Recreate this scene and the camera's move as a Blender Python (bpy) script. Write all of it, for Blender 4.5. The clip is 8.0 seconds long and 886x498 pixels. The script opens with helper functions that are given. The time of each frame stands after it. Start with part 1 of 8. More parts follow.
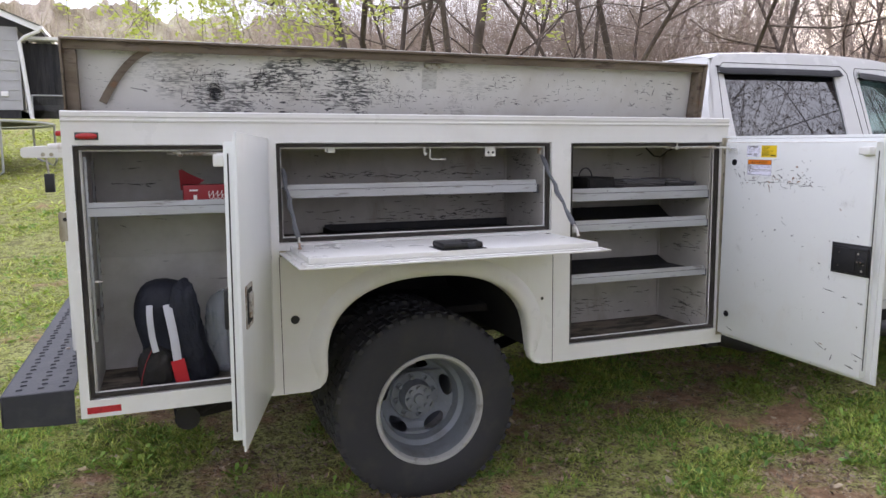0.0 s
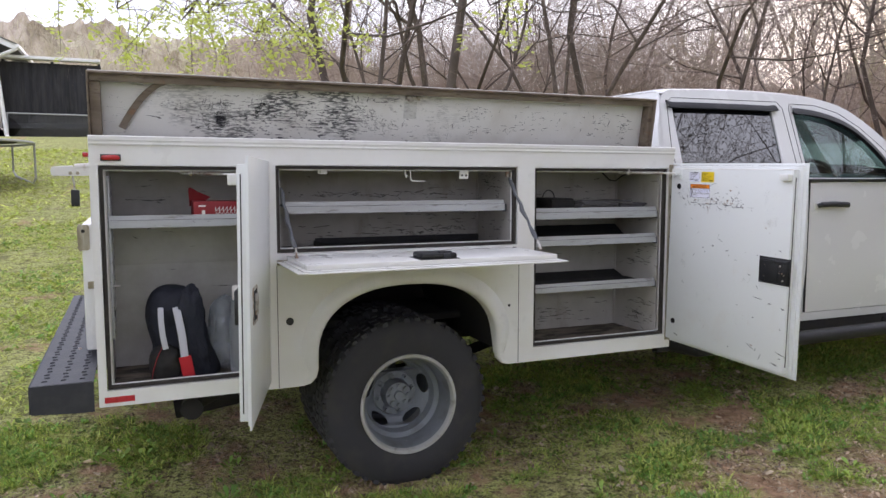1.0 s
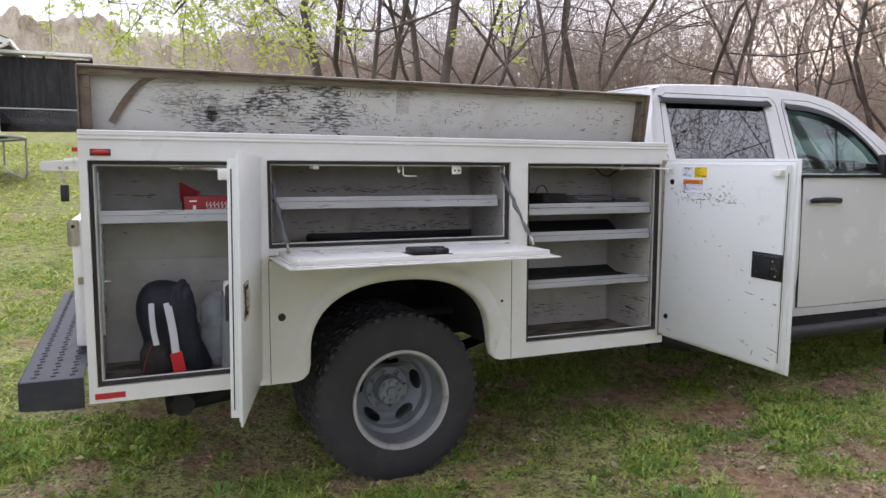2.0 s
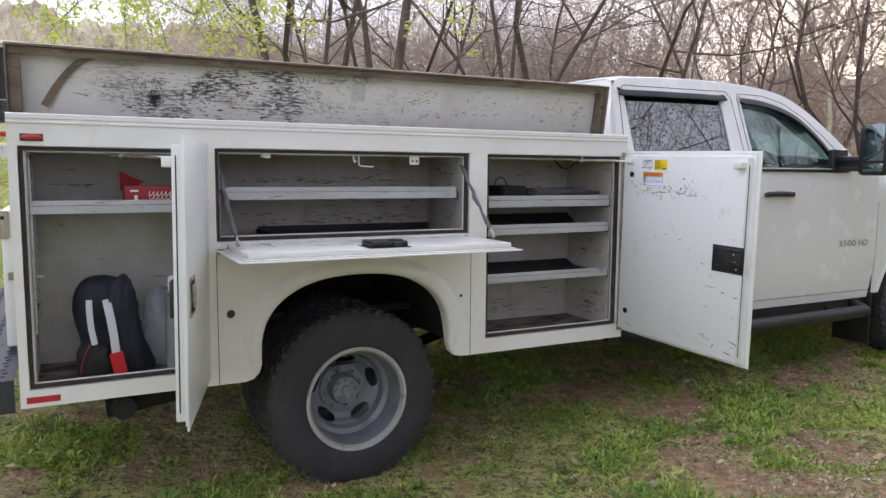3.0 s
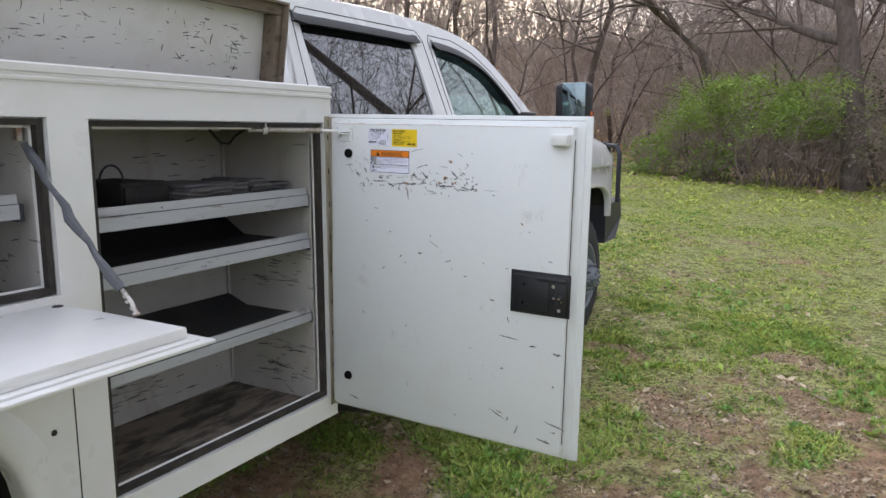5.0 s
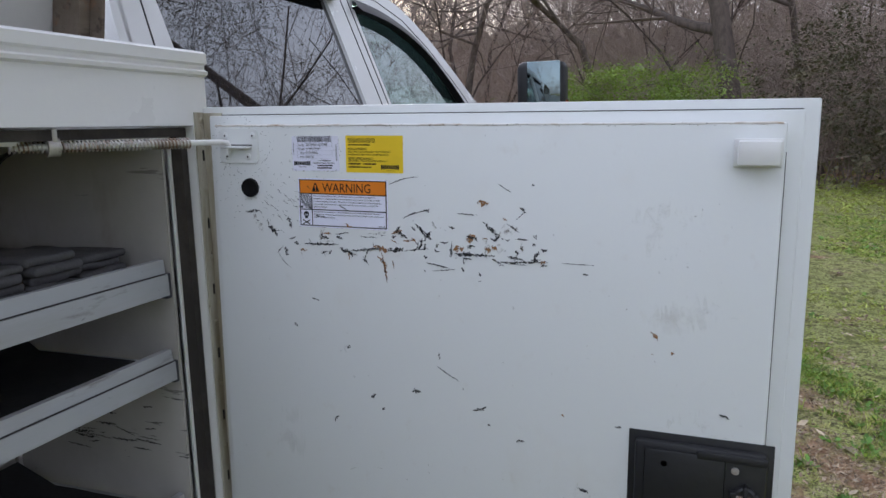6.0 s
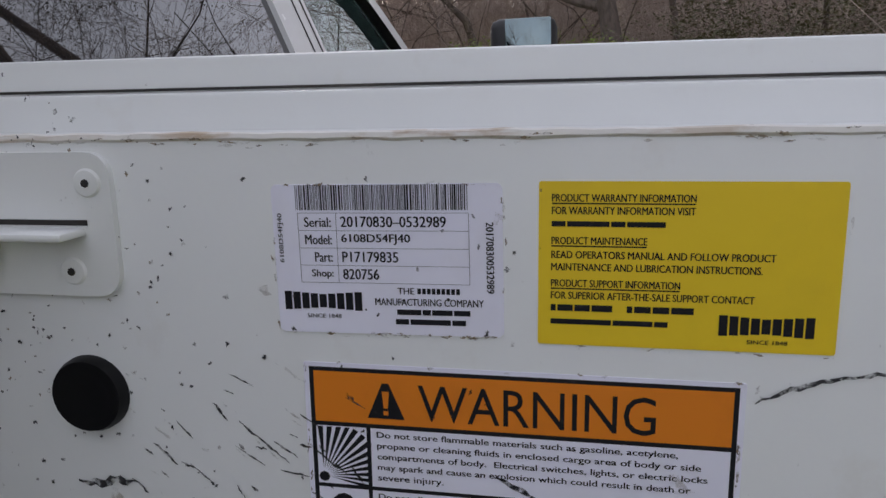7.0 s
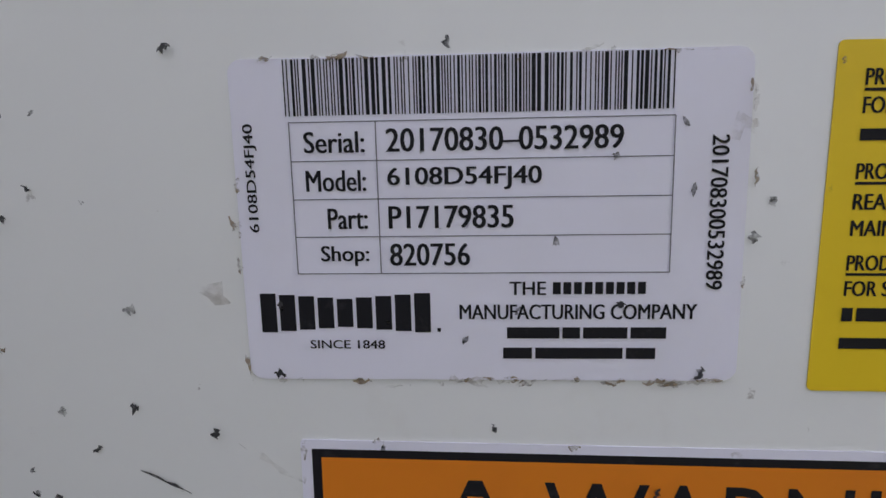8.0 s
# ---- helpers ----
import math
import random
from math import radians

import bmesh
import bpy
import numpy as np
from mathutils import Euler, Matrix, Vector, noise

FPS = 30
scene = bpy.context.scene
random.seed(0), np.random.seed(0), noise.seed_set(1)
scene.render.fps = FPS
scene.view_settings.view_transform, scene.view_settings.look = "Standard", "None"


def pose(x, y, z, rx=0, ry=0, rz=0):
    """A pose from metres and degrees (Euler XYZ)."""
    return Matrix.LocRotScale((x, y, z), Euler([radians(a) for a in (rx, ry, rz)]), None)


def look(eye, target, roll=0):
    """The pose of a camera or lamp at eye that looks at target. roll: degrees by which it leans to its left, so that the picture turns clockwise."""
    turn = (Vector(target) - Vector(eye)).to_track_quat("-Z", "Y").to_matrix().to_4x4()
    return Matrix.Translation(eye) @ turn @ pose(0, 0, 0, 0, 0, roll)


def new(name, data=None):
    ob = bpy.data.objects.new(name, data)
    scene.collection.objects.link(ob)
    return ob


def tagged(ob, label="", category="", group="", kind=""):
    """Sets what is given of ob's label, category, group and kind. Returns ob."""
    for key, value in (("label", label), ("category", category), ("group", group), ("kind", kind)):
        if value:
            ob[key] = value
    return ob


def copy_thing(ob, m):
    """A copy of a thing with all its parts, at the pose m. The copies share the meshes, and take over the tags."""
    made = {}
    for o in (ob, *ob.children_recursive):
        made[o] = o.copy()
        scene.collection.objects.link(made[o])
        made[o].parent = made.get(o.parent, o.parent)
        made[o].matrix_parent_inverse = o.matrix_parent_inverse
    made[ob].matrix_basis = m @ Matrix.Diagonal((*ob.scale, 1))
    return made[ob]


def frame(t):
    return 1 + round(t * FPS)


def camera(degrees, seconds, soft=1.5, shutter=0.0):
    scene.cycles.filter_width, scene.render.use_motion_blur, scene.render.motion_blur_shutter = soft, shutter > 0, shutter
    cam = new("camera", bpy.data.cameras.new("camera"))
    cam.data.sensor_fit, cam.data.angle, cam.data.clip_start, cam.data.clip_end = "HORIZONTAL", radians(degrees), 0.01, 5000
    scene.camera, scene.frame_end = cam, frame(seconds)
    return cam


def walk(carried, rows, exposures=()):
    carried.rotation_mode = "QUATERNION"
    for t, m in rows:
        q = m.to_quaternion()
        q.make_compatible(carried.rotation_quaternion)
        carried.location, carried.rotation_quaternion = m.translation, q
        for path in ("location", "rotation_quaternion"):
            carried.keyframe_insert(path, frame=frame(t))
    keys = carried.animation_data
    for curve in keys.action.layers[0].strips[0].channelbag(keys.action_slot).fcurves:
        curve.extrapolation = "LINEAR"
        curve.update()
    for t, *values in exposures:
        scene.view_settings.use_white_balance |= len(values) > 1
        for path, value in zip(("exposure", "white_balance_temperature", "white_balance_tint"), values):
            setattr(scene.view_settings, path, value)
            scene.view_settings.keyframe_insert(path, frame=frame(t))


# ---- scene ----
cam = camera(62.0, 8.0)
PATH = [
    (0, (0.302, -2.733, 1.424), (1.005, -0.877, 1.18), -0.6),
    (0.5, (0.205, -2.965, 1.433), (0.949, -1.12, 1.222), -0.2),
    (1, (0.148, -3.083, 1.424), (0.919, -1.247, 1.238), -0.0),
    (2.5, (0.165, -3.061, 1.419), (0.97, -1.242, 1.213), -0.1),
    (3, (0.175, -2.964, 1.399), (1.08, -1.193, 1.191), 0.4),
    (3.5, (0.233, -2.704, 1.4), (1.356, -1.067, 1.159), 0.7),
    (4, (0.381, -2.323, 1.38), (1.755, -0.893, 1.121), 0.6),
    (4.5, (0.609, -1.89, 1.405), (2.176, -0.678, 1.13), 0.1),
    (4.7, (0.723, -1.716, 1.437), (2.348, -0.588, 1.146), 0.0),
    (5.8, (1.574, -0.815, 1.47), (3.432, -0.156, 1.133), -0.5),
    (6, (1.79, -0.725, 1.473), (3.643, -0.048, 1.145), -1.5),
    (6.5, (2.227, -0.466, 1.473), (4.123, 0.061, 1.118), -1.7),
    (7, (2.476, -0.272, 1.488), (4.402, 0.1, 1.097), -2.3),
    (7.5, (2.572, -0.222, 1.464), (4.515, 0.055, 1.079), -2.4),
    (8, (2.587, -0.214, 1.459), (4.538, -0.064, 1.049), -2.0),
]
EXPOSURES = [(0.0, 0.70, 6000, 20), (1.0, 0.63, 6000, 19), (3.0, 0.66, 6000, 18), (4.0, 0.76, 6000, 17), (4.7, 0.63, 6000, 15), (5.8, 0.25, 5650, 14), (6.5, -0.15, 5650, 15), (7.0, -0.25, 6050, 17), (7.5, -0.27, 6200, 18), (8.0, -0.07, 6200, 17)]
walk(cam, [(t, look(eye, target, roll)) for t, eye, target, roll in PATH], EXPOSURES)
import mathutils

# ---- light ----
world = bpy.data.worlds.new("sky_world")
scene.world = world
world.use_nodes = True
wn, wl = world.node_tree.nodes, world.node_tree.links
wn.clear()
SUN_EL, SUN_AZ = radians(13), radians(62)      # azimuth from +y towards +x
sky = wn.new("ShaderNodeTexSky")
sky.sky_type = "NISHITA"
sky.sun_disc = False
sky.sun_elevation, sky.sun_rotation = SUN_EL, SUN_AZ
sky.dust_density, sky.air_density = 3.0, 1.0
cloud = wn.new("ShaderNodeTexNoise")
cloud.inputs["Scale"].default_value, cloud.inputs["Detail"].default_value = 2.6, 5.0
cramp = wn.new("ShaderNodeValToRGB")
cramp.color_ramp.elements[0].position, cramp.color_ramp.elements[0].color = 0.3, (7.6, 7.9, 8.6, 1)
cramp.color_ramp.elements[1].position, cramp.color_ramp.elements[1].color = 0.7, (11.5, 11.3, 11.2, 1)
veil = wn.new("ShaderNodeMix")
veil.data_type = "RGBA"
veil.inputs["Factor"].default_value = 0.78
bg = wn.new("ShaderNodeBackground")
bg.inputs["Strength"].default_value = 0.15
wout = wn.new("ShaderNodeOutputWorld")
wl.new(cloud.outputs["Fac"], cramp.inputs["Fac"])
wl.new(sky.outputs["Color"], veil.inputs["A"])
wl.new(cramp.outputs["Color"], veil.inputs["B"])
wl.new(veil.outputs["Result"], bg.inputs["Color"])
wl.new(bg.outputs["Background"], wout.inputs["Surface"])
sun = new("sun", bpy.data.lights.new("sun", "SUN"))
sun.data.energy, sun.data.angle, sun.data.color = 1.8, radians(16), (1.0, 0.9, 0.78)
sun.matrix_world = look(Vector((math.sin(SUN_AZ) * math.cos(SUN_EL), math.cos(SUN_AZ) * math.cos(SUN_EL), math.sin(SUN_EL))) * 60, (0, 0, 0))


# ---- materials ----
def mat(name, base, rough=0.5, metal=0.0, layers=(), bump=None, coat=0.0, spec=0.5, rough_var=0.0, trans=0.0, ior=1.45, random_tint=0.0, alpha=None, island=0.0, bare=None):
    """layers: (colour, scale xyz, low, high, amount, mask scale or 0, mask low, mask high)."""
    m = bpy.data.materials.new(name)
    m.use_nodes = True
    n, l = m.node_tree.nodes, m.node_tree.links
    p = n["Principled BSDF"]
    tc = n.new("ShaderNodeTexCoord")

    def noise_fac(scale, lo, hi, detail=5.0):
        mp = n.new("ShaderNodeMapping")
        mp.inputs["Scale"].default_value = scale if hasattr(scale, "__len__") else (scale,) * 3
        tx = n.new("ShaderNodeTexNoise")
        tx.inputs["Scale"].default_value, tx.inputs["Detail"].default_value, tx.inputs["Roughness"].default_value = 1.0, detail, 0.62
        mr = n.new("ShaderNodeMapRange")
        mr.inputs["From Min"].default_value, mr.inputs["From Max"].default_value = lo, hi
        l.new(tc.outputs["Object"], mp.inputs["Vector"])
        l.new(mp.outputs["Vector"], tx.inputs["Vector"])
        l.new(tx.outputs["Fac"], mr.inputs["Value"])
        return mr.outputs["Result"]

    def times(a, b):
        mt = n.new("ShaderNodeMath")
        mt.operation = "MULTIPLY"
        l.new(a, mt.inputs[0])
        if isinstance(b, float):
            mt.inputs[1].default_value = b
        else:
            l.new(b, mt.inputs[1])
        return mt.outputs[0]

    def span(a, b):
        sep = n.new("ShaderNodeSeparateXYZ")
        l.new(tc.outputs["Object"], sep.inputs["Vector"])
        out = []
        for lo, hi in ((a - 0.25, a + 0.25), (b + 0.35, b - 0.35)):
            mr = n.new("ShaderNodeMapRange")
            mr.inputs["From Min"].default_value, mr.inputs["From Max"].default_value = lo, hi
            l.new(sep.outputs["X"], mr.inputs["Value"])
            out.append(mr.outputs["Result"])
        return times(*out)

    rgb = n.new("ShaderNodeRGB")
    rgb.outputs[0].default_value = (*base, 1)
    colour = rgb.outputs[0]
    if random_tint:
        info = n.new("ShaderNodeObjectInfo")
        hs = n.new("ShaderNodeHueSaturation")
        mr = n.new("ShaderNodeMapRange")
        mr.inputs["To Min"].default_value, mr.inputs["To Max"].default_value = 1 - random_tint, 1 + random_tint
        l.new(info.outputs["Random"], mr.inputs["Value"])
        l.new(mr.outputs["Result"], hs.inputs["Value"])
        l.new(colour, hs.inputs["Color"])
        colour = hs.outputs["Color"]
    for c, scale, lo, hi, amount, ms, mlo, mhi in layers:
        f = times(noise_fac(scale, lo, hi), float(amount))
        if ms == "x":          # a stretch of the thing's length
            f = times(f, span(mlo, mhi))
        elif ms and hasattr(ms, "__len__") and ms[0] == "x":          # the same, in patches
            f = times(times(f, span(ms[1], ms[2])), noise_fac(ms[3], mlo, mhi, 3.0))
        elif ms:
            f = times(f, noise_fac(ms, mlo, mhi, 2.0))
        mx = n.new("ShaderNodeMix")
        mx.data_type = "RGBA"
        mx.inputs["B"].default_value = (*c, 1)
        l.new(f, mx.inputs["Factor"])
        l.new(colour, mx.inputs["A"])
        colour = mx.outputs["Result"]
    if bare:                   # soil shows where the ground's own mask says so
        at = n.new("ShaderNodeAttribute")
        at.attribute_name = "bare"
        mx = n.new("ShaderNodeMix")
        mx.data_type = "RGBA"
        mr = n.new("ShaderNodeMapRange")
        mr.inputs["From Min"].default_value, mr.inputs["From Max"].default_value = 0.42, 0.62
        ad = n.new("ShaderNodeMath")
        ad.inputs[1].default_value = 0.0
        nf = noise_fac(7.0, 0.25, 0.75)
        sc = times(nf, 0.35)
        l.new(at.outputs["Fac"], ad.inputs[0])
        l.new(sc, ad.inputs[1])
        ad2 = n.new("ShaderNodeMath")
        ad2.inputs[1].default_value = -0.175
        l.new(ad.outputs[0], ad2.inputs[0])
        l.new(ad2.outputs[0], mr.inputs["Value"])
        l.new(times(mr.outputs["Result"], 0.9), mx.inputs["Factor"])
        l.new(colour, mx.inputs["A"])
        rg_ = n.new("ShaderNodeMix")
        rg_.data_type = "RGBA"
        rg_.inputs["A"].default_value, rg_.inputs["B"].default_value = (*bare[0], 1), (*bare[1], 1)
        l.new(noise_fac(16.0, 0.40, 0.62), rg_.inputs["Factor"])
        l.new(rg_.outputs["Result"], mx.inputs["B"])
        colour = mx.outputs["Result"]
    if island:
        geo = n.new("ShaderNodeNewGeometry")
        hs = n.new("ShaderNodeHueSaturation")
        mr = n.new("ShaderNodeMapRange")
        mr.inputs["To Min"].default_value, mr.inputs["To Max"].default_value = 1 - island, 1 + island
        l.new(geo.outputs["Random Per Island"], mr.inputs["Value"])
        l.new(mr.outputs["Result"], hs.inputs["Value"])
        l.new(colour, hs.inputs["Color"])
        colour = hs.outputs["Color"]
    if alpha:
        l.new(times(noise_fac(alpha[0], alpha[1], alpha[2], 6.0), float(alpha[3])), p.inputs["Alpha"])
    l.new(colour, p.inputs["Base Color"])
    p.inputs["Metallic"].default_value = metal
    p.inputs["Coat Weight"].default_value = coat
    p.inputs["Coat Roughness"].default_value = 0.08
    p.inputs["Specular IOR Level"].default_value = spec
    p.inputs["IOR"].default_value = ior
    p.inputs["Transmission Weight"].default_value = trans
    if rough_var:
        r = n.new("ShaderNodeMapRange")
        r.inputs["To Min"].default_value, r.inputs["To Max"].default_value = max(0.02, rough - rough_var), min(1, rough + rough_var)
        l.new(noise_fac(6.0, 0.3, 0.7), r.inputs["Value"])
        l.new(r.outputs["Result"], p.inputs["Roughness"])
    else:
        p.inputs["Roughness"].default_value = rough
    if bump:
        b = n.new("ShaderNodeBump")
        b.inputs["Strength"].default_value, b.inputs["Distance"].default_value = bump[1], bump[2] if len(bump) > 2 else 0.01
        l.new(noise_fac(bump[0], 0.2, 0.8), b.inputs["Height"])
        l.new(b.outputs["Normal"], p.inputs["Normal"])
    return m


BLK = (0.018, 0.018, 0.02)
M_WHITE = mat("white_truck_paint", (0.79, 0.785, 0.765), 0.32, layers=[((0.66, 0.63, 0.56), 3.0, 0.45, 0.75, 0.45, 0, 0, 0), ((0.55, 0.5, 0.42), (30, 30, 9), 0.62, 0.72, 0.25, 2.0, 0.5, 0.7)], bump=(9.0, 0.05, 0.01), coat=0.25, rough_var=0.08)
M_CAB = mat("white_cab_paint", (0.73, 0.73, 0.73), 0.25, layers=[((0.70, 0.69, 0.66), 2.5, 0.40, 0.80, 0.15, 0, 0, 0)], coat=0.35, rough_var=0.05)
M_DOOR = mat("door_inner_paint", (0.755, 0.77, 0.76), 0.38, layers=[
    ((0.62, 0.55, 0.45), (5, 5, 3.5), 0.56, 0.76, 0.22, 0, 0, 0), ((0.55, 0.50, 0.42), (40, 40, 30), 0.62, 0.75, 0.16, 0, 0, 0), ((0.16, 0.14, 0.12), (160, 160, 130), 0.69, 0.725, 0.65, 9.0, 0.47, 0.60),
    ((0.05, 0.05, 0.055), (70, 16, 70), 0.735, 0.75, 0.85, 5.0, 0.55, 0.62)], bump=(14.0, 0.06, 0.006), coat=0.15, rough_var=0.08)
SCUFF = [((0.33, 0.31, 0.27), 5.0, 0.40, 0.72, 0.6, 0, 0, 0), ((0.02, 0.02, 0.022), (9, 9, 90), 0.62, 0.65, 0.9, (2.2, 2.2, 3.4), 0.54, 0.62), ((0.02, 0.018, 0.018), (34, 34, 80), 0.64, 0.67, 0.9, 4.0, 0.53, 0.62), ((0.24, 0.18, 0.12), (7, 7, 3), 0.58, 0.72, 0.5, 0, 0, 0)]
# Bases darker than the body's white: the boxes' inner shade is in the paint.
M_INNER = mat("scuffed_shaded_compartment_paint", (0.47, 0.45, 0.415), 0.5, layers=SCUFF, bump=(20.0, 0.12, 0.004))
M_INNERC = mat("dusty_shaded_compartment_paint", (0.56, 0.545, 0.515), 0.5, layers=[SCUFF[0], ((0.06, 0.06, 0.06), (5.5, 5.5, 62), 0.64, 0.68, 0.85, (2.2, 2.2, 3.4), 0.48, 0.58), ((0.12, 0.11, 0.10), (40, 40, 60), 0.68, 0.72, 0.8, 4.0, 0.5, 0.6)], bump=(20.0, 0.12, 0.004))
M_LID = mat("worn_lid_paint", (0.74, 0.73, 0.70), 0.45, layers=[
    ((0.50, 0.46, 0.39), 4.0, 0.48, 0.75, 0.5, 0, 0, 0), ((0.025, 0.027, 0.034), (30, 30, 130), 0.48, 0.53, 0.85, ("x", 0.40, 1.40, (5, 5, 8)), 0.50, 0.60), ((0.025, 0.027, 0.034), (7, 7, 120), 0.605, 0.625, 0.92, ("x", 0.25, 1.35, (3, 3, 5)), 0.48, 0.58), ((0.025, 0.027, 0.034), (45, 45, 90), 0.60, 0.62, 0.95, ("x", 0.25, 1.35, (3, 3, 5)), 0.47, 0.56),
    ((0.04, 0.04, 0.045), (26, 26, 60), 0.66, 0.685, 0.9, (2.4, 2, 4), 0.50, 0.60), ((0.20, 0.17, 0.14), (16, 16, 22), 0.68, 0.72, 0.6, 0, 0, 0)], bump=(20.0, 0.1, 0.004))
M_SHELF = mat("shelf_lip_metal", (0.42, 0.43, 0.44), 0.42, metal=0.15, layers=[((0.33, 0.32, 0.30), (3, 9, 30), 0.45, 0.75, 0.7, 0, 0, 0), ((0.16, 0.14, 0.12), (9, 30, 40), 0.60, 0.70, 0.7, 0, 0, 0), ((0.06, 0.06, 0.06), (25, 25, 60), 0.66, 0.69, 0.8, 0, 0, 0)], rough_var=0.1)
M_MAT = mat("black_rubber", (0.022, 0.022, 0.025), 0.7, layers=[((0.05, 0.048, 0.045), 12.0, 0.5, 0.75, 0.6, 0, 0, 0)], bump=(120.0, 0.3, 0.003))
M_SEAL = mat("weathered_seal", (0.035, 0.030, 0.026), 0.8, layers=[((0.085, 0.072, 0.06), (12, 12, 12), 0.48, 0.72, 0.7, 0, 0, 0), ((0.04, 0.035, 0.03), (50, 50, 8), 0.6, 0.7, 0.7, 0, 0, 0)], bump=(60.0, 0.4, 0.003))
M_TRIMWOOD = mat("weathered_lid_edge", (0.17, 0.135, 0.10), 0.8, layers=[((0.30, 0.25, 0.20), (3, 12, 12), 0.45, 0.70, 0.7, 0, 0, 0), ((0.07, 0.05, 0.04), (9, 50, 50), 0.56, 0.66, 0.7, 0, 0, 0), ((0.26, 0.13, 0.06), (14, 14, 14), 0.62, 0.70, 0.6, 0, 0, 0)], bump=(60.0, 0.4, 0.003))
M_DSEAL = mat("dark_seal", (0.03, 0.028, 0.027), 0.7, layers=[((0.10, 0.085, 0.07), 14.0, 0.5, 0.72, 0.7, 0, 0, 0)], bump=(60.0, 0.3, 0.003))
M_TYRE = mat("tyre_rubber", (0.040, 0.040, 0.045), 0.78, layers=[((0.075, 0.068, 0.058), 7.0, 0.5, 0.75, 0.55, 0, 0, 0)], bump=(80.0, 0.25, 0.003))
M_RIM = mat("grey_steel_wheel", (0.225, 0.245, 0.275), 0.5, metal=0.25, layers=[((0.14, 0.13, 0.12), 9.0, 0.5, 0.75, 0.7, 0, 0, 0), ((0.36, 0.36, 0.37), 30.0, 0.6, 0.75, 0.6, 0, 0, 0)], bump=(60.0, 0.2, 0.002))
M_RIMLIP = mat("rim_lip_metal", (0.46, 0.46, 0.46), 0.5, metal=0.2, layers=[((0.25, 0.23, 0.2), 25.0, 0.55, 0.7, 0.7, 0, 0, 0)])
M_BLACK = mat("black_plastic", BLK, 0.45, layers=[((0.06, 0.058, 0.055), 16.0, 0.55, 0.8, 0.5, 0, 0, 0)], bump=(70.0, 0.15, 0.002))
M_STEEL = mat("painted_black_steel", (0.035, 0.036, 0.045), 0.5, layers=[((0.09, 0.085, 0.085), 8.0, 0.5, 0.8, 0.6, 0, 0, 0), ((0.12, 0.075, 0.05), 30.0, 0.68, 0.75, 0.6, 0, 0, 0)], bump=(50.0, 0.2, 0.003))
# Chassis dirt, and the dark colour standing for shade in wells, slots and gaps.
M_UNDER = mat("dirty_chassis_and_shade", (0.022, 0.021, 0.021), 0.85, layers=[((0.05, 0.042, 0.034), 6.0, 0.5, 0.8, 0.6, 0, 0, 0)])
M_ZINC = mat("zinc_rod", (0.50, 0.48, 0.44), 0.42, metal=0.5, layers=[((0.24, 0.14, 0.08), 30.0, 0.48, 0.60, 0.85, 0, 0, 0), ((0.08, 0.06, 0.05), 90.0, 0.55, 0.65, 0.6, 0, 0, 0)])
M_RODW = mat("white_rod_paint", (0.74, 0.73, 0.70), 0.4, layers=[((0.42, 0.33, 0.24), 30.0, 0.6, 0.72, 0.5, 0, 0, 0)])
M_HINGE = mat("dirty_hinge_steel", (0.46, 0.43, 0.34), 0.5, layers=[((0.22, 0.18, 0.105), (22, 22, 3), 0.42, 0.60, 0.85, 0, 0, 0), ((0.08, 0.06, 0.045), 70.0, 0.66, 0.72, 0.8, 0, 0, 0)], bump=(40.0, 0.2, 0.003))
M_RED = mat("red_lens", (0.42, 0.012, 0.015), 0.18, coat=0.6)
M_REFL = mat("red_reflector_tape", (0.50, 0.03, 0.04), 0.3, layers=[((0.3, 0.02, 0.025), 60.0, 0.5, 0.6, 0.6, 0, 0, 0)])
M_AMBER = mat("amber_lens", (0.55, 0.12, 0.02), 0.2, coat=0.5)
M_TINT = mat("tinted_privacy_glass", (0.006, 0.007, 0.009), 0.012, spec=0.5, ior=2.1)
M_GLASS = mat("green_tint_glass", (0.36, 0.52, 0.46), 0.0, trans=1.0, ior=1.6)
M_GUARD = mat("smoked_plastic", (0.014, 0.014, 0.016), 0.45, spec=0.12, layers=[((0.06, 0.06, 0.06), 9.0, 0.5, 0.75, 0.4, 0, 0, 0)])
M_MIRROR = mat("mirror_glass", (0.20, 0.25, 0.26), 0.02, metal=1.0)
M_LAMP = mat("clear_lamp_lens", (0.75, 0.77, 0.78), 0.1, metal=0.4, coat=0.7)
M_SEAT = mat("grey_seat_cloth", (0.22, 0.22, 0.215), 0.9, bump=(200.0, 0.3, 0.002))
M_SLEEVE = mat("grey_rubber_sleeve", (0.10, 0.105, 0.115), 0.6, layers=[((0.22, 0.22, 0.22), (30, 30, 12), 0.5, 0.75, 0.6, 0, 0, 0)], bump=(90.0, 0.4, 0.003))
M_FLOOR = mat("dirty_compartment_floor", (0.24, 0.20, 0.16), 0.75, layers=[((0.04, 0.036, 0.032), (5, 16, 6), 0.42, 0.56, 0.9, 0, 0, 0), ((0.42, 0.39, 0.33), (9, 30, 9), 0.58, 0.72, 0.6, 0, 0, 0)], bump=(40.0, 0.3, 0.004))
M_NAVY = mat("navy_nylon", (0.012, 0.014, 0.024), 0.75, layers=[((0.028, 0.03, 0.042), 9.0, 0.45, 0.75, 0.7, 0, 0, 0)], bump=(25.0, 0.6, 0.008))
M_BLKBAG = mat("black_nylon", (0.014, 0.013, 0.013), 0.8, layers=[((0.04, 0.035, 0.032), 14.0, 0.5, 0.75, 0.7, 0, 0, 0)], bump=(30.0, 0.6, 0.006))
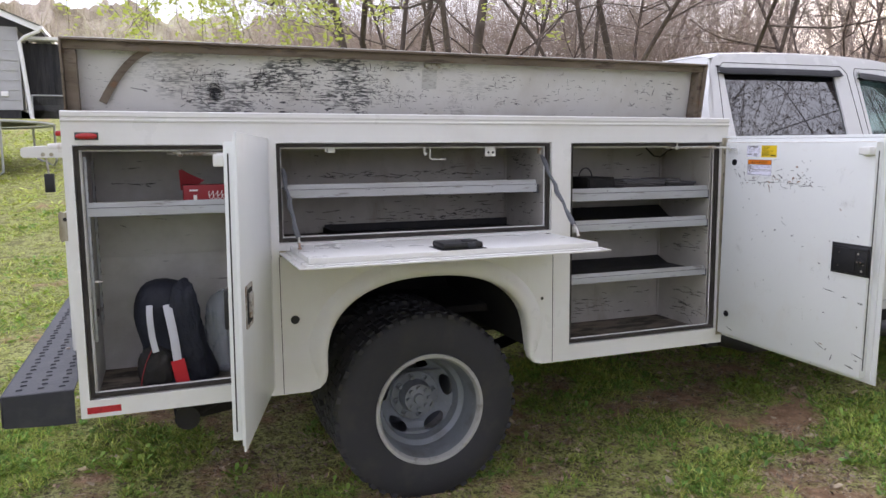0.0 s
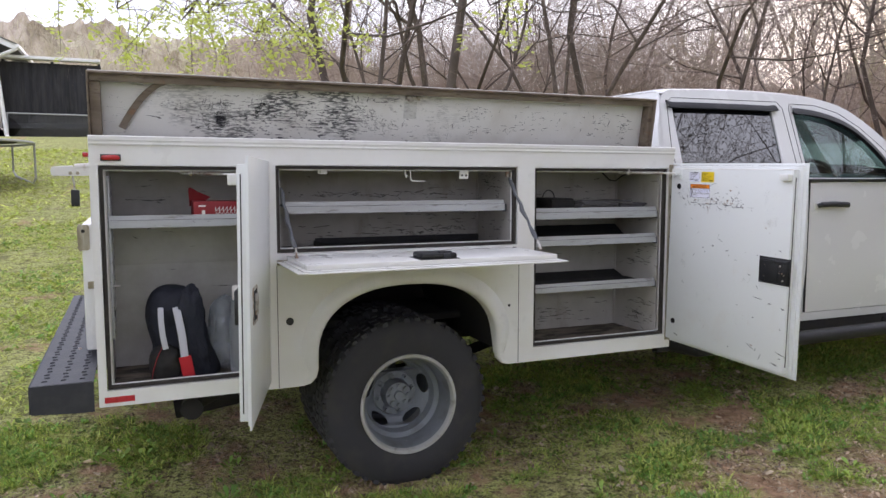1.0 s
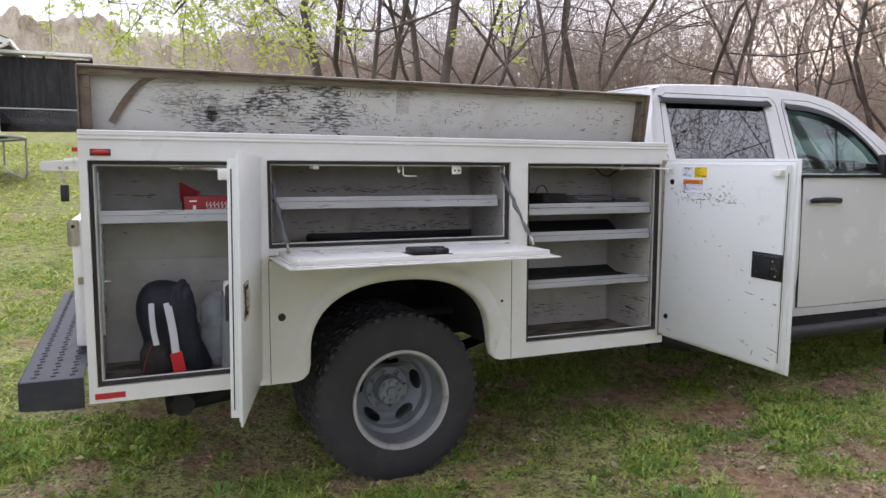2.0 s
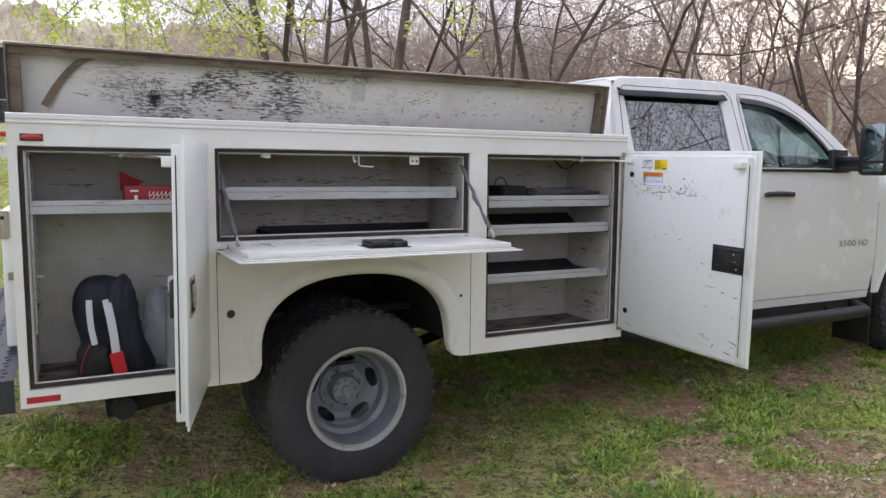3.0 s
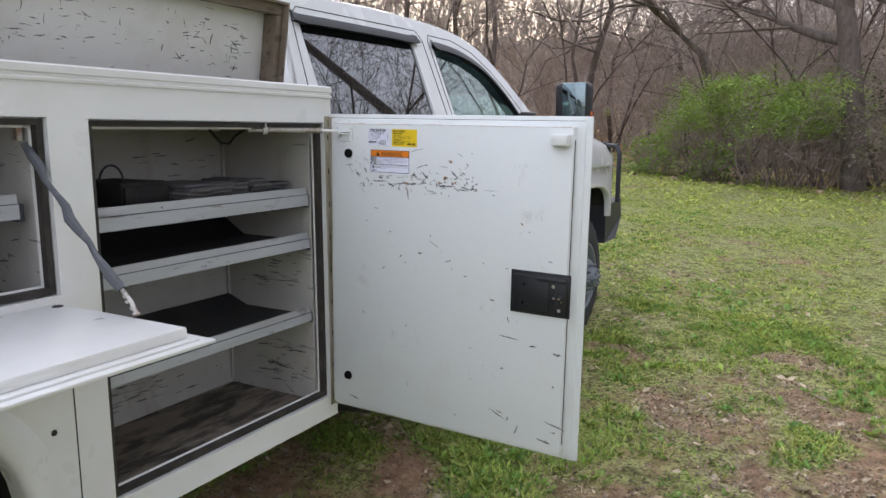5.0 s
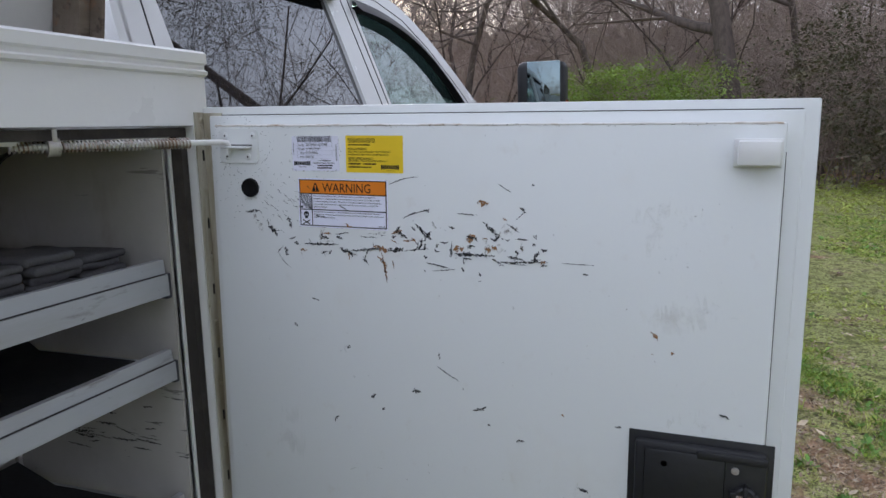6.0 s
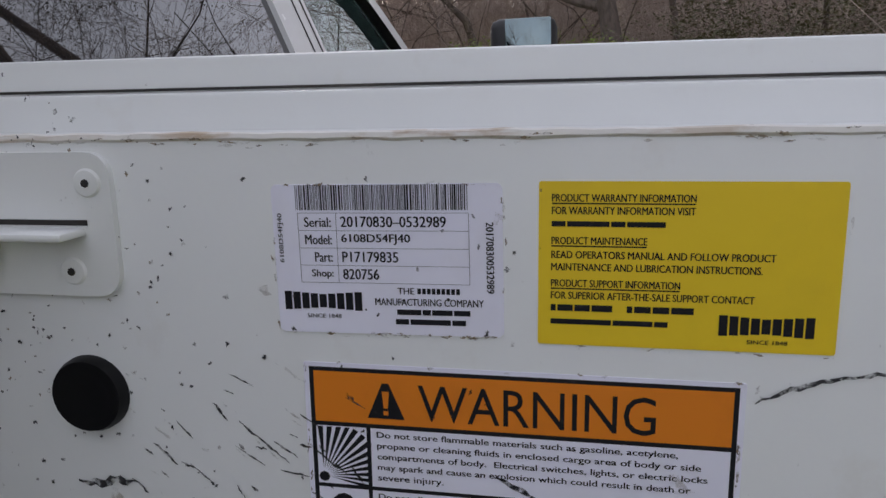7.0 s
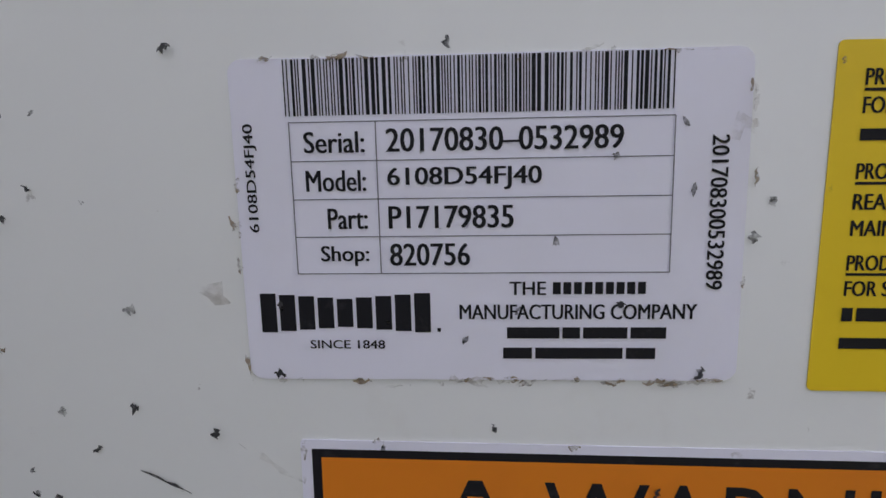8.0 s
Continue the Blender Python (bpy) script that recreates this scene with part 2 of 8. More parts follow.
M_WSTRAP = mat("white_nylon", (0.52, 0.52, 0.56), 0.7, bump=(150.0, 0.3, 0.002))
M_RSTRAP = mat("red_nylon", (0.48, 0.018, 0.025), 0.7, bump=(150.0, 0.3, 0.002))
M_CARTON = mat("red_carton", (0.24, 0.014, 0.020), 0.5, layers=[((0.22, 0.01, 0.015), 8.0, 0.5, 0.75, 0.6, 0, 0, 0)])
M_PRINT = mat("white_print", (0.72, 0.68, 0.66), 0.5)
M_PLUG = mat("black_rubber_plug", (0.007, 0.007, 0.008), 0.42, spec=0.22)
M_PLASTIC = mat("clear_plastic_bag", (0.72, 0.76, 0.82), 0.14, layers=[((0.62, 0.66, 0.70), 18.0, 0.4, 0.7, 0.7, 0, 0, 0)], bump=(40.0, 0.35, 0.006), trans=0.75, ior=1.25)
M_GREYPL = mat("grey_plastic", (0.17, 0.18, 0.19), 0.5, layers=[((0.5, 0.5, 0.5), 12.0, 0.6, 0.72, 0.5, 0, 0, 0)])
M_GLOVE = mat("grey_cloth_bundle", (0.085, 0.082, 0.085), 0.85, layers=[((0.20, 0.17, 0.17), (4, 9, 30), 0.5, 0.72, 0.7, 0, 0, 0)], bump=(30.0, 0.6, 0.006))
# sticker inks
M_STICK = mat("white_sticker", (0.84, 0.84, 0.97), 0.4, layers=[((0.72, 0.71, 0.74), (26, 26, 26), 0.5, 0.8, 0.3, 0, 0, 0), ((0.25, 0.22, 0.2), 420.0, 0.72, 0.77, 0.5, 30.0, 0.52, 0.62)])
M_INK = mat("black_ink", (0.012, 0.012, 0.016), 0.6, spec=0.25, layers=[((0.05, 0.05, 0.055), 260.0, 0.6, 0.72, 0.5, 0, 0, 0)])
M_INKGREY = mat("grey_rule_ink", (0.16, 0.16, 0.19), 0.5)
M_YELLOW = mat("yellow_sticker", (0.86, 0.61, 0.014), 0.42, layers=[((0.76, 0.53, 0.02), 40.0, 0.5, 0.75, 0.5, 0, 0, 0)])
M_ORANGE = mat("orange_sticker_ink", (0.80, 0.235, 0.012), 0.42, layers=[((0.64, 0.18, 0.015), 60.0, 0.5, 0.75, 0.4, 0, 0, 0)])
M_OLDSTICK = mat("faded_sticker", (0.60, 0.60, 0.57), 0.5, layers=[((0.35, 0.34, 0.32), (60, 60, 160), 0.5, 0.65, 0.7, 0, 0, 0)])
M_SCUFF = mat("rubber_scuff", (0.022, 0.022, 0.027), 0.7, layers=[((0.16, 0.15, 0.15), (150, 150, 150), 0.54, 0.70, 0.6, 0, 0, 0)], alpha=((330, 330, 330), 0.34, 0.52, 0.95))
M_RUST = mat("rust_scuff", (0.33, 0.165, 0.06), 0.85, layers=[((0.12, 0.06, 0.035), 200.0, 0.54, 0.64, 0.8, 0, 0, 0)], alpha=((300, 300, 300), 0.32, 0.50, 0.85))
M_SMEAR = mat("tan_smear", (0.42, 0.34, 0.24), 0.7, layers=[((0.24, 0.20, 0.16), (160, 160, 160), 0.5, 0.7, 0.8, 0, 0, 0)], alpha=((170, 170, 170), 0.48, 0.68, 0.42))
M_DIRT = mat("caked_dirt", (0.30, 0.23, 0.15), 0.9, layers=[((0.10, 0.075, 0.05), 300.0, 0.5, 0.6, 0.8, 0, 0, 0)], alpha=((500, 500, 500), 0.40, 0.56, 0.8))
M_STAIN = mat("faint_tan_stain", (0.60, 0.52, 0.42), 0.5, alpha=((22, 22, 22), 0.50, 0.78, 0.22))
M_CAULK = mat("white_caulk", (0.74, 0.72, 0.68), 0.45, layers=[((0.40, 0.27, 0.15), (40, 40, 160), 0.47, 0.60, 0.85, 12.0, 0.42, 0.56), ((0.16, 0.12, 0.09), 130.0, 0.66, 0.71, 0.7, 0, 0, 0)])
# outdoors
M_BARK = mat("tree_bark", (0.125, 0.098, 0.084), 0.95, layers=[((0.08, 0.065, 0.055), (10, 10, 2.5), 0.45, 0.65, 0.8, 0, 0, 0), ((0.20, 0.17, 0.145), 3.0, 0.55, 0.75, 0.6, 0, 0, 0)], bump=((14, 14, 4), 0.6, 0.03), random_tint=0.25)
M_TWIG = mat("bare_twigs", (0.31, 0.245, 0.21), 0.95, layers=[((0.17, 0.13, 0.11), 1.2, 0.45, 0.65, 0.7, 0, 0, 0)], random_tint=0.25)
# Distance haze is painted into the brush and far-wood colours as paleness.
M_BRUSH = mat("grey_brown_brush", (0.46, 0.375, 0.32), 0.95, layers=[((0.27, 0.21, 0.175), 1.2, 0.45, 0.65, 0.7, 0, 0, 0)], random_tint=0.2)
M_FARTWIG = mat("far_twigs_haze_tint", (0.48, 0.41, 0.345), 1.0, layers=[((0.60, 0.58, 0.36), 0.12, 0.45, 0.6, 0.8, 0, 0, 0)], random_tint=0.15)
M_FARWOOD = mat("far_wood_haze_tint", (0.42, 0.355, 0.29), 1.0, layers=[((0.46, 0.44, 0.28), 0.06, 0.45, 0.6, 0.8, 0, 0, 0), ((0.27, 0.225, 0.19), (0.9, 0.9, 0.25), 0.48, 0.60, 0.7, 0, 0, 0), ((0.55, 0.48, 0.42), (2.2, 2.2, 0.8), 0.54, 0.62, 0.6, 0, 0, 0)])
M_LEAF = mat("spring_leaf", (0.66, 0.68, 0.22), 0.55, layers=[((0.48, 0.54, 0.13), 3.0, 0.45, 0.65, 0.8, 0, 0, 0)])
M_BUSHLEAF = mat("bush_leaf", (0.24, 0.37, 0.085), 0.6, layers=[((0.44, 0.52, 0.12), 0.9, 0.48, 0.66, 0.8, 0, 0, 0), ((0.07, 0.13, 0.03), 1.6, 0.48, 0.62, 0.8, 0, 0, 0)], island=0.45)
M_CEDAR = mat("cedar_leaf", (0.105, 0.105, 0.055), 0.8, layers=[((0.22, 0.18, 0.11), 1.2, 0.45, 0.65, 0.8, 0, 0, 0)])
M_SIDING = mat("grey_siding", (0.36, 0.36, 0.37), 0.6, layers=[((0.29, 0.29, 0.30), 2.0, 0.45, 0.7, 0.5, 0, 0, 0)])
M_TRIM = mat("white_trim", (0.75, 0.75, 0.76), 0.5, layers=[((0.6, 0.58, 0.55), 6.0, 0.5, 0.75, 0.4, 0, 0, 0)])
M_DARKWOOD = mat("dark_board", (0.022, 0.022, 0.026), 0.85, layers=[((0.05, 0.048, 0.05), (9, 9, 1.2), 0.45, 0.7, 0.8, 0, 0, 0), ((0.16, 0.14, 0.13), (20, 20, 5), 0.70, 0.74, 0.8, 0, 0, 0)], random_tint=0.3)
M_GALV = mat("galvanised_pipe", (0.42, 0.43, 0.44), 0.45, metal=0.6, layers=[((0.3, 0.3, 0.3), 9.0, 0.5, 0.7, 0.5, 0, 0, 0)])
M_ROOF = mat("asphalt_shingle", (0.10, 0.095, 0.095), 0.95, layers=[((0.06, 0.06, 0.06), 12.0, 0.45, 0.65, 0.8, 0, 0, 0)])
M_GRASS = mat("short_grass", (0.44, 0.54, 0.13), 0.7, layers=[((0.64, 0.68, 0.20), 1.3, 0.42, 0.60, 0.85, 0, 0, 0), ((0.17, 0.29, 0.05), 2.7, 0.50, 0.62, 0.8, 0, 0, 0), ((0.56, 0.48, 0.25), 6.0, 0.57, 0.68, 0.8, 0, 0, 0)], island=0.8)
M_LITTER = mat("dry_leaf_litter", (0.42, 0.31, 0.21), 0.9, layers=[((0.55, 0.45, 0.33), 30.0, 0.52, 0.62, 0.8, 0, 0, 0), ((0.14, 0.085, 0.055), 24.0, 0.50, 0.6, 0.8, 0, 0, 0)], island=0.6)
M_STRAW = mat("dry_straw", (0.60, 0.50, 0.35), 0.85, layers=[((0.30, 0.21, 0.12), 9.0, 0.45, 0.6, 0.8, 0, 0, 0)], island=0.5)
M_WEED = mat("broad_weed_leaf", (0.18, 0.37, 0.085), 0.6, layers=[((0.42, 0.54, 0.11), 1.6, 0.47, 0.62, 0.8, 0, 0, 0), ((0.09, 0.16, 0.035), 4.0, 0.50, 0.62, 0.8, 0, 0, 0)], island=0.6)
M_BRICK = mat("red_brick", (0.36, 0.17, 0.12), 0.9, layers=[((0.22, 0.10, 0.08), 8.0, 0.5, 0.7, 0.7, 0, 0, 0)], random_tint=0.25)
M_GROUND = mat("thin_lawn_and_red_soil", (0.54, 0.57, 0.19), 0.95, layers=[
    ((0.62, 0.63, 0.22), 0.55, 0.45, 0.62, 0.7, 0, 0, 0), ((0.52, 0.42, 0.25), 4.5, 0.51, 0.64, 0.6, 0, 0, 0),
    # The two fine near-black layers paint in the shadows between blades and leaves.
    ((0.22, 0.24, 0.05), 9.0, 0.50, 0.60, 0.75, 0, 0, 0), ((0.075, 0.06, 0.03), 38.0, 0.52, 0.60, 0.8, 0, 0, 0), ((0.08, 0.07, 0.03), 95.0, 0.52, 0.60, 0.65, 0, 0, 0), ((0.55, 0.45, 0.30), 60.0, 0.60, 0.66, 0.8, 3.0, 0.45, 0.6)], bump=(26.0, 1.0, 0.05), bare=((0.60, 0.37, 0.235), (0.36, 0.205, 0.125)))


def see_through(m, share, tint):
    """Thin leaves pass part of the light on to their far side."""
    n, l = m.node_tree.nodes, m.node_tree.links
    tr, mx = n.new("ShaderNodeBsdfTranslucent"), n.new("ShaderNodeMixShader")
    tr.inputs["Color"].default_value = (*tint, 1)
    mx.inputs["Fac"].default_value = share
    l.new(n["Principled BSDF"].outputs["BSDF"], mx.inputs[1])
    l.new(tr.outputs["BSDF"], mx.inputs[2])
    l.new(mx.outputs["Shader"], n["Material Output"].inputs["Surface"])


see_through(M_LEAF, 0.5, (0.62, 0.70, 0.14))
see_through(M_BUSHLEAF, 0.35, (0.40, 0.50, 0.07))
see_through(M_GRASS, 0.4, (0.56, 0.60, 0.10))
see_through(M_WEED, 0.3, (0.38, 0.48, 0.06))


# ---- building helpers ----
def finish(name, bm, material, smooth=32.0):
    me = bpy.data.meshes.new(name)
    bm.to_mesh(me)
    bm.free()
    for m in material if isinstance(material, (list, tuple)) else [material]:
        me.materials.append(m)
    if smooth:
        me.polygons.foreach_set("use_smooth", [True] * len(me.polygons))
        me.set_sharp_from_angle(angle=radians(smooth))
    return me


def thing(name, label, category, group="", at=(0, 0, 0)):
    ob = new(name)
    ob.location = at
    return tagged(ob, label, category, group)


def part(name, bm, material, parent, label="", smooth=32.0):
    ob = new(name, finish(name, bm, material, smooth))
    ob.parent = parent
    return tagged(ob, label)


def single(name, bm, material, label, category, group="", kind="", smooth=32.0):
    return tagged(new(name, finish(name, bm, material, smooth)), label, category, group, kind)


def merge(bm, tmp, m=None, slot=0):
    """Adds the bmesh tmp to bm, moved by m."""
    if m is not None:
        tmp.transform(m)
    for f in tmp.faces:
        f.material_index = slot
    me = bpy.data.meshes.new("tmp")
    tmp.to_mesh(me)
    tmp.free()
    bm.from_mesh(me)
    bpy.data.meshes.remove(me)
    return bm


def box(bm, a, b, bevel=0.0, slot=0, m=None, seg=2):
    t = bmesh.new()
    bmesh.ops.create_cube(t, size=1.0)
    for v in t.verts:
        v.co = Vector([a[i] + (b[i] - a[i]) * (v.co[i] + 0.5) for i in range(3)])
    bmesh.ops.recalc_face_normals(t, faces=t.faces)
    if bevel:
        bmesh.ops.bevel(t, geom=t.edges[:], offset=bevel, segments=seg, profile=0.5, affect="EDGES")
    return merge(bm, t, m, slot)


def boxes(*specs):
    bm = bmesh.new()
    for s in specs:
        box(bm, *s)
    return bm


def sheet(bm, outer, holes, f, thick, slot=0):
    """A flat plate with holes: loops of (u, v), laid into space by f(u, v, depth)."""
    loops = [outer, *holes]
    flat = [Vector((u, v, 0)) for lp in loops for u, v in lp]
    tris = mathutils.geometry.tessellate_polygon([[Vector((u, v, 0)) for u, v in lp] for lp in loops])
    t = bmesh.new()
    front = [t.verts.new(f(p.x, p.y, 0.0)) for p in flat]
    back = [t.verts.new(f(p.x, p.y, thick)) for p in flat]
    for a, b, c in tris:
        try:
            t.faces.new((front[a], front[b], front[c]))
            t.faces.new((back[c], back[b], back[a]))
        except ValueError:
            pass
    i = 0
    for lp in loops:
        n = len(lp)
        for k in range(n):
            a, b = i + k, i + (k + 1) % n
            t.faces.new((front[a], front[b], back[b], back[a]))
        i += n
    bmesh.ops.recalc_face_normals(t, faces=t.faces)
    return merge(bm, t, None, slot)


def tube(bm, pts, r, n=8, slot=0, caps=True):
    """A round bar along pts; r is one radius or one for each point."""
    t = bmesh.new()
    pts = [Vector(p) for p in pts]
    rings, side = [], None
    for i, p in enumerate(pts):
        d = (pts[min(i + 1, len(pts) - 1)] - pts[max(i - 1, 0)]).normalized()
        if side is None:
            side = d.orthogonal().normalized()
        side = (side - d * side.dot(d)).normalized()
        up = d.cross(side)
        rr = r[i] if hasattr(r, "__len__") else r
        rings.append([t.verts.new(p + (side * math.cos(k * math.tau / n) + up * math.sin(k * math.tau / n)) * rr) for k in range(n)])
    for a, b in zip(rings, rings[1:]):
        for k in range(n):
            t.faces.new((a[k], a[(k + 1) % n], b[(k + 1) % n], b[k]))
    if caps:
        t.faces.new(rings[0][::-1])
        t.faces.new(rings[-1])
    bmesh.ops.recalc_face_normals(t, faces=t.faces)
    return merge(bm, t, None, slot)


def lathe(bm, profile, c, n=48, slot=0, axis="y"):
    """Turns (radius, along) about the axis through c."""
    t = bmesh.new()
    rings = []
    for r, h in profile:
        ring = []
        for k in range(n):
            a = k * math.tau / n
            u, v = r * math.cos(a), r * math.sin(a)
            co = (u, h, v) if axis == "y" else (h, u, v) if axis == "x" else (u, v, h)
            ring.append(t.verts.new(Vector(c) + Vector(co)))
        rings.append(ring)
    for a, b in zip(rings, rings[1:]):
        for k in range(n):
            t.faces.new((a[k], a[(k + 1) % n], b[(k + 1) % n], b[k]))
    bmesh.ops.remove_doubles(t, verts=t.verts, dist=1e-5)
    bmesh.ops.recalc_face_normals(t, faces=t.faces)
    return merge(bm, t, None, slot)


def loft(bm, rows, slot=0, closed=False):
    t = bmesh.new()
    vs = [[t.verts.new(p) for p in row] for row in rows]
    for a, b in zip(vs, vs[1:]):
        for k in range(len(a) - 1):
            t.faces.new((a[k], a[k + 1], b[k + 1], b[k]))
        if closed:
            t.faces.new((a[-1], a[0], b[0], b[-1]))
    bmesh.ops.recalc_face_normals(t, faces=t.faces)
    return merge(bm, t, None, slot)


def slab(bm, rows, thick, slot=0):
    """A lofted skin with thickness along its normals."""
    t = bmesh.new()
    vs = [[t.verts.new(p) for p in row] for row in rows]
    fs = [t.faces.new((a[k], a[k + 1], b[k + 1], b[k])) for a, b in zip(vs, vs[1:]) for k in range(len(a) - 1)]
    bmesh.ops.recalc_face_normals(t, faces=fs)
    bmesh.ops.solidify(t, geom=fs, thickness=thick)
    bmesh.ops.recalc_face_normals(t, faces=t.faces)
    return merge(bm, t, None, slot)


def blob(c, size, seed, power=2.5, rough=0.0, rscale=6.0, sub=4):
    """A soft rounded mass, with folds."""
    t = bmesh.new()
    bmesh.ops.create_icosphere(t, subdivisions=sub, radius=1.0)
    for v in t.verts:
        d = v.co.normalized()
        k = (abs(d.x) ** power + abs(d.y) ** power + abs(d.z) ** power) ** (-1 / power)
        p = d * k
        w = noise.fractal(p * rscale * 0.3 + Vector((seed, seed * 2, 0)), 0.8, 2.0, 4) * rough
        v.co = Vector((p.x * size[0] / 2, p.y * size[1] / 2, p.z * size[2] / 2)) * (1 + w) + Vector(c)
    return t


def rounded(x0, z0, x1, z1, r, n=5):
    """A rectangle with round corners, as a loop of points."""
    out = []
    for cx, cz, a0 in ((x1 - r, z1 - r, 0), (x0 + r, z1 - r, 90), (x0 + r, z0 + r, 180), (x1 - r, z0 + r, 270)):
        out += [(cx + r * math.cos(radians(a0 + 90 * k / n)), cz + r * math.sin(radians(a0 + 90 * k / n))) for k in range(n + 1)]
    return out


def text_mesh(bm, body, width, height, m, slot, bold=0.05):
    """Lettering in the built-in font, scaled into width x height, its lower left corner at m's origin."""
    cu = bpy.data.curves.new("lettering", "FONT")
    cu.body, cu.size, cu.resolution_u = body, 1.0, 3
    ob = bpy.data.objects.new("lettering", cu)
    scene.collection.objects.link(ob)
    me = bpy.data.meshes.new_from_object(ob.evaluated_get(bpy.context.evaluated_depsgraph_get()))
    bpy.data.objects.remove(ob)
    bpy.data.curves.remove(cu)
    co = np.array([v.co for v in me.vertices])
    lo, hi = co.min(0), co.max(0)
    sx, sy = width / (hi[0] - lo[0]), height / (hi[1] - lo[1])
    t = bmesh.new()
    t.from_mesh(me)
    bpy.data.meshes.remove(me)
    for v in t.verts:
        v.co = Vector(((v.co.x - lo[0]) * sx, (v.co.y - lo[1]) * sy, 0))
    if bold:
        merge(bm, t.copy(), m @ Matrix.Translation((bold * height, 0, 0.00004)), slot)
    merge(bm, t, m, slot)


def ground_z(x, y):
    """Height of the yard."""
    yy = max(-6.0, min(y, 24.5))
    z = 0.02 + (0.07 * yy + 0.0020 * yy * yy if yy > 0 else 0.035 * yy)
    return z + 0.017 * (max(-3.0, min(x, 6.0)) - 2.1)


# ---- the service truck ----
truck = thing("service_truck", "white crew-cab service truck with open tool compartments", "truck")
CY = 1.19                                  # the truck's middle line
Z0, Z1 = 0.545, 1.593                      # lower and upper edge of the service body's side


def arch_loop(cx, half, zc, high, n, z_low, flare, steps=28):
    """The wheel opening's edge from its rear foot over the top to its front foot."""
    pts = [(cx - half - flare * (1 - math.cos(radians(a))), z_low + flare * (1 - math.sin(radians(a)))) for a in (90, 60, 30, 0)]
    for k in range(steps + 1):
        a = math.pi * (1 - k / steps)
        c, s = math.cos(a), math.sin(a)
        pts.append((cx + half * math.copysign(abs(c) ** (2 / n), c), zc + high * abs(s) ** (2 / n)))
    pts += [(cx + half + flare * (1 - math.cos(radians(a))), z_low + flare * (1 - math.sin(radians(a)))) for a in (0, 30, 60, 90)]
    return pts


ARCH = arch_loop(1.288, 0.428, 0.66, 0.301, 2.35, Z0, 0.065)
OPEN_R = (0.030, 0.607, 0.655, 1.480)
OPEN_M = (0.694, 1.119, 1.826, 1.486)
OPEN_F = (1.918, 0.614, 2.708, 1.484)
face = lambda u, v, d: Vector((u, d, v))  # noqa: E731
rect = lambda o: [(o[0], o[1]), (o[2], o[1]), (o[2], o[3]), (o[0], o[3])]  # noqa: E731

bm = bmesh.new()
sheet(bm, [(0.0, Z0), *ARCH, (2.743, Z0), (2.743, 1.555), (0.0, 1.555)], [rect(OPEN_R), rect(OPEN_M), rect(OPEN_F)], face, 0.028)
part("side_panel", bm, M_WHITE, truck, "off-white steel side with three compartment openings", 25)
bm = bmesh.new()
loft(bm, [[(x, y, z) for x in (0.0, 2.743)] for y, z in ((0.0, 1.5552), (-0.006, 1.558), (-0.007, 1.563), (-0.001, 1.566), (-0.001, 1.572), (-0.006, 1.575), (-0.006, 1.589), (0.0, Z1), (0.10, Z1), (0.10, 1.57))])
part("top_rail", bm, M_WHITE, truck, smooth=50)
# the seams either side of the wheel panel, and the returned lower edge
part("panel_seam", boxes(((0.690, -0.0012, Z0 + 0.004), (0.6925, 0.0, 1.07))), M_DSEAL, truck)
part("panel_seam", boxes(((1.834, -0.0012, Z0 + 0.004), (1.8365, 0.0, 1.07))), M_DSEAL, truck)
part("lower_edge", boxes(((0.0, 0.029, Z0), (0.72, 0.06, Z0 + 0.012))), M_WHITE, truck)
part("lower_edge", boxes(((1.86, 0.029, Z0), (2.743, 0.06, Z0 + 0.012))), M_WHITE, truck)
part("end_panel", boxes(((2.731, 0.029, Z0), (2.743, 0.43, 1.58), 0.003)), M_WHITE, truck)
part("end_panel", boxes(((0.0, 0.029, Z0), (0.010, 0.43, 1.58), 0.003)), M_WHITE, truck)
# moulded lip round the wheel opening
bm = bmesh.new()
ring = []
for i, (x, z) in enumerate(ARCH):
    (xa, za), (xb, zb) = ARCH[max(i - 1, 0)], ARCH[min(i + 1, len(ARCH) - 1)]
    nx, nz = -(zb - za), xb - xa
    ln = math.hypot(nx, nz)
    nx, nz = nx / ln, nz / ln
    fade = min(1.0, i / 5, (len(ARCH) - 1 - i) / 5)
    ring.append([(x + nx * o * max(fade, 0.15), y * max(fade, 0.1), z + nz * o * max(fade, 0.15)) for o, y in ((0.078, 0.0012), (0.070, -0.003), (0.055, -0.012), (0.035, -0.019), (0.015, -0.019), (0.003, -0.012), (-0.002, 0.0), (-0.002, 0.05))])
loft(bm, ring)
part("wheel_arch_lip", bm, M_WHITE, truck, smooth=60)
bm = bmesh.new()
loft(bm, [[(1.288 + (x - 1.288) * 1.02, y, z + (0.012 if z > 0.6 else 0)) for y in (0.03, 0.45, 0.95)] for x, z in ARCH[3:-3]])
part("wheel_well", bm, M_UNDER, truck, smooth=60)
# Added dark plate that hides the lit rail and keeps the well in shade.
part("wheel_well_end", boxes(((0.84, 0.951, 0.66), (1.74, 0.96, 0.99))), M_UNDER, truck)
part("side_marker_lamp", merge(boxes(((0.040, -0.004, 1.496), (0.112, 0.0, 1.522), 0.002)), blob((0.076, -0.004, 1.509), (0.066, 0.026, 0.021), 1, 3.0, sub=3), slot=1), [M_BLACK, M_RED], truck, "oval red marker lamp")
part("reflector_strip", boxes(((0.020, -0.0015, 0.560), (0.128, -0.0002, 0.583))), M_REFL, truck, "red reflective tape")
bm = bmesh.new()
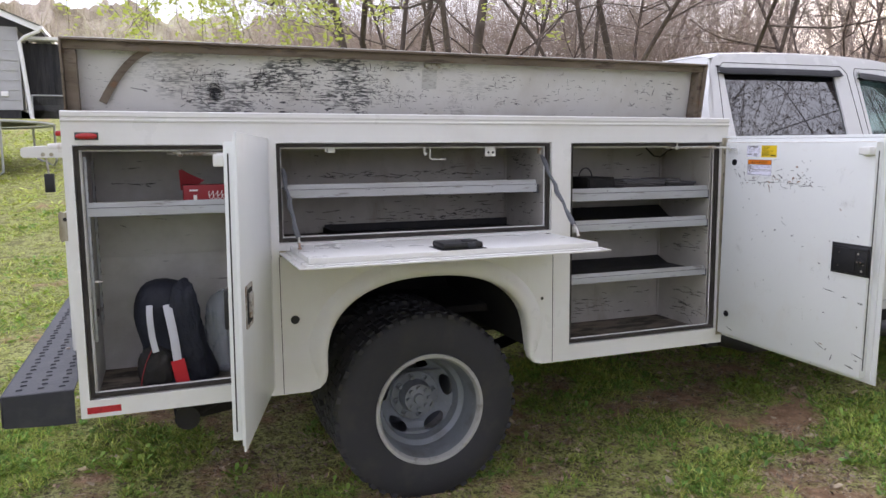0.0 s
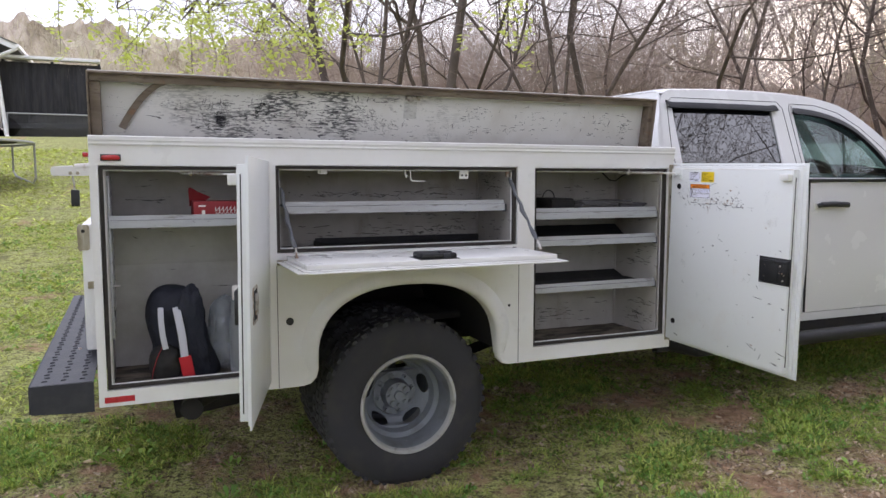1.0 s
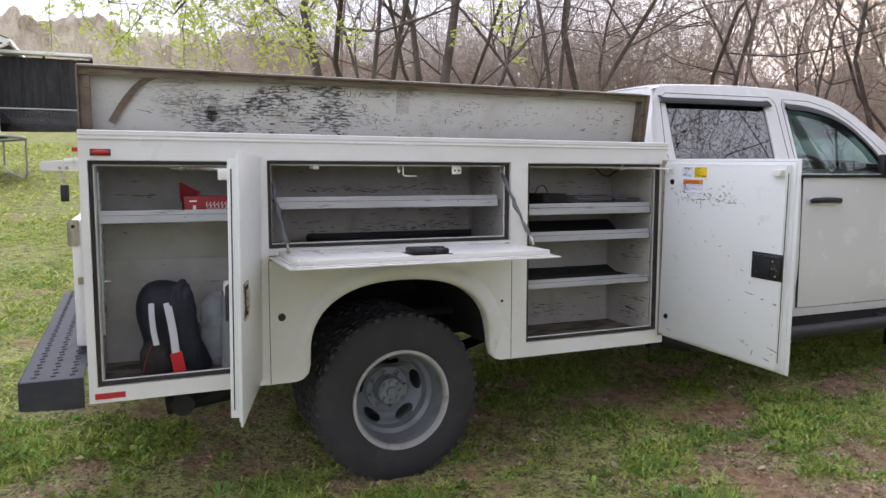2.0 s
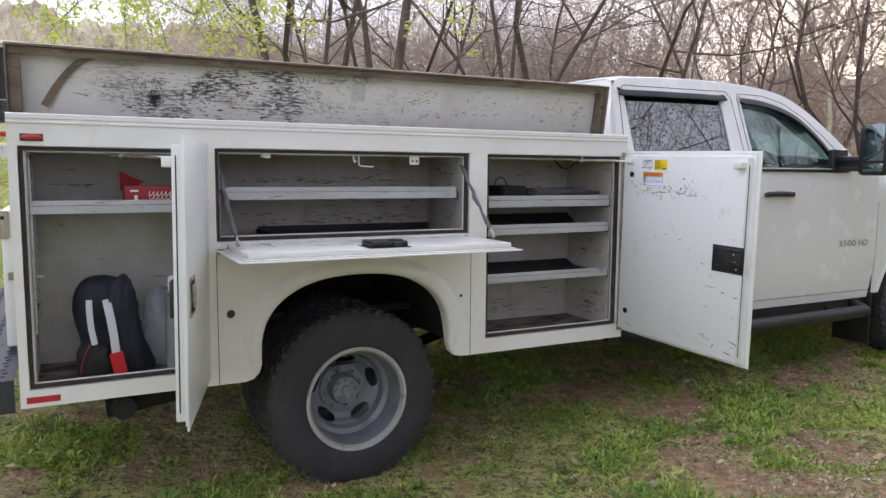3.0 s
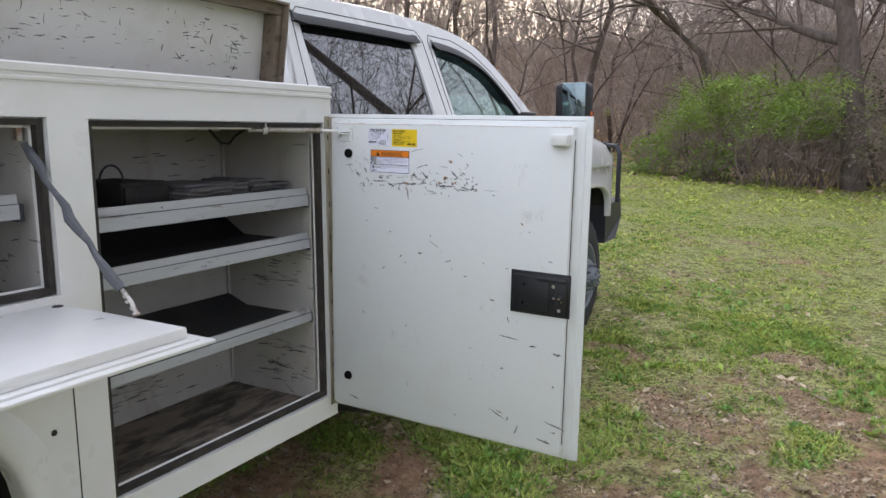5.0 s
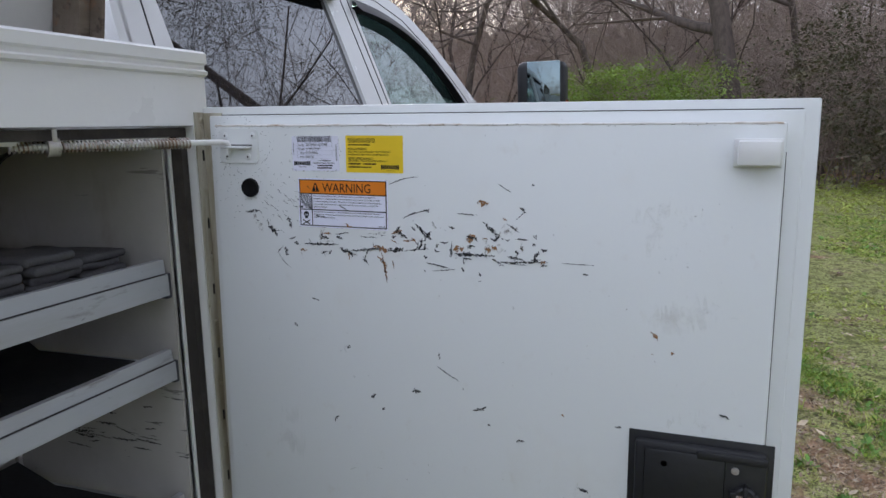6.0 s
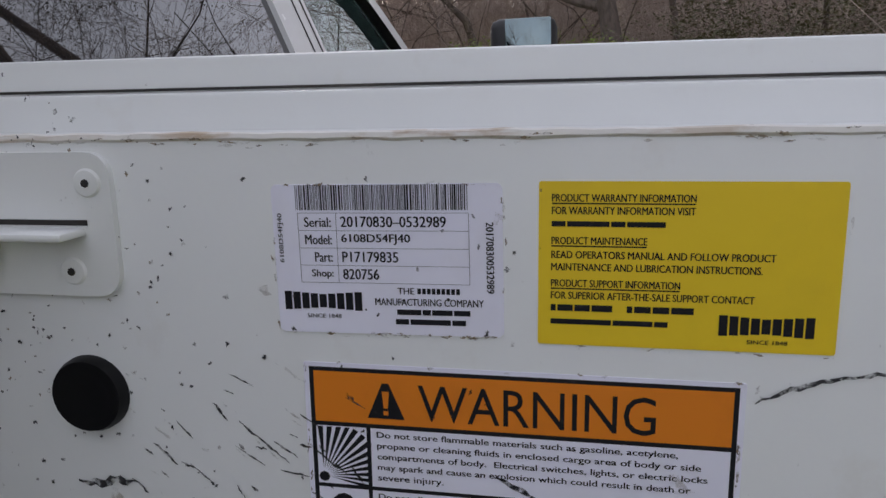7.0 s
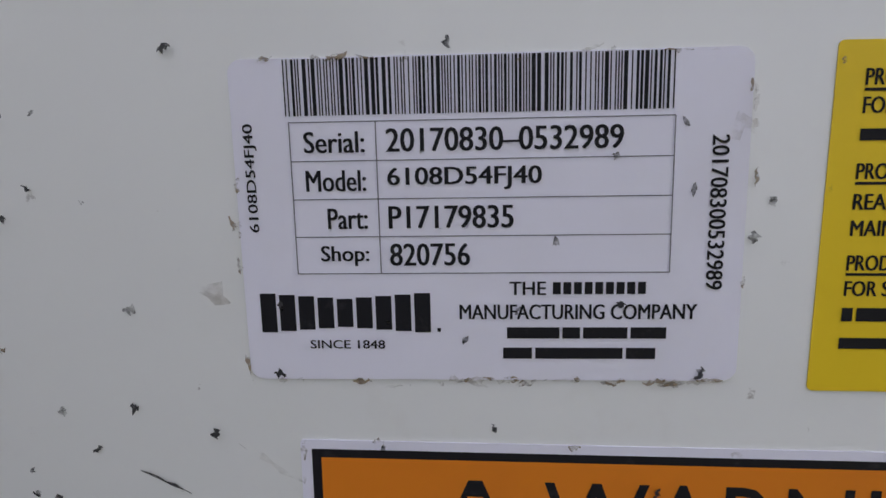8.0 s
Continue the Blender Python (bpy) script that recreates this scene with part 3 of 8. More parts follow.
lathe(bm, [(0.0, -0.004), (0.012, -0.004), (0.0165, 0.0), (0.0165, 0.01)], (0.742, 0, 0.829), 20)
part("rubber_plug", bm, M_BLACK, truck)
bm = bmesh.new()
lathe(bm, [(0.0, -0.002), (0.006, -0.002), (0.007, 0.0)], (1.785, 0, 0.830), 12)
part("rubber_plug", bm, M_BLACK, truck)


def compartment(o, x0, x1, zf, zt, depth, seam=0.0, paint=M_INNER):
    """A painted steel box behind an opening, with its seals."""
    c = new("compartment")
    c.parent = truck
    tagged(c, "white painted steel compartment with black scuffs, shade put into its darker paint")
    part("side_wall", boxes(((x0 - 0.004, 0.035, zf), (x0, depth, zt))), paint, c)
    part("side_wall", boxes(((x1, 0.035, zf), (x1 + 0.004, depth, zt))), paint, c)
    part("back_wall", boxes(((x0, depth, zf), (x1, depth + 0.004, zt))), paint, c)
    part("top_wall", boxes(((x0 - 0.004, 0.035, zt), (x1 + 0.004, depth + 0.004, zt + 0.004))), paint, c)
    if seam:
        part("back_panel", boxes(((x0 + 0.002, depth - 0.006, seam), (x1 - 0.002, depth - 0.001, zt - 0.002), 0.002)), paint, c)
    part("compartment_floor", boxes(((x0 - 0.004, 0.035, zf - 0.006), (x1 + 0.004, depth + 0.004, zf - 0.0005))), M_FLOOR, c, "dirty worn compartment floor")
    bm = bmesh.new()
    w = 0.016
    outer, inner = (o[0] + 0.003, o[1] + 0.003, o[2] - 0.003, o[3] - 0.003), (o[0] + w, o[1] + w, o[2] - w, o[3] - w)
    sheet(bm, rect(outer), [rect(inner)], lambda u, v, d: Vector((u, 0.012 + d, v)), 0.019)
    part("door_seal", bm, M_SEAL, c, "brown weathered rubber seal")
    bm = bmesh.new()
    lipo = (o[0] + w - 0.006, o[1] + w - 0.006, o[2] - w + 0.006, o[3] - w + 0.006)
    lipi = (o[0] + w + 0.005, o[1] + w + 0.005, o[2] - w - 0.005, o[3] - w - 0.005)
    sheet(bm, rect(lipo), [rect(lipi)], lambda u, v, d: Vector((u, 0.0312 + d, v)), 0.003)
    part("inner_lip", bm, M_WHITE, c)
    return c


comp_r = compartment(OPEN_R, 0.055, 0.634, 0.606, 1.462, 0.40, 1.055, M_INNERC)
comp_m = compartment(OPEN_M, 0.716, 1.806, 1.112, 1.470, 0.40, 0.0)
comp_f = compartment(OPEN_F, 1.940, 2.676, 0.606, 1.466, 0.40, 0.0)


def shelf(c, x0, x1, z_top, lip, depth=0.385, y0=0.036):
    """A pressed shelf with a stepped front lip, and clips at its ends."""
    bm = bmesh.new()
    loft(bm, [[(x, y, z) for x in (x0, x1)] for y, z in ((depth, z_top - 0.022), (y0 + 0.016, z_top - 0.022), (y0 + 0.016, z_top), (y0 + 0.006, z_top), (y0 + 0.004, z_top - lip * 0.38), (y0, z_top - lip * 0.42), (y0 - 0.001, z_top - lip), (y0 + 0.014, z_top - lip - 0.002))])
    s = part("shelf", bm, M_SHELF, c, "pale dusty metal shelf")
    part("lip_seam", boxes(((x0 + 0.004, y0 + 0.0008, z_top - lip * 0.40), (x1 - 0.003, y0 + 0.006, z_top - lip * 0.375))), M_DSEAL, s)
    box(b2 := bmesh.new(), (x1 - 0.002, y0 + 0.002, z_top - lip - 0.006), (x1 + 0.012, y0 + 0.03, z_top - lip * 0.4), 0.002)
    part("shelf_clip", b2, M_STEEL, c)
    return s


shelf(comp_r, 0.060, 0.630, 1.286, 0.048)
shelf(comp_m, 0.735, 1.775, 1.332, 0.050)
shelf(comp_f, 1.943, 2.668, 1.287, 0.054)
shelf(comp_f, 1.943, 2.668, 1.148, 0.047)
shelf(comp_f, 1.943, 2.668, 0.912, 0.042)


def slotted_rail(c, x, y, z0, z1):
    bm = boxes(((x, y, z0), (x + 0.010, y + 0.022, z1), 0.002))
    for k in range(int((z1 - z0) / 0.045)):
        z = z0 + 0.02 + 0.045 * k
        box(bm, (x + 0.0095, y + 0.007, z), (x + 0.0108, y + 0.015, z + 0.018), slot=1)
    part("slotted_shelf_rail", bm, [M_SHELF, M_UNDER], c)


slotted_rail(comp_r, 0.056, 0.048, 0.80, 1.44)
slotted_rail(comp_r, 0.056, 0.330, 0.80, 1.44)
bm = boxes(((0.066, 0.052, 1.008), (0.092, 0.060, 1.014), 0.002))
part("shelf_hook", bm, M_PRINT, comp_r)
bm = bmesh.new()
lathe(bm, [(0.0, 0.012), (0.014, 0.012), (0.016, 0.0)], (0.056, 0.12, 0.89), 16, axis="x")
part("rubber_plug", bm, M_BLACK, comp_r)
# corner beads of the front box
part("corner_bead", boxes(((2.666, 0.388, 0.62), (2.675, 0.3985, 1.46), 0.003)), M_INNER, comp_f)
part("corner_bead", boxes(((1.796, 0.388, 1.12), (1.805, 0.3985, 1.46), 0.003)), M_INNER, comp_m)

# brackets that hang below the top edge of the middle opening
bm = boxes(((1.541, 0.040, 1.430), (1.588, 0.045, 1.470), 0.002))
for x in (1.555, 1.575):
    lathe(bm, [(0.0, -0.0008), (0.005, -0.0008), (0.005, 0.0)], (x, 0.040, 1.446), 10, slot=1)
part("strike_bracket", bm, [M_WHITE, M_UNDER], comp_m)
bm = bmesh.new()
tube(bm, [(1.305, 0.05, 1.472), (1.305, 0.05, 1.440), (1.306, 0.05, 1.428), (1.314, 0.05, 1.421), (1.372, 0.05, 1.420)], 0.0035)
part("latch_rod", bm, M_RODW, comp_m)
bm = bmesh.new()
tube(bm, [(1.283, 0.05, 1.472), (1.281, 0.05, 1.452), (1.286, 0.05, 1.438), (1.292, 0.05, 1.445)], 0.005)
part("catch", bm, M_RODW, comp_m)
bm = boxes(((0.892, 0.04, 1.449), (0.920, 0.045, 1.470), 0.002), ((0.882, 0.04, 1.452), (0.888, 0.046, 1.470), 0.001))
part("strike_bracket", bm, M_WHITE, comp_m)
bm = boxes(((1.786, 0.04, 1.438), (1.800, 0.06, 1.468), 0.002))
part("strap_anchor", bm, M_ZINC, comp_m)


def coil(bm, a, b, r, wire, turns, per=9):
    a, b = Vector(a), Vector(b)
    d = (b - a).normalized()
    u = d.orthogonal().normalized()
    v = d.cross(u)
    n = turns * per
    tube(bm, [a + (b - a) * (k / n) + (u * math.cos(k * math.tau / per) + v * math.sin(k * math.tau / per)) * r for k in range(n + 1)], wire, 4)


# spring-loaded door holders: a rod from the compartment to the door's bracket, with a coil spring on it
def door_holder(c, inner, outer_end, collar_at, spring_to):
    a, b = Vector(inner), Vector(outer_end)
    at = lambda q: a.lerp(b, q)  # noqa: E731
    bm = bmesh.new()
    coil(bm, at(0.0), at(collar_at - 0.02), 0.0062, 0.0014, 9)
    coil(bm, at(collar_at + 0.03), at(spring_to), 0.0066, 0.0015, 34)
    part("spring", bm, M_ZINC, c, "rust-flecked coil spring")
    turn = (b - a).to_track_quat("X", "Z").to_matrix().to_4x4()
    bm = bmesh.new()
    t = bmesh.new()
    lathe(t, [(0.0, -0.008), (0.012, -0.008), (0.012, 0.006), (0.0, 0.006)], (0, 0, 0), 14, axis="x")
    box(t, (-0.003, -0.010, 0.004), (0.003, 0.010, 0.022), 0.001)
    merge(bm, t, Matrix.Translation(at(collar_at)) @ turn)
    part("collar", bm, M_ZINC, c)
    bm = bmesh.new()
    tube(bm, [at(0.01), at(0.5), at(0.97), at(0.99) + Vector((0.002, 0, -0.0015)), b + Vector((0.003, 0.001, -0.006)), b + Vector((0.003, 0.001, -0.014))], 0.0042, 10)
    part("holder_rod", bm, M_RODW, c, "white painted rod")


door_holder(comp_f, (2.425, 0.040, 1.461), (2.684, -0.076, 1.459), 0.18, 0.80)
door_holder(comp_r, (0.325, 0.050, 1.452), (0.588, -0.030, 1.446), 0.16, 0.62)
bm = bmesh.new()
tube(bm, [(2.44, 0.20, 1.462), (2.50, 0.22, 1.425), (2.56, 0.25, 1.420), (2.62, 0.28, 1.445), (2.67, 0.29, 1.463)], 0.004, 6)
part("lamp_wire", bm, M_BLACK, comp_f)


# ---- compartment doors ----
def sealant(w, z):
    """An uneven bead of old sealant along the top of a door's inner pan."""
    rg_ = random.Random(3)
    n = 90
    b = bmesh.new()
    return tube(b, [(0.048 + (w - 0.088) * k / n, 0.0440 + rg_.uniform(-0.0003, 0.0003), z - 0.0004 + rg_.gauss(0, 0.00015)) for k in range(n + 1)], [0.0014 + abs(rg_.gauss(0, 0.0002)) for k in range(n + 1)], 6)


def door_shell(name, w, z0, z1, label):
    """A hinged door in its own frame: hinge on the z axis, leaf along +x, outer skin at y = 0, inner pan towards +y."""
    ob = new(name, finish(name, box(bmesh.new(), (0.0, 0.0, z0), (w, 0.007, z1), 0.002), M_DOOR, 30))
    ob.parent = truck
    part("door_rim", box(bmesh.new(), (0.016, 0.0068, z0 + 0.012), (w - 0.016, 0.014, z1 - 0.013), 0.002), M_DOOR, ob)
    part("inner_pan", box(bmesh.new(), (0.044, 0.0138, z0 + 0.022), (w - 0.036, 0.045, z1 - 0.0265), 0.003), M_DOOR, ob)
    part("rim_seam", box(bmesh.new(), (0.018, 0.0069, z1 - 0.0122), (w - 0.018, 0.0078, z1 - 0.0112)), M_DSEAL, ob)
    part("sealant_bead", sealant(w, z1 - 0.0270), M_CAULK, ob, "white sealant line with tan dirt")
    part("pan_seam", box(bmesh.new(), (w - 0.036, 0.030, z0 + 0.05), (w - 0.0345, 0.034, z1 - 0.06)), M_DSEAL, ob)
    return tagged(ob, label)


# front compartment door: swung out square, its leaf along -y, inner side towards the rear of the truck
W_F = 0.822
door_f = door_shell("front_compartment_door", W_F, 0.586, 1.5105, "open white compartment door, scuffed inner side with stickers")
door_f.matrix_basis = Matrix.Translation((2.737, -0.002, 1.5)) @ Matrix.Rotation(radians(1.15), 4, "X") @ Matrix.Translation((0, 0, -1.5)) @ Matrix.Rotation(radians(-90), 4, "Z") @ Matrix.Scale(-1, 4, (0, 1, 0)) @ Matrix.Scale(1.02, 4, (1, 0, 0))
FACE_Y = 0.045                             # the inner pan's face in the door's frame


def on_door(a, z, lift=0.0):
    """A frame on the pan: x to the right as one looks at it, y up."""
    return Matrix.Translation((a, FACE_Y + lift, z)) @ Matrix.Rotation(radians(90), 4, "X") @ Matrix.Scale(-1, 4, (0, 0, 1))


def dpart(name, bm, material, label="", smooth=32.0, parent=None):
    return part(name, bm, material, parent or door_f, label, smooth)


bm = boxes(((0.632, 0.0445, 0.990), (0.797, 0.0462, 1.106), 0.001), ((0.640, 0.045, 0.996), (0.790, 0.058, 1.098), 0.006))
for a, z in ((0.675, 1.072), (0.755, 1.074), (0.672, 1.022), (0.772, 1.012), (0.776, 1.038)):
    lathe(bm, [(0.0, 0.0605), (0.004, 0.0605), (0.005, 0.057)], (a, 0, z), 10, slot=1)
box(bm, (0.750, 0.057, 1.040), (0.782, 0.066, 1.050), 0.002, 0)
box(bm, (0.764, 0.057, 1.030), (0.770, 0.070, 1.060), 0.002, 0)
box(bm, (0.652, 0.057, 1.004), (0.744, 0.0605, 1.090), 0.003, 0)
box(bm, (0.712, 0.057, 1.084), (0.790, 0.0615, 1.094), 0.002, 0)
lathe(bm, [(0.0, 0.0665), (0.010, 0.0665), (0.0125, 0.064), (0.0125, 0.057)], (0.767, 0, 1.045), 16, slot=0)
box(bm, (0.757, 0.0655, 1.0425), (0.777, 0.0675, 1.0475), 0.001, 1)
dpart("latch_box", bm, [M_BLACK, M_ZINC], "black latch box with screws")
box(bm := bmesh.new(), (0.733, 0.044, 1.434), (0.783, 0.047, 1.466), 0.001)
box(bm, (0.737, 0.046, 1.437), (0.780, 0.072, 1.464), 0.002)
dpart("bump_stop", bm, M_WHITE, "white bump stop")
for a, z in ((0.102, 1.3955), (0.097, 0.706)):
    bm = bmesh.new()
    lathe(bm, [(0.0, 0.0485), (0.008, 0.0486), (0.0112, 0.0496), (0.0126, 0.0494), (0.0136, 0.047), (0.0138, 0.0445)], (a, 0, z), 28)
    dpart("rubber_plug", bm, M_PLUG, "black rubber plug")
# bracket plate of the door holder
bm = bmesh.new()
sheet(bm, rounded(0.056, 1.4310, 0.1185, 1.4790, 0.008), [], lambda u, v, d: Vector((u, 0.0450 + d, v)), 0.0024)
sheet(bm, [(0.072, 1.4550), (0.109, 1.4550), (0.109, 1.4568), (0.072, 1.4568)], [], lambda u, v, d: Vector((u, 0.0474 + d, v)), 0.0004, 1)
box(bm, (0.064, 0.046, 1.4515), (0.108, 0.060, 1.4542), 0.001)
box(bm, (0.071, 0.050, 1.4430), (0.077, 0.058, 1.4520), 0.0015)
for a, z in ((0.066, 1.4690), (0.1105, 1.4690), (0.102, 1.4395), (0.068, 1.4395)):
    lathe(bm, [(0.0, 0.0486), (0.0015, 0.0486), (0.0042, 0.0482), (0.0050, 0.0472)], (a, 0, z), 16)
    lathe(bm, [(0.0, 0.0490), (0.0013, 0.0490), (0.0015, 0.0484)], (a, 0, z), 8, slot=1)
dpart("holder_bracket", bm, [M_DOOR, M_UNDER], "white riveted bracket plate")
# hinge leaf on the door, and the piano hinge on the body
bm = boxes(((0.002, 0.007, 0.585), (0.034, 0.0095, 1.502), 0.0008))
for k in range(9):
    lathe(bm, [(0.0, 0.0118), (0.003, 0.0115), (0.0045, 0.0095)], (0.020, 0, 0.62 + 0.105 * k), 10)
dpart("hinge_leaf", bm, M_HINGE, "rust-stained hinge leaf")
bm = boxes(((2.7095, -0.003, 0.585), (2.7345, -0.0003, 1.503), 0.0008))
for k in range(18):
    z = 0.615 + 0.0515 * k
    if k % 2:
        lathe(bm, [(0.0, -0.0052), (0.0028, -0.005), (0.0045, -0.003)], (2.7225, 0, z), 10)
    else:
        box(bm, (2.7205, -0.0034, z - 0.008), (2.7245, -0.0029, z + 0.008), 0, 1)
tube(bm, [(2.7365, -0.006, 0.585), (2.7365, -0.006, 1.503)], 0.0042, 10)
part("piano_hinge", bm, [M_HINGE, M_UNDER], truck, "rust-stained piano hinge with rivets")


# ---- stickers on the front compartment door ----
def label_maker(a0, z1, w, h, turn=0.0):
    """Drawing tools in label units: u to the right and v down, 0 to 1."""
    cur = [bmesh.new()]

    def place(u, v, lift):
        c, sn = math.cos(radians(turn)), math.sin(radians(turn))
        return on_door(a0 + u * w * c + v * h * sn, z1 - v * h * c + u * w * sn, lift) @ Matrix.Rotation(radians(turn), 4, "Z")

    def patch(u0, v0, u1, v1, slot, lift, skew=0.0):
        t = bmesh.new()
        vs = [t.verts.new((x, y, 0)) for x, y in ((0, 0), ((u1 - u0) * w, 0), ((u1 - u0) * w, (v1 - v0) * h), (0, (v1 - v0) * h))]
        for v in vs:
            v.co.x += skew * v.co.y
        t.faces.new(vs)
        merge(cur[0], t, place(u0, v1, lift), slot)

    def shape(pts, slot, lift):
        t = bmesh.new()
        t.faces.new([t.verts.new(((u - pts[0][0]) * w, (pts[0][1] - v) * h, 0)) for u, v in pts])
        merge(cur[0], t, place(pts[0][0], pts[0][1], lift), slot)

    def words(body, u0, v0, u1, v1, slot, lift, turn=0, bold=0.05):
        m = place(u0, v1, lift)
        if turn == 0:
            text_mesh(cur[0], body, (u1 - u0) * w, (v1 - v0) * h, m, slot, bold)
        elif turn > 0:
            text_mesh(cur[0], body, (v1 - v0) * h, (u1 - u0) * w, place(u1, v1, lift) @ Matrix.Rotation(radians(90), 4, "Z"), slot)
        else:
            text_mesh(cur[0], body, (v1 - v0) * h, (u1 - u0) * w, place(u0, v0, lift) @ Matrix.Rotation(radians(-90), 4, "Z"), slot)

    def bars(lengths, u0, v0, u1, v1, slot, lift):
        total = sum(lengths) + 0.35 * (len(lengths) - 1)
        u = u0
        for ln in lengths:
            du = (u1 - u0) * ln / total
            patch(u, v0, u + du, v1, slot, lift)
            u += du + (u1 - u0) * 0.35 / total

    def logo(u0, v0, u1, v1, slot, lift):
        n, wide = 9, (u1 - u0) / 9
        for k in range(n):
            bow = abs(k - 4) / 4
            patch(u0 + k * wide, v0 + (v1 - v0) * 0.14 * (1 - bow), u0 + (k + 0.82) * wide, v1 - (v1 - v0) * 0.14 * (1 - bow), slot, lift)

    def fresh():
        cur[0] = bmesh.new()
        return cur[0]

    return cur[0], patch, shape, words, bars, logo, fresh


def backing(bm, a0, z1, w, h, r=0.002, slot=0, turn=0.0):
    c, sn = math.cos(radians(turn)), math.sin(radians(turn))
    sheet(bm, rounded(0, -h, w, 0, r), [], lambda u, v, d: Vector((a0 + u * c - v * sn, FACE_Y + 0.0001 + d, z1 + v * c + u * sn)), 0.00025, slot)


L1, L2 = 0.00050, 0.00062
# serial plate sticker
A0, ZT, LW, LH, TURN = 0.1715, 1.4683, 0.0712, 0.0476, 0.5
bm, patch, shape, words, bars, logo, fresh = label_maker(A0, ZT, LW, LH, TURN)
backing(bm, A0, ZT, LW, LH, turn=TURN)
code = fresh()
rng = random.Random(4)
u = 0.11
while u < 0.858:
    wd = rng.choice((0.0026, 0.0026, 0.0026, 0.005, 0.0075))
    patch(u, 0.004, min(u + wd, 0.862), 0.168, 1, L1)
    u += wd + rng.choice((0.0028, 0.0028, 0.0045, 0.0065))
table = fresh()
T0, T1 = 0.187, 0.652
rows = [T0 + (T1 - T0) * k / 4 for k in range(5)]
for v in rows:
    patch(0.115, v - 0.0015, 0.86, v + 0.0015, 2, L1)
for u in (0.115, 0.286, 0.858):
    patch(u, T0, u + 0.0022, T1, 2, L2)
ink = fresh()
for k, (head, value, us, ue) in enumerate((("Serial:", "20170830\u20130532989", 0.143, 0.762), ("Model:", "6108D54FJ40", 0.143, 0.607), ("Part:", "P17179835", 0.183, 0.552), ("Shop:", "820756", 0.165, 0.465))):
    words(head, us, rows[k] + 0.028, 0.262, rows[k] + 0.092, 1, L1)
    words(value, 0.306, rows[k] + 0.022, ue, rows[k] + 0.092, 1, L1)
words("6108D54FJ40", 0.022, 0.19, 0.048, 0.52, 1, L1, 1)
words("201708300532989", 0.930, 0.245, 0.962, 0.705, 1, L1, -1)
mark = fresh()
logo(0.032, 0.715, 0.392, 0.842, 1, L1)
patch(0.398, 0.828, 0.405, 0.840, 1, L1)
ink2 = fresh()
words("SINCE 1848", 0.132, 0.868, 0.288, 0.896, 1, L1)
words("THE", 0.545, 0.680, 0.617, 0.722, 1, L1)
bars([1] * 9, 0.632, 0.682, 0.815, 0.720, 1, L1)
words("MANUFACTURING COMPANY", 0.444, 0.752, 0.915, 0.800, 1, L1)
bars([6, 2, 5, 4], 0.540, 0.826, 0.858, 0.862, 1, L1)
bars([3, 9, 3], 0.532, 0.892, 0.838, 0.928, 1, L1)
part("serial_sticker", bm, M_STICK, door_f, "white serial number sticker with barcode", 0)
SINKS = [M_STICK, M_INK, M_INKGREY, M_ORANGE]


def printed(name, b, label, inks=SINKS):
    return tagged(part(name, b, inks, door_f, label, 0), kind="stuff")


printed("barcode", code, "black printed barcode")
printed("table_rule", table, "thin grey printed table lines")
printed("lettering", ink, "black printed numbers and words")
printed("maker_mark", mark, "black bar mark")
printed("lettering", ink2, "small black printed words and bars")
# yellow sticker
A0, ZT, LW, LH, TURN = 0.2532, 1.4695, 0.0822, 0.0495, -0.1
bm, patch, shape, words, bars, logo, fresh = label_maker(A0, ZT, LW, LH, TURN)
backing(bm, A0, ZT, LW, LH, r=0.0008, turn=TURN)
ink = fresh()
for body, u1, v in (("PRODUCT WARRANTY INFORMATION", 0.525, 0.075), ("FOR WARRANTY INFORMATION VISIT", 0.525, 0.150), ("PRODUCT MAINTENANCE", 0.37, 0.330), ("READ OPERATORS MANUAL AND FOLLOW PRODUCT", 0.79, 0.415), ("MAINTENANCE AND LUBRICATION INSTRUCTIONS.", 0.75, 0.490), ("PRODUCT SUPPORT INFORMATION", 0.485, 0.590), ("FOR SUPERIOR AFTER-THE-SALE SUPPORT CONTACT", 0.73, 0.665)):
    words(body, 0.045, v, u1, v + 0.045, 1, L1)
    if body.startswith("PRODUCT"):
        patch(0.045, v + 0.052, u1, v + 0.060, 1, L1)
bars([3, 9, 3, 8], 0.045, 0.236, 0.43, 0.268, 1, L1)
bars([1, 3, 3, 4], 0.045, 0.745, 0.26, 0.785, 1, L1)
bars([1, 3, 3, 4], 0.31, 0.745, 0.535, 0.785, 1, L1)
bars([14, 9, 3], 0.045, 0.835, 0.45, 0.868, 1, L1)
mark = fresh()
logo(0.620, 0.780, 0.935, 0.905, 1, L1)
words("SINCE 1848", 0.715, 0.925, 0.845, 0.950, 1, L1)
part("yellow_sticker", bm, M_YELLOW, door_f, "yellow product information sticker", 0)
printed("lettering", ink, "black printed words and bars")
printed("maker_mark", mark, "black bar mark")
# orange and white warning sticker
A0, ZT, LW, LH, TURN = 0.1788, 1.4107, 0.1340, 0.0678, -0.2
bm, patch, shape, words, bars, logo, fresh = label_maker(A0, ZT, LW, LH, TURN)
backing(bm, A0, ZT, LW, LH, 0.0006, turn=TURN)
panel = fresh()
patch(0.013, 0.022, 0.987, 0.978, 1, 0.00042)
patch(0.024, 0.042, 0.976, 0.300, 3, L1)
patch(0.024, 0.322, 0.150, 0.628, 0, L1)
patch(0.160, 0.322, 0.976, 0.628, 0, L1)
patch(0.024, 0.648, 0.150, 0.958, 0, L1)
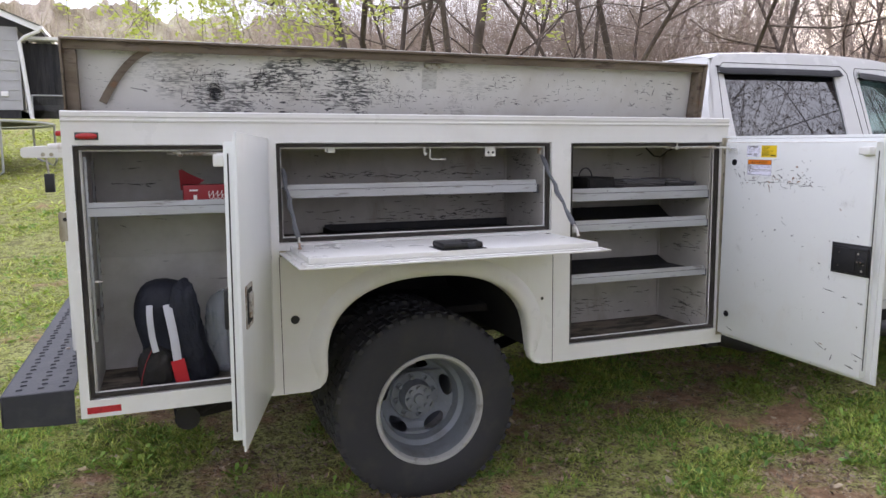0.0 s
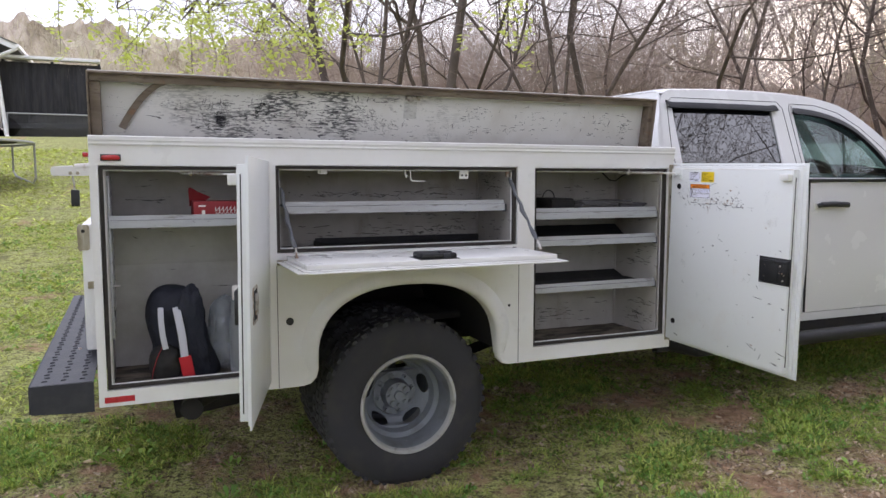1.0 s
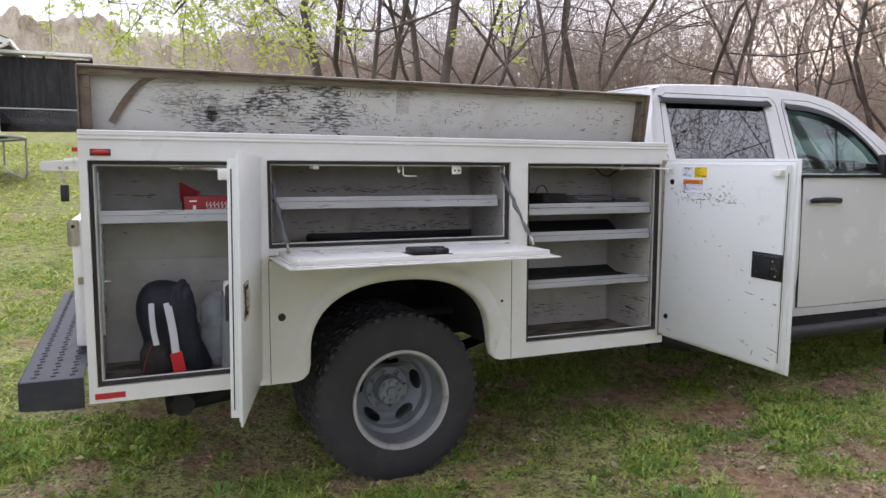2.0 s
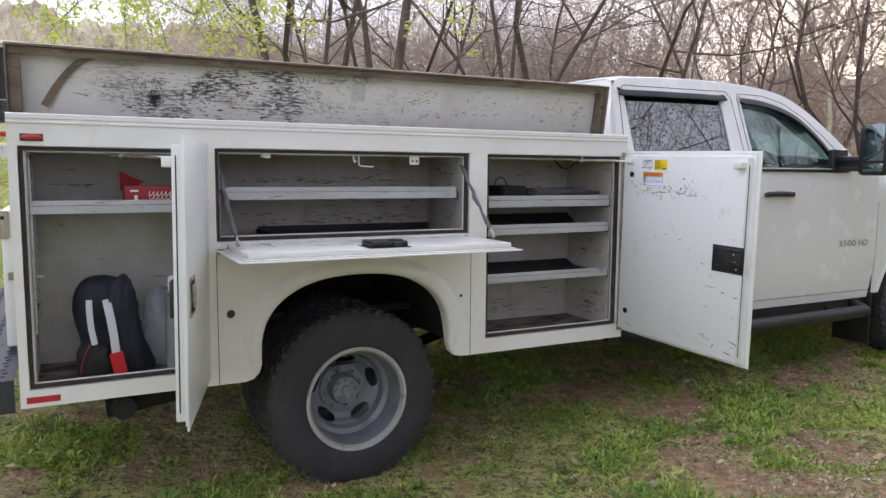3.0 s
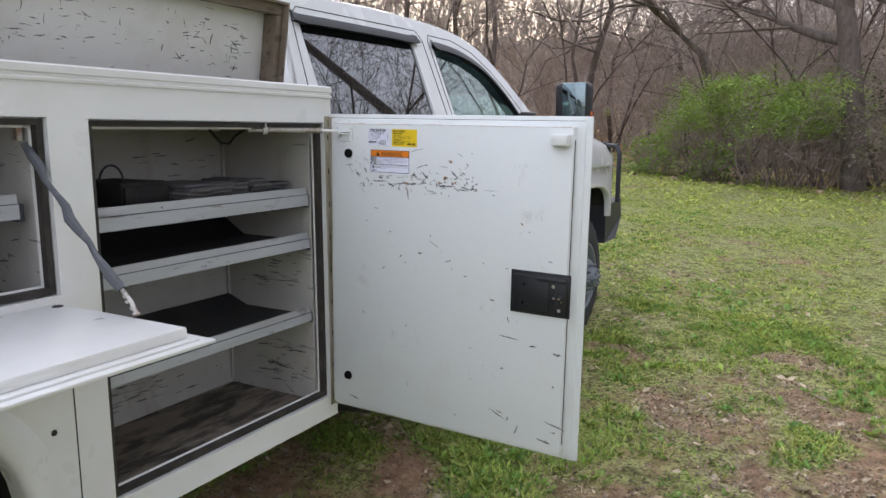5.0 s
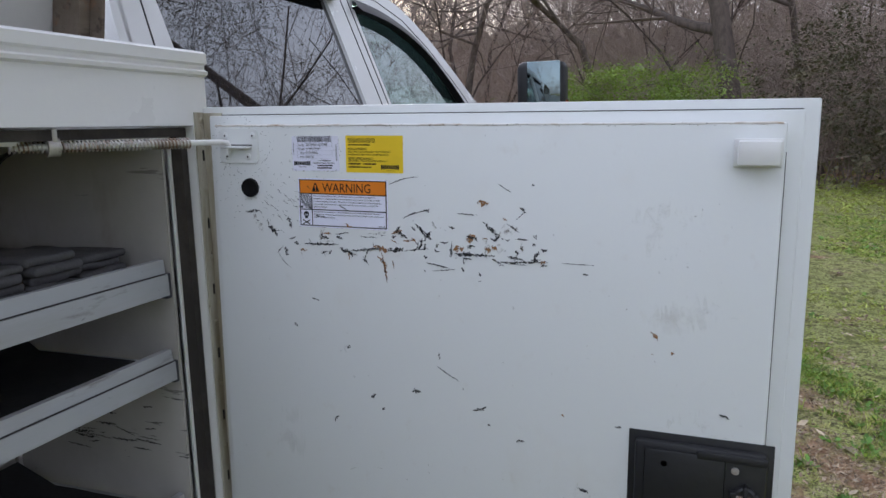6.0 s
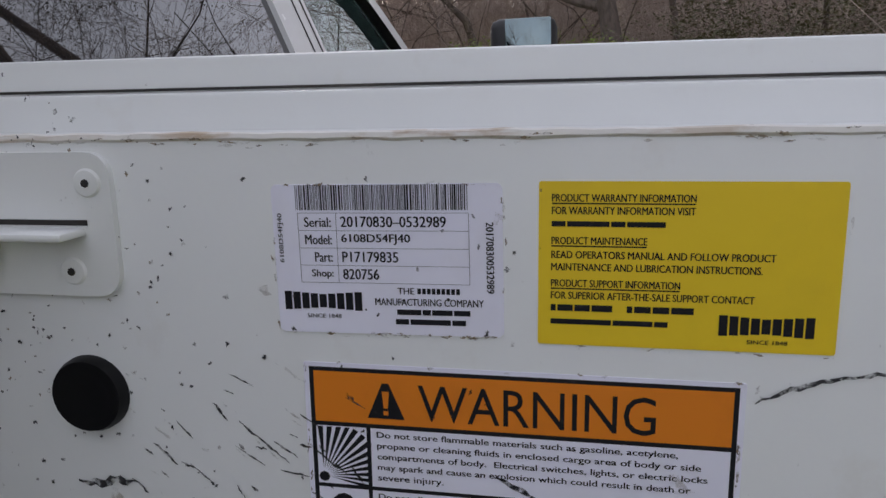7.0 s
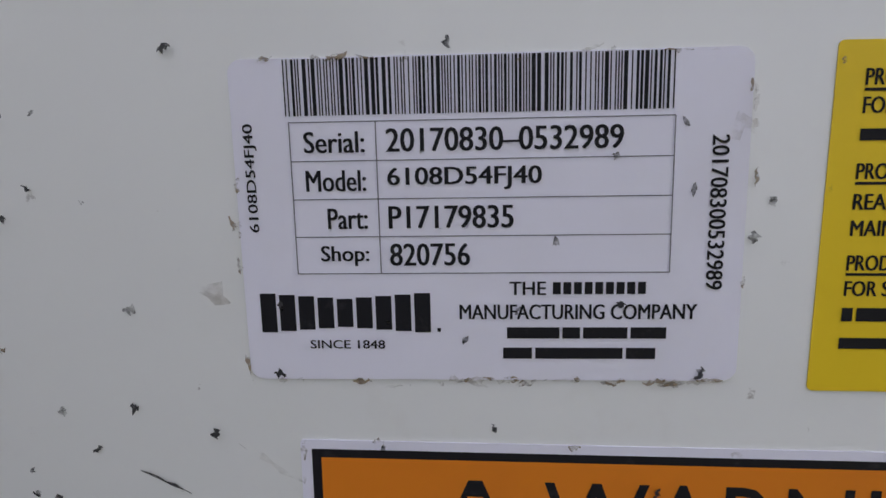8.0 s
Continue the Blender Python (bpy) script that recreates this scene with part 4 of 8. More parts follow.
patch(0.160, 0.648, 0.976, 0.958, 0, L1)
sign = fresh()
shape([(0.155, 0.268), (0.245, 0.268), (0.208, 0.090), (0.192, 0.090)], 1, L2)
shape([(0.195, 0.215), (0.205, 0.215), (0.209, 0.130), (0.191, 0.130)], 3, 0.0007)
patch(0.194, 0.228, 0.206, 0.250, 3, 0.0007)
ink = fresh()
words("WARNING", 0.278, 0.088, 0.815, 0.270, 1, L2, 0, 0.0)
for k, line in enumerate(("Do not store flammable materials such as gasoline, acetylene,", "propane or cleaning fluids in enclosed cargo area of body or side", "compartments of body.  Electrical switches, lights, or electric locks", "may spark and cause an explosion which could result in death or", "severe injury.")):
    words(line, 0.175, 0.338 + 0.056 * k, (0.865, 0.915, 0.930, 0.895, 0.335)[k], 0.378 + 0.056 * k, 1, L2)
for k, line in enumerate(("Do not allow people to ride or work in enclosed cargo area of body.", "Poisonous carbon monoxide gas may leak into cargo area and cause", "death or severe injury.")):
    words(line, 0.175, 0.662 + 0.056 * k, (0.925, 0.955, 0.42)[k], 0.702 + 0.056 * k, 1, L2)
bars([4, 2], 0.90, 0.925, 0.965, 0.940, 1, L2)
# burst and skull signs
sign2 = fresh()
for k in range(13):
    a = radians(-12 + 104 * k / 12)
    c, s = math.cos(a), math.sin(a)
    r1 = min(0.118 / max(c, 0.02), 0.29 * 0.527 / max(s, 0.02), 0.155)
    for q in (0.0,):
        shape([(0.040 + 0.018 * c, 0.585 - 0.018 * s * 1.9), (0.040 + r1 * math.cos(a - 0.045), max(0.326, 0.585 - r1 * math.sin(a - 0.045) * 1.9)), (0.040 + r1 * math.cos(a + 0.045), max(0.326, 0.585 - r1 * math.sin(a + 0.045) * 1.9))], 1, L2)
shape([(0.040 + 0.014 * math.cos(k), 0.590 + 0.027 * math.sin(k)) for k in (0.0, 0.8, 1.6, 2.4, 3.1, 3.9, 4.7, 5.5)], 1, 0.0007)
shape([(0.087 + 0.030 * math.cos(k * 0.5236), 0.735 - 0.060 * math.sin(k * 0.5236)) for k in range(12)], 1, L2)
patch(0.070, 0.770, 0.104, 0.825, 1, L2)
for u in (0.074, 0.091):
    patch(u, 0.735, u + 0.011, 0.765, 0, 0.0007)
for sgn in (1, -1):
    shape([(0.087 - 0.042, 0.890 - sgn * 0.045), (0.087 - 0.042, 0.915 - sgn * 0.045), (0.087 + 0.042, 0.915 + sgn * 0.045), (0.087 + 0.042, 0.890 + sgn * 0.045)], 1, L2 if sgn > 0 else 0.0007)
part("warning_sticker", bm, M_STICK, door_f, "orange and white warning sticker", 0)
printed("printed_panel", panel, "orange heading and white fields framed in black")
printed("warning_triangle", sign, "black warning triangle")
printed("lettering", ink, "black printed warning words")
printed("hazard_sign", sign2, "black burst and skull signs")


# ---- scuffs on the front compartment door ----
def stroke(bm, a, z, length, width, angle, bend, slot, rg, lift, place=on_door):
    """A ragged smear with pointed ends."""
    t = bmesh.new()
    n = max(6, int(length / 0.002))
    top, low = [], []
    for k in range(n + 1):
        s = k / n
        ww = width * (math.sin(math.pi * min(max(s, 0.03), 0.97)) ** 0.6) * rg.uniform(0.35, 1.15) / 2
        x, y = (s - 0.5) * length, bend * (1 - (2 * s - 1) ** 2)
        j = rg.uniform(-0.25, 0.25) * width
        top.append(t.verts.new((x, y + ww + j, 0)))
        low.append(t.verts.new((x, y - ww + j, 0)))
    for k in range(n):
        t.faces.new((low[k], low[k + 1], top[k + 1], top[k]))
    merge(bm, t, place(a, z, lift) @ Matrix.Rotation(radians(angle), 4, "Z"), slot)


rg = random.Random(11)
bm = bmesh.new()
S = lambda a, z, length, width, *v: stroke(bm, a, z, length, width * 1.4, *v, rg, 0.0007 + rg.random() * 0.0003)  # noqa: E731
# (distance from the hinge, height, length, width, angle, bend, ink)
S(0.1042, 1.3621, 0.0231, 0.0028, 6, 0.0, 0)
S(0.1118, 1.3463, 0.0322, 0.0065, -60, 0.0, 2)
S(0.1285, 1.3466, 0.0102, 0.0018, -78, 0.0, 0)
S(0.1361, 1.3353, 0.0198, 0.0057, -40, 0.0, 0)
S(0.1643, 1.3454, 0.0124, 0.0037, -75, 0.0, 0)
S(0.1636, 1.3813, 0.0220, 0.0009, -39, 0.0, 0)
S(0.2121, 1.3323, 0.0261, 0.0028, -93, 0.0, 2)
S(0.2119, 1.3188, 0.0530, 0.0029, 2, 0.0, 0)
S(0.1732, 1.3185, 0.0082, 0.0034, -13, 0.0, 0)
S(0.2498, 1.3116, 0.0212, 0.0046, -18, 0.0, 0)
S(0.2767, 1.3142, 0.0391, 0.0032, 6, 0.0, 0)
S(0.3021, 1.3172, 0.0211, 0.0064, -4, 0.0, 1)
S(0.3227, 1.3161, 0.0232, 0.0055, 9, 0.0, 0)
S(0.3511, 1.3182, 0.0352, 0.0014, 8, 0.0, 0)
S(0.3066, 1.2913, 0.0426, 0.0028, -80, 0.0, 1)
S(0.3066, 1.2888, 0.0314, 0.0014, -80, 0.0, 0)
S(0.3030, 1.2997, 0.0205, 0.0034, -46, 0.0, 1)
S(0.2444, 1.3355, 0.0202, 0.0017, 10, 0.0, 0)
S(0.2842, 1.3323, 0.0250, 0.0014, -1, 0.0, 0)
S(0.3261, 1.3442, 0.0156, 0.0028, -133, 0.0, 0)
S(0.3316, 1.3378, 0.0189, 0.0037, -31, 0.0, 0)
S(0.3448, 1.3641, 0.0234, 0.0018, 22, 0.0015, 0)
S(0.3633, 1.3709, 0.0187, 0.0014, 17, 0.0, 0)
S(0.3687, 1.3710, 0.0058, 0.0028, -30, 0.0, 0)
S(0.3594, 1.3464, 0.0220, 0.0028, -39, 0.0, 0)
S(0.3664, 1.3385, 0.0180, 0.0037, -33, 0.0, 0)
S(0.3779, 1.3502, 0.0177, 0.0032, -73, 0.0, 2)
S(0.3824, 1.2988, 0.0326, 0.0018, -10, 0.0, 0)
S(0.3908, 1.2930, 0.0313, 0.0014, 9, 0.0, 0)
S(0.4163, 1.2955, 0.0067, 0.0028, -63, 0.0, 0)
S(0.4227, 1.3687, 0.0271, 0.0014, -3, 0.0, 0)
S(0.4539, 1.3508, 0.0278, 0.0037, -37, 0.0, 0)
S(0.4620, 1.3395, 0.0113, 0.0037, -133, 0.0, 0)
S(0.4430, 1.3841, 0.0151, 0.0064, -7, 0.0, 1)
S(0.4710, 1.4036, 0.0197, 0.0014, -30, 0.0, 0)
S(0.4951, 1.3766, 0.0099, 0.0028, -44, 0.0, 0)
S(0.4918, 1.3691, 0.0156, 0.0010, 42, 0.0, 0)
S(0.4108, 1.3224, 0.0155, 0.0064, 16, 0.0, 1)
S(0.4272, 1.3377, 0.0132, 0.0074, 10, 0.0, 1)
S(0.4188, 1.3156, 0.0270, 0.0037, 1, 0.0, 0)
S(0.4496, 1.3227, 0.0085, 0.0074, -20, 0.0, 1)
S(0.4583, 1.3259, 0.0085, 0.0046, -20, 0.0, 1)
S(0.4616, 1.3089, 0.0130, 0.0028, -22, 0.0, 0)
S(0.4954, 1.3096, 0.0651, 0.0023, 4, 0.0, 0)
S(0.4345, 1.3159, 0.0490, 0.0032, -1, 0.0, 0)
S(0.4775, 1.3493, 0.0338, 0.0092, 20, 0.0, 2)
S(0.4784, 1.3528, 0.0209, 0.0101, -16, 0.0, 2)
S(0.4613, 1.3264, 0.0253, 0.0101, -18, 0.0, 2)
S(0.4939, 1.3391, 0.0170, 0.0018, 1, 0.0, 0)
S(0.4941, 1.3281, 0.0067, 0.0028, -63, 0.0, 0)
S(0.4873, 1.3215, 0.0058, 0.0037, -58, 0.0, 0)
S(0.5220, 1.3272, 0.0081, 0.0041, 8, 0.0, 0)
S(0.5072, 1.4084, 0.0040, 0.0021, -33, 0.0, 0)
S(0.4394, 1.2900, 0.0063, 0.0018, -71, 0.0, 0)
S(0.4391, 1.2815, 0.0051, 0.0014, 13, 0.0, 0)
S(0.2770, 1.3002, 0.0058, 0.0032, -30, 0.0, 0)
S(0.1562, 1.3077, 0.0095, 0.0046, -71, 0.0, 0)
S(0.1536, 1.2926, 0.0283, 0.0011, -47, -0.0025, 0)
S(0.3361, 1.4099, 0.0432, 0.0014, 15, 0.003, 0)
S(0.2481, 1.3706, 0.0192, 0.0014, -27, 0.0, 0)
S(0.2955, 1.3776, 0.0106, 0.0018, -41, 0.0, 2)
S(0.3486, 1.3466, 0.0071, 0.0023, -44, 0.0, 0)
S(0.3907, 1.3475, 0.0121, 0.0018, -24, 0.0, 2)
S(0.4718, 1.3642, 0.0071, 0.0021, -44, 0.0, 1)
S(0.4823, 1.3534, 0.0194, 0.0014, -34, 0.0, 0)
S(0.4306, 1.3378, 0.0144, 0.0023, -33, 0.0, 0)
S(0.4175, 1.3060, 0.0073, 0.0018, -73, 0.0, 0)
S(0.1808, 1.3032, 0.0153, 0.0018, -78, 0.0, 2)
S(0.2176, 1.3050, 0.0136, 0.0029, -106, 0.0, 2)
S(0.2396, 1.3294, 0.0104, 0.0023, 164, 0.0, 0)
S(0.2567, 1.3078, 0.0098, 0.0040, -65, 0.0, 0)
S(0.5731, 1.2987, 0.0073, 0.0018, -15, 0.0, 0)
S(0.5645, 1.3111, 0.0400, 0.0009, 0, 0.0, 0)
S(0.4842, 1.3069, 0.0321, 0.0014, -2, 0.0, 0)
S(0.2467, 1.3431, 0.0175, 0.0018, 168, 0.0, 2)
S(0.2919, 1.3370, 0.0250, 0.0018, 1, 0.0, 2)
S(0.4469, 1.3316, 0.0153, 0.0037, -100, 0.0, 2)
S(0.440, 1.105, 0.020, 0.004, 22, 0.0, 0)
S(0.350, 1.120, 0.014, 0.004, 4, 0.0, 0)
S(0.285, 1.105, 0.010, 0.004, 40, 0.0, 0)
S(0.395, 1.150, 0.035, 0.0016, -30, 0.0, 0)
S(0.630, 0.915, 0.060, 0.003, -6, 0.0, 0)
S(0.700, 0.900, 0.022, 0.005, 10, 0.0, 0)
S(0.768, 0.888, 0.025, 0.006, -4, 0.0, 0)
S(0.600, 0.690, 0.050, 0.003, -25, 0.0, 0)
S(0.770, 0.690, 0.060, 0.0035, -14, 0.0, 0)
S(0.740, 0.640, 0.040, 0.005, -10, 0.0, 0)
S(0.660, 0.655, 0.030, 0.004, 70, 0.0, 0)
S(0.120, 0.640, 0.040, 0.003, -15, 0.0, 0)
for k in range(110):
    q = rg.random()
    a, z = (rg.uniform(0.13, 0.53), 1.326 + rg.gauss(0, 0.018)) if q < 0.62 else (rg.uniform(0.55, 0.77), rg.uniform(0.6, 0.72)) if q < 0.76 else (rg.uniform(0.08, 0.77), rg.uniform(0.62, 1.30))
    S(a, z, rg.uniform(0.003, 0.018), rg.uniform(0.0008, 0.0040), rg.choice((rg.gauss(-20, 25), rg.gauss(70, 20), rg.gauss(0, 12))), rg.uniform(-0.002, 0.002), rg.choice((0, 0, 0, 0, 1, 2)))
for k in range(70):
    S(rg.uniform(0.05, 0.25), rg.uniform(1.34, 1.475), rg.uniform(0.0006, 0.0022), rg.uniform(0.0005, 0.0014), rg.uniform(0, 180), 0.0, 0)
# grime along the sealant
for k in range(150):
    S(rg.uniform(0.05, 0.77), 1.4818 + rg.gauss(0, 0.0009), rg.uniform(0.001, 0.006), rg.uniform(0.0003, 0.0009), rg.gauss(0, 5), 0.0, rg.choice((2, 2, 3)))
# specks of dirt round the rod's bracket and the plug
for k in range(260):
    S(rg.gauss(0.085, 0.03), rg.gauss(1.445, 0.030), rg.uniform(0.0004, 0.0020), rg.uniform(0.0004, 0.0012), rg.uniform(0, 180), 0.0, rg.choice((0, 0, 3)))
for k in range(60):
    S(rg.uniform(0.11, 0.20), 1.372 + rg.gauss(0, 0.016), rg.uniform(0.002, 0.012), rg.uniform(0.0003, 0.0010), rg.gauss(-35, 12), 0.0, rg.choice((0, 0, 2)))
# wide faint stains low on the leaf
for a, z, ln, wd in ((0.66, 1.36, 0.10, 0.05), (0.69, 1.255, 0.09, 0.04), (0.71, 1.115, 0.08, 0.035), (0.60, 0.98, 0.12, 0.05), (0.30, 0.86, 0.10, 0.05), (0.47, 0.80, 0.12, 0.04), (0.15, 1.02, 0.05, 0.08), (0.24, 1.16, 0.012, 0.02), (0.36, 1.10, 0.03, 0.012)):
    S(a, z, ln, wd, rg.uniform(-12, 12), 0.0, 4)
# dirt caught along the stickers' edges
for a0, z1, wd, ht, tn, count in ((0.1715, 1.4683, 0.0712, 0.0476, 0.5, 60), (0.1795, 1.4107, 0.1322, 0.0678, -0.2, 60), (0.2542, 1.4690, 0.0822, 0.0495, -0.1, 14)):
    for k in range(count):
        u, v, an = rg.random(), rg.random(), tn
        q = rg.random()
        if q < 0.40:
            v = 1.0
        elif q < 0.58:
            v = 0.0
        else:
            u, an = float(q < 0.8), 90.0
        S(a0 + u * wd + v * ht * math.sin(radians(tn)) + rg.gauss(0, 0.0003), z1 - v * ht + u * wd * math.sin(radians(tn)) + rg.gauss(0, 0.0003), rg.uniform(0.0008, 0.0040), rg.uniform(0.0003, 0.0008), an + rg.gauss(0, 8), 0.0, rg.choice((2, 3)))
S(0.166, 1.4355, 0.009, 0.0028, -42, 0.0, 2)
S(0.2405, 1.4585, 0.006, 0.003, 20, 0.0, 2)
tagged(part("scuffing", bm, [M_SCUFF, M_RUST, M_SMEAR, M_DIRT, M_STAIN], door_f, "black, rusty and tan scuff marks", 0), kind="stuff")

# black rub marks on the compartments' walls
def rub_wall(c, turn, x, y, clusters, seed):
    """Clusters of (along, height, spreads, count) on a wall whose normal is -y turned about z."""
    b, r2 = bmesh.new(), random.Random(seed)
    place_ = lambda u, z, lift: Matrix.Translation((x, y, z)) @ Matrix.Rotation(radians(turn), 4, "Z") @ Matrix.Rotation(radians(90), 4, "X") @ Matrix.Translation((u, 0, lift))  # noqa: E731
    for cu, cz, su, sz, count in clusters:
        for k in range(count):
            stroke(b, r2.gauss(cu, su), r2.gauss(cz, sz), r2.uniform(0.008, 0.060), r2.uniform(0.0012, 0.0055), r2.choice((r2.gauss(0, 4), r2.gauss(0, 4), r2.gauss(-4, 14))), 0.0, 0, r2, 0.0006 + r2.random() * 0.0004, place_)
    tagged(part("rub_wear", b, M_SCUFF, c, "black rub marks", 0), kind="stuff")


rub_wall(comp_f, -90, 2.676, 0.22, ((0.03, 0.690, 0.06, 0.025, 44), (0.05, 0.765, 0.05, 0.014, 20), (0.03, 0.995, 0.06, 0.016, 22), (0.06, 1.060, 0.04, 0.012, 6), (0.03, 1.215, 0.06, 0.02, 8)), 51)
rub_wall(comp_f, 0, 2.30, 0.40, ((-0.08, 0.675, 0.14, 0.022, 40), (0.10, 0.740, 0.12, 0.025, 18), (0.08, 1.00, 0.15, 0.02, 8), (0.15, 1.37, 0.12, 0.03, 8)), 52)
rub_wall(comp_m, 0, 1.26, 0.40, ((0.10, 1.170, 0.25, 0.016, 60), (0.34, 1.165, 0.12, 0.014, 34), (0.00, 1.355, 0.30, 0.008, 70), (0.30, 1.24, 0.15, 0.02, 22)), 53)
rub_wall(comp_m, -90, 1.806, 0.22, ((0.02, 1.40, 0.06, 0.03, 26), (0.03, 1.19, 0.06, 0.02, 18)), 54)
rub_wall(comp_r, 0, 0.34, 0.394, ((0.05, 1.235, 0.12, 0.012, 12), (-0.10, 1.205, 0.06, 0.03, 8), (-0.05, 1.335, 0.10, 0.006, 6)), 55)

# rear compartment door, swung past square, seen along its edge
W_R = 0.612
door_r = door_shell("rear_compartment_door", W_R, 0.575, 1.502, "open white compartment door with a paddle latch")
ang = math.degrees(math.atan2(-0.590, -0.165))
door_r.matrix_basis = Matrix.Translation((0.657, -0.004, 0.57)) @ Matrix.Rotation(radians(0.6), 4, "Y") @ Matrix.Translation((0, 0, -0.57)) @ Matrix.Rotation(radians(ang), 4, "Z") @ Matrix.Scale(-1, 4, (0, 1, 0))
bm = bmesh.new()
sheet(bm, rounded(0.44, 0.925, 0.555, 1.055, 0.012), [], lambda u, v, d: Vector((u, -0.003 + d, v)), 0.003)
sheet(bm, rounded(0.452, 0.937, 0.543, 1.043, 0.010), [], lambda u, v, d: Vector((u, -0.0036 + d, v)), 0.0005, 1)
box(bm, (0.475, -0.012, 0.955), (0.520, -0.003, 1.030), 0.004, 0)
part("paddle_latch", bm, [M_ZINC, M_UNDER], door_r, "chrome paddle latch in a dark recess")
box(bm := bmesh.new(), (0.520, 0.044, 1.405), (0.575, 0.075, 1.440), 0.004)
part("bump_stop", bm, M_WHITE, door_r)
bm = boxes(((0.44, 0.044, 0.93), (0.57, 0.06, 1.05), 0.006))
part("latch_box", bm, M_BLACK, door_r)
bm = boxes(((0.002, -0.002, 0.58), (0.018, -0.0002, 1.498), 0.0008))
part("hinge_leaf", bm, M_WHITE, door_r)

# drop-down middle door
flap = new("drop_down_door", finish("drop_down_door", boxes(((0.690, -0.445, 1.080), (1.830, -0.004, 1.0865), 0.002)), M_WHITE, 30))
part("door_rim", boxes(((0.712, -0.428, 1.0864), (1.808, -0.024, 1.092), 0.002)), M_WHITE, flap)
part("inner_pan", boxes(((0.726, -0.413, 1.0918), (1.794, -0.038, 1.113), 0.004)), M_WHITE, flap)
flap.parent = truck
tagged(flap, "drop-down white compartment door hanging level")
bm = boxes(((1.175, -0.412, 1.1125), (1.345, -0.285, 1.1150), 0.001), ((1.185, -0.405, 1.114), (1.335, -0.292, 1.137), 0.008))
box(bm, (1.275, -0.412, 1.116), (1.305, -0.385, 1.134), 0.003, 1)
box(bm, (1.262, -0.395, 1.135), (1.318, -0.372, 1.143), 0.004)
part("latch_box", bm, [M_BLACK, M_STEEL], flap, "black latch box")
for x in (0.76, 1.775):
    bm = bmesh.new()
    lathe(bm, [(0.0, 0.0012), (0.010, 0.0012), (0.011, 0.0)], (x, -0.065, 1.113), 14, axis="z")
    part("drain_plug", bm, M_UNDER, flap)
bm = boxes(((0.692, -0.010, 1.070), (1.828, -0.001, 1.092), 0.003))
part("hinge_leaf", bm, M_HINGE, flap)


def strap(x0, x1, top, bottom):
    bm = bmesh.new()
    a, b = Vector((x0, *top)), Vector((x1, *bottom))
    n = 14
    pts = [a.lerp(b, k / n) + Vector((0.003 * math.sin(k * 1.7), 0.004 * math.sin(k * 2.3), -0.012 * math.sin(math.pi * k / n))) for k in range(n + 1)]
    tube(bm, pts[:-2], [0.008 + 0.0025 * math.sin(k * 1.3) for k in range(n - 1)], 8)
    s = part("support_cable", bm, M_SLEEVE, flap, "steel cable in a grey rubber sleeve")
    bm = bmesh.new()
    tube(bm, pts[-3:], 0.004, 6)
    for q in range(4):
        p = pts[-1].lerp(pts[-3], q / 4)
        lathe(bm, [(0.006, -0.003), (0.008, 0.0), (0.006, 0.003), (0.004, 0.0), (0.006, -0.003)], p, 10, axis="x" if q % 2 else "z")
    part("cable_end", bm, M_ZINC, s)


strap(1.804, 1.788, (0.045, 1.432), (-0.292, 1.124))
strap(0.722, 0.735, (0.045, 1.390), (-0.215, 1.122))

# ---- raised lid of the top compartment ----
lid = new("top_compartment_lid", finish("top_compartment_lid", boxes(((0.0, 0.262, 1.590), (2.735, 0.268, 1.868), 0.001)), M_LID, 30))
lid.parent = truck
tagged(lid, "raised white lid with heavily worn inner face")
lean = Matrix.Translation((0, 0.265, 1.59)) @ Matrix.Rotation(radians(9), 4, "X") @ Matrix.Translation((0, -0.265, -1.59))
bm = boxes(((-0.004, 0.185, 1.858), (2.739, 0.2615, 1.866), 0.002), ((-0.004, 0.185, 1.592), (0.003, 0.2615, 1.858), 0.002), ((2.732, 0.185, 1.592), (2.739, 0.2615, 1.858), 0.002))
part("lid_flange", bm, M_TRIMWOOD, lid, "brown weathered lid edge")
bm = boxes(((0.003, 0.206, 1.826), (2.732, 0.2615, 1.8575), 0.004), ((0.0035, 0.206, 1.594), (0.045, 0.2615, 1.825), 0.004), ((2.708, 0.206, 1.594), (2.7315, 0.2615, 1.825), 0.004))
part("lid_seal", bm, M_TRIMWOOD, lid, "brown weathered foam seal")
bm = boxes(((0.046, 0.252, 1.594), (2.707, 0.2615, 1.606), 0.002))
part("lid_hinge", bm, M_DSEAL, lid)
bm = bmesh.new()
loft(bm, [[(x - 0.012, 0.2610, z + 0.006), (x - 0.012, 0.247, z + 0.006), (x + 0.012, 0.247, z - 0.006), (x + 0.012, 0.2610, z - 0.006)] for x, z in [(0.117 + 0.17 * s, 1.640 + 0.188 * (1 - (1 - s) ** 1.7)) for s in [k / 14 for k in range(15)]]])
part("loose_seal_strip", bm, M_TRIMWOOD, lid, "loose strip of brown seal hanging down")
bm = boxes(((1.34, 0.2595, 1.716), (1.405, 0.2618, 1.795), 0.0005))
part("faded_sticker", bm, M_OLDSTICK, lid, "faded worn sticker")
bm = boxes(((1.345, 0.235, 1.803), (1.412, 0.2618, 1.822), 0.003), ((1.352, 0.225, 1.798), (1.375, 0.250, 1.809), 0.003))
part("lid_catch", bm, M_ZINC, lid)


# black rub marks in clusters on the lid's inner face
def on_lid(a, z, lift):
    return Matrix.Translation((a, 0.262 - lift, z)) @ Matrix.Rotation(radians(90), 4, "X")


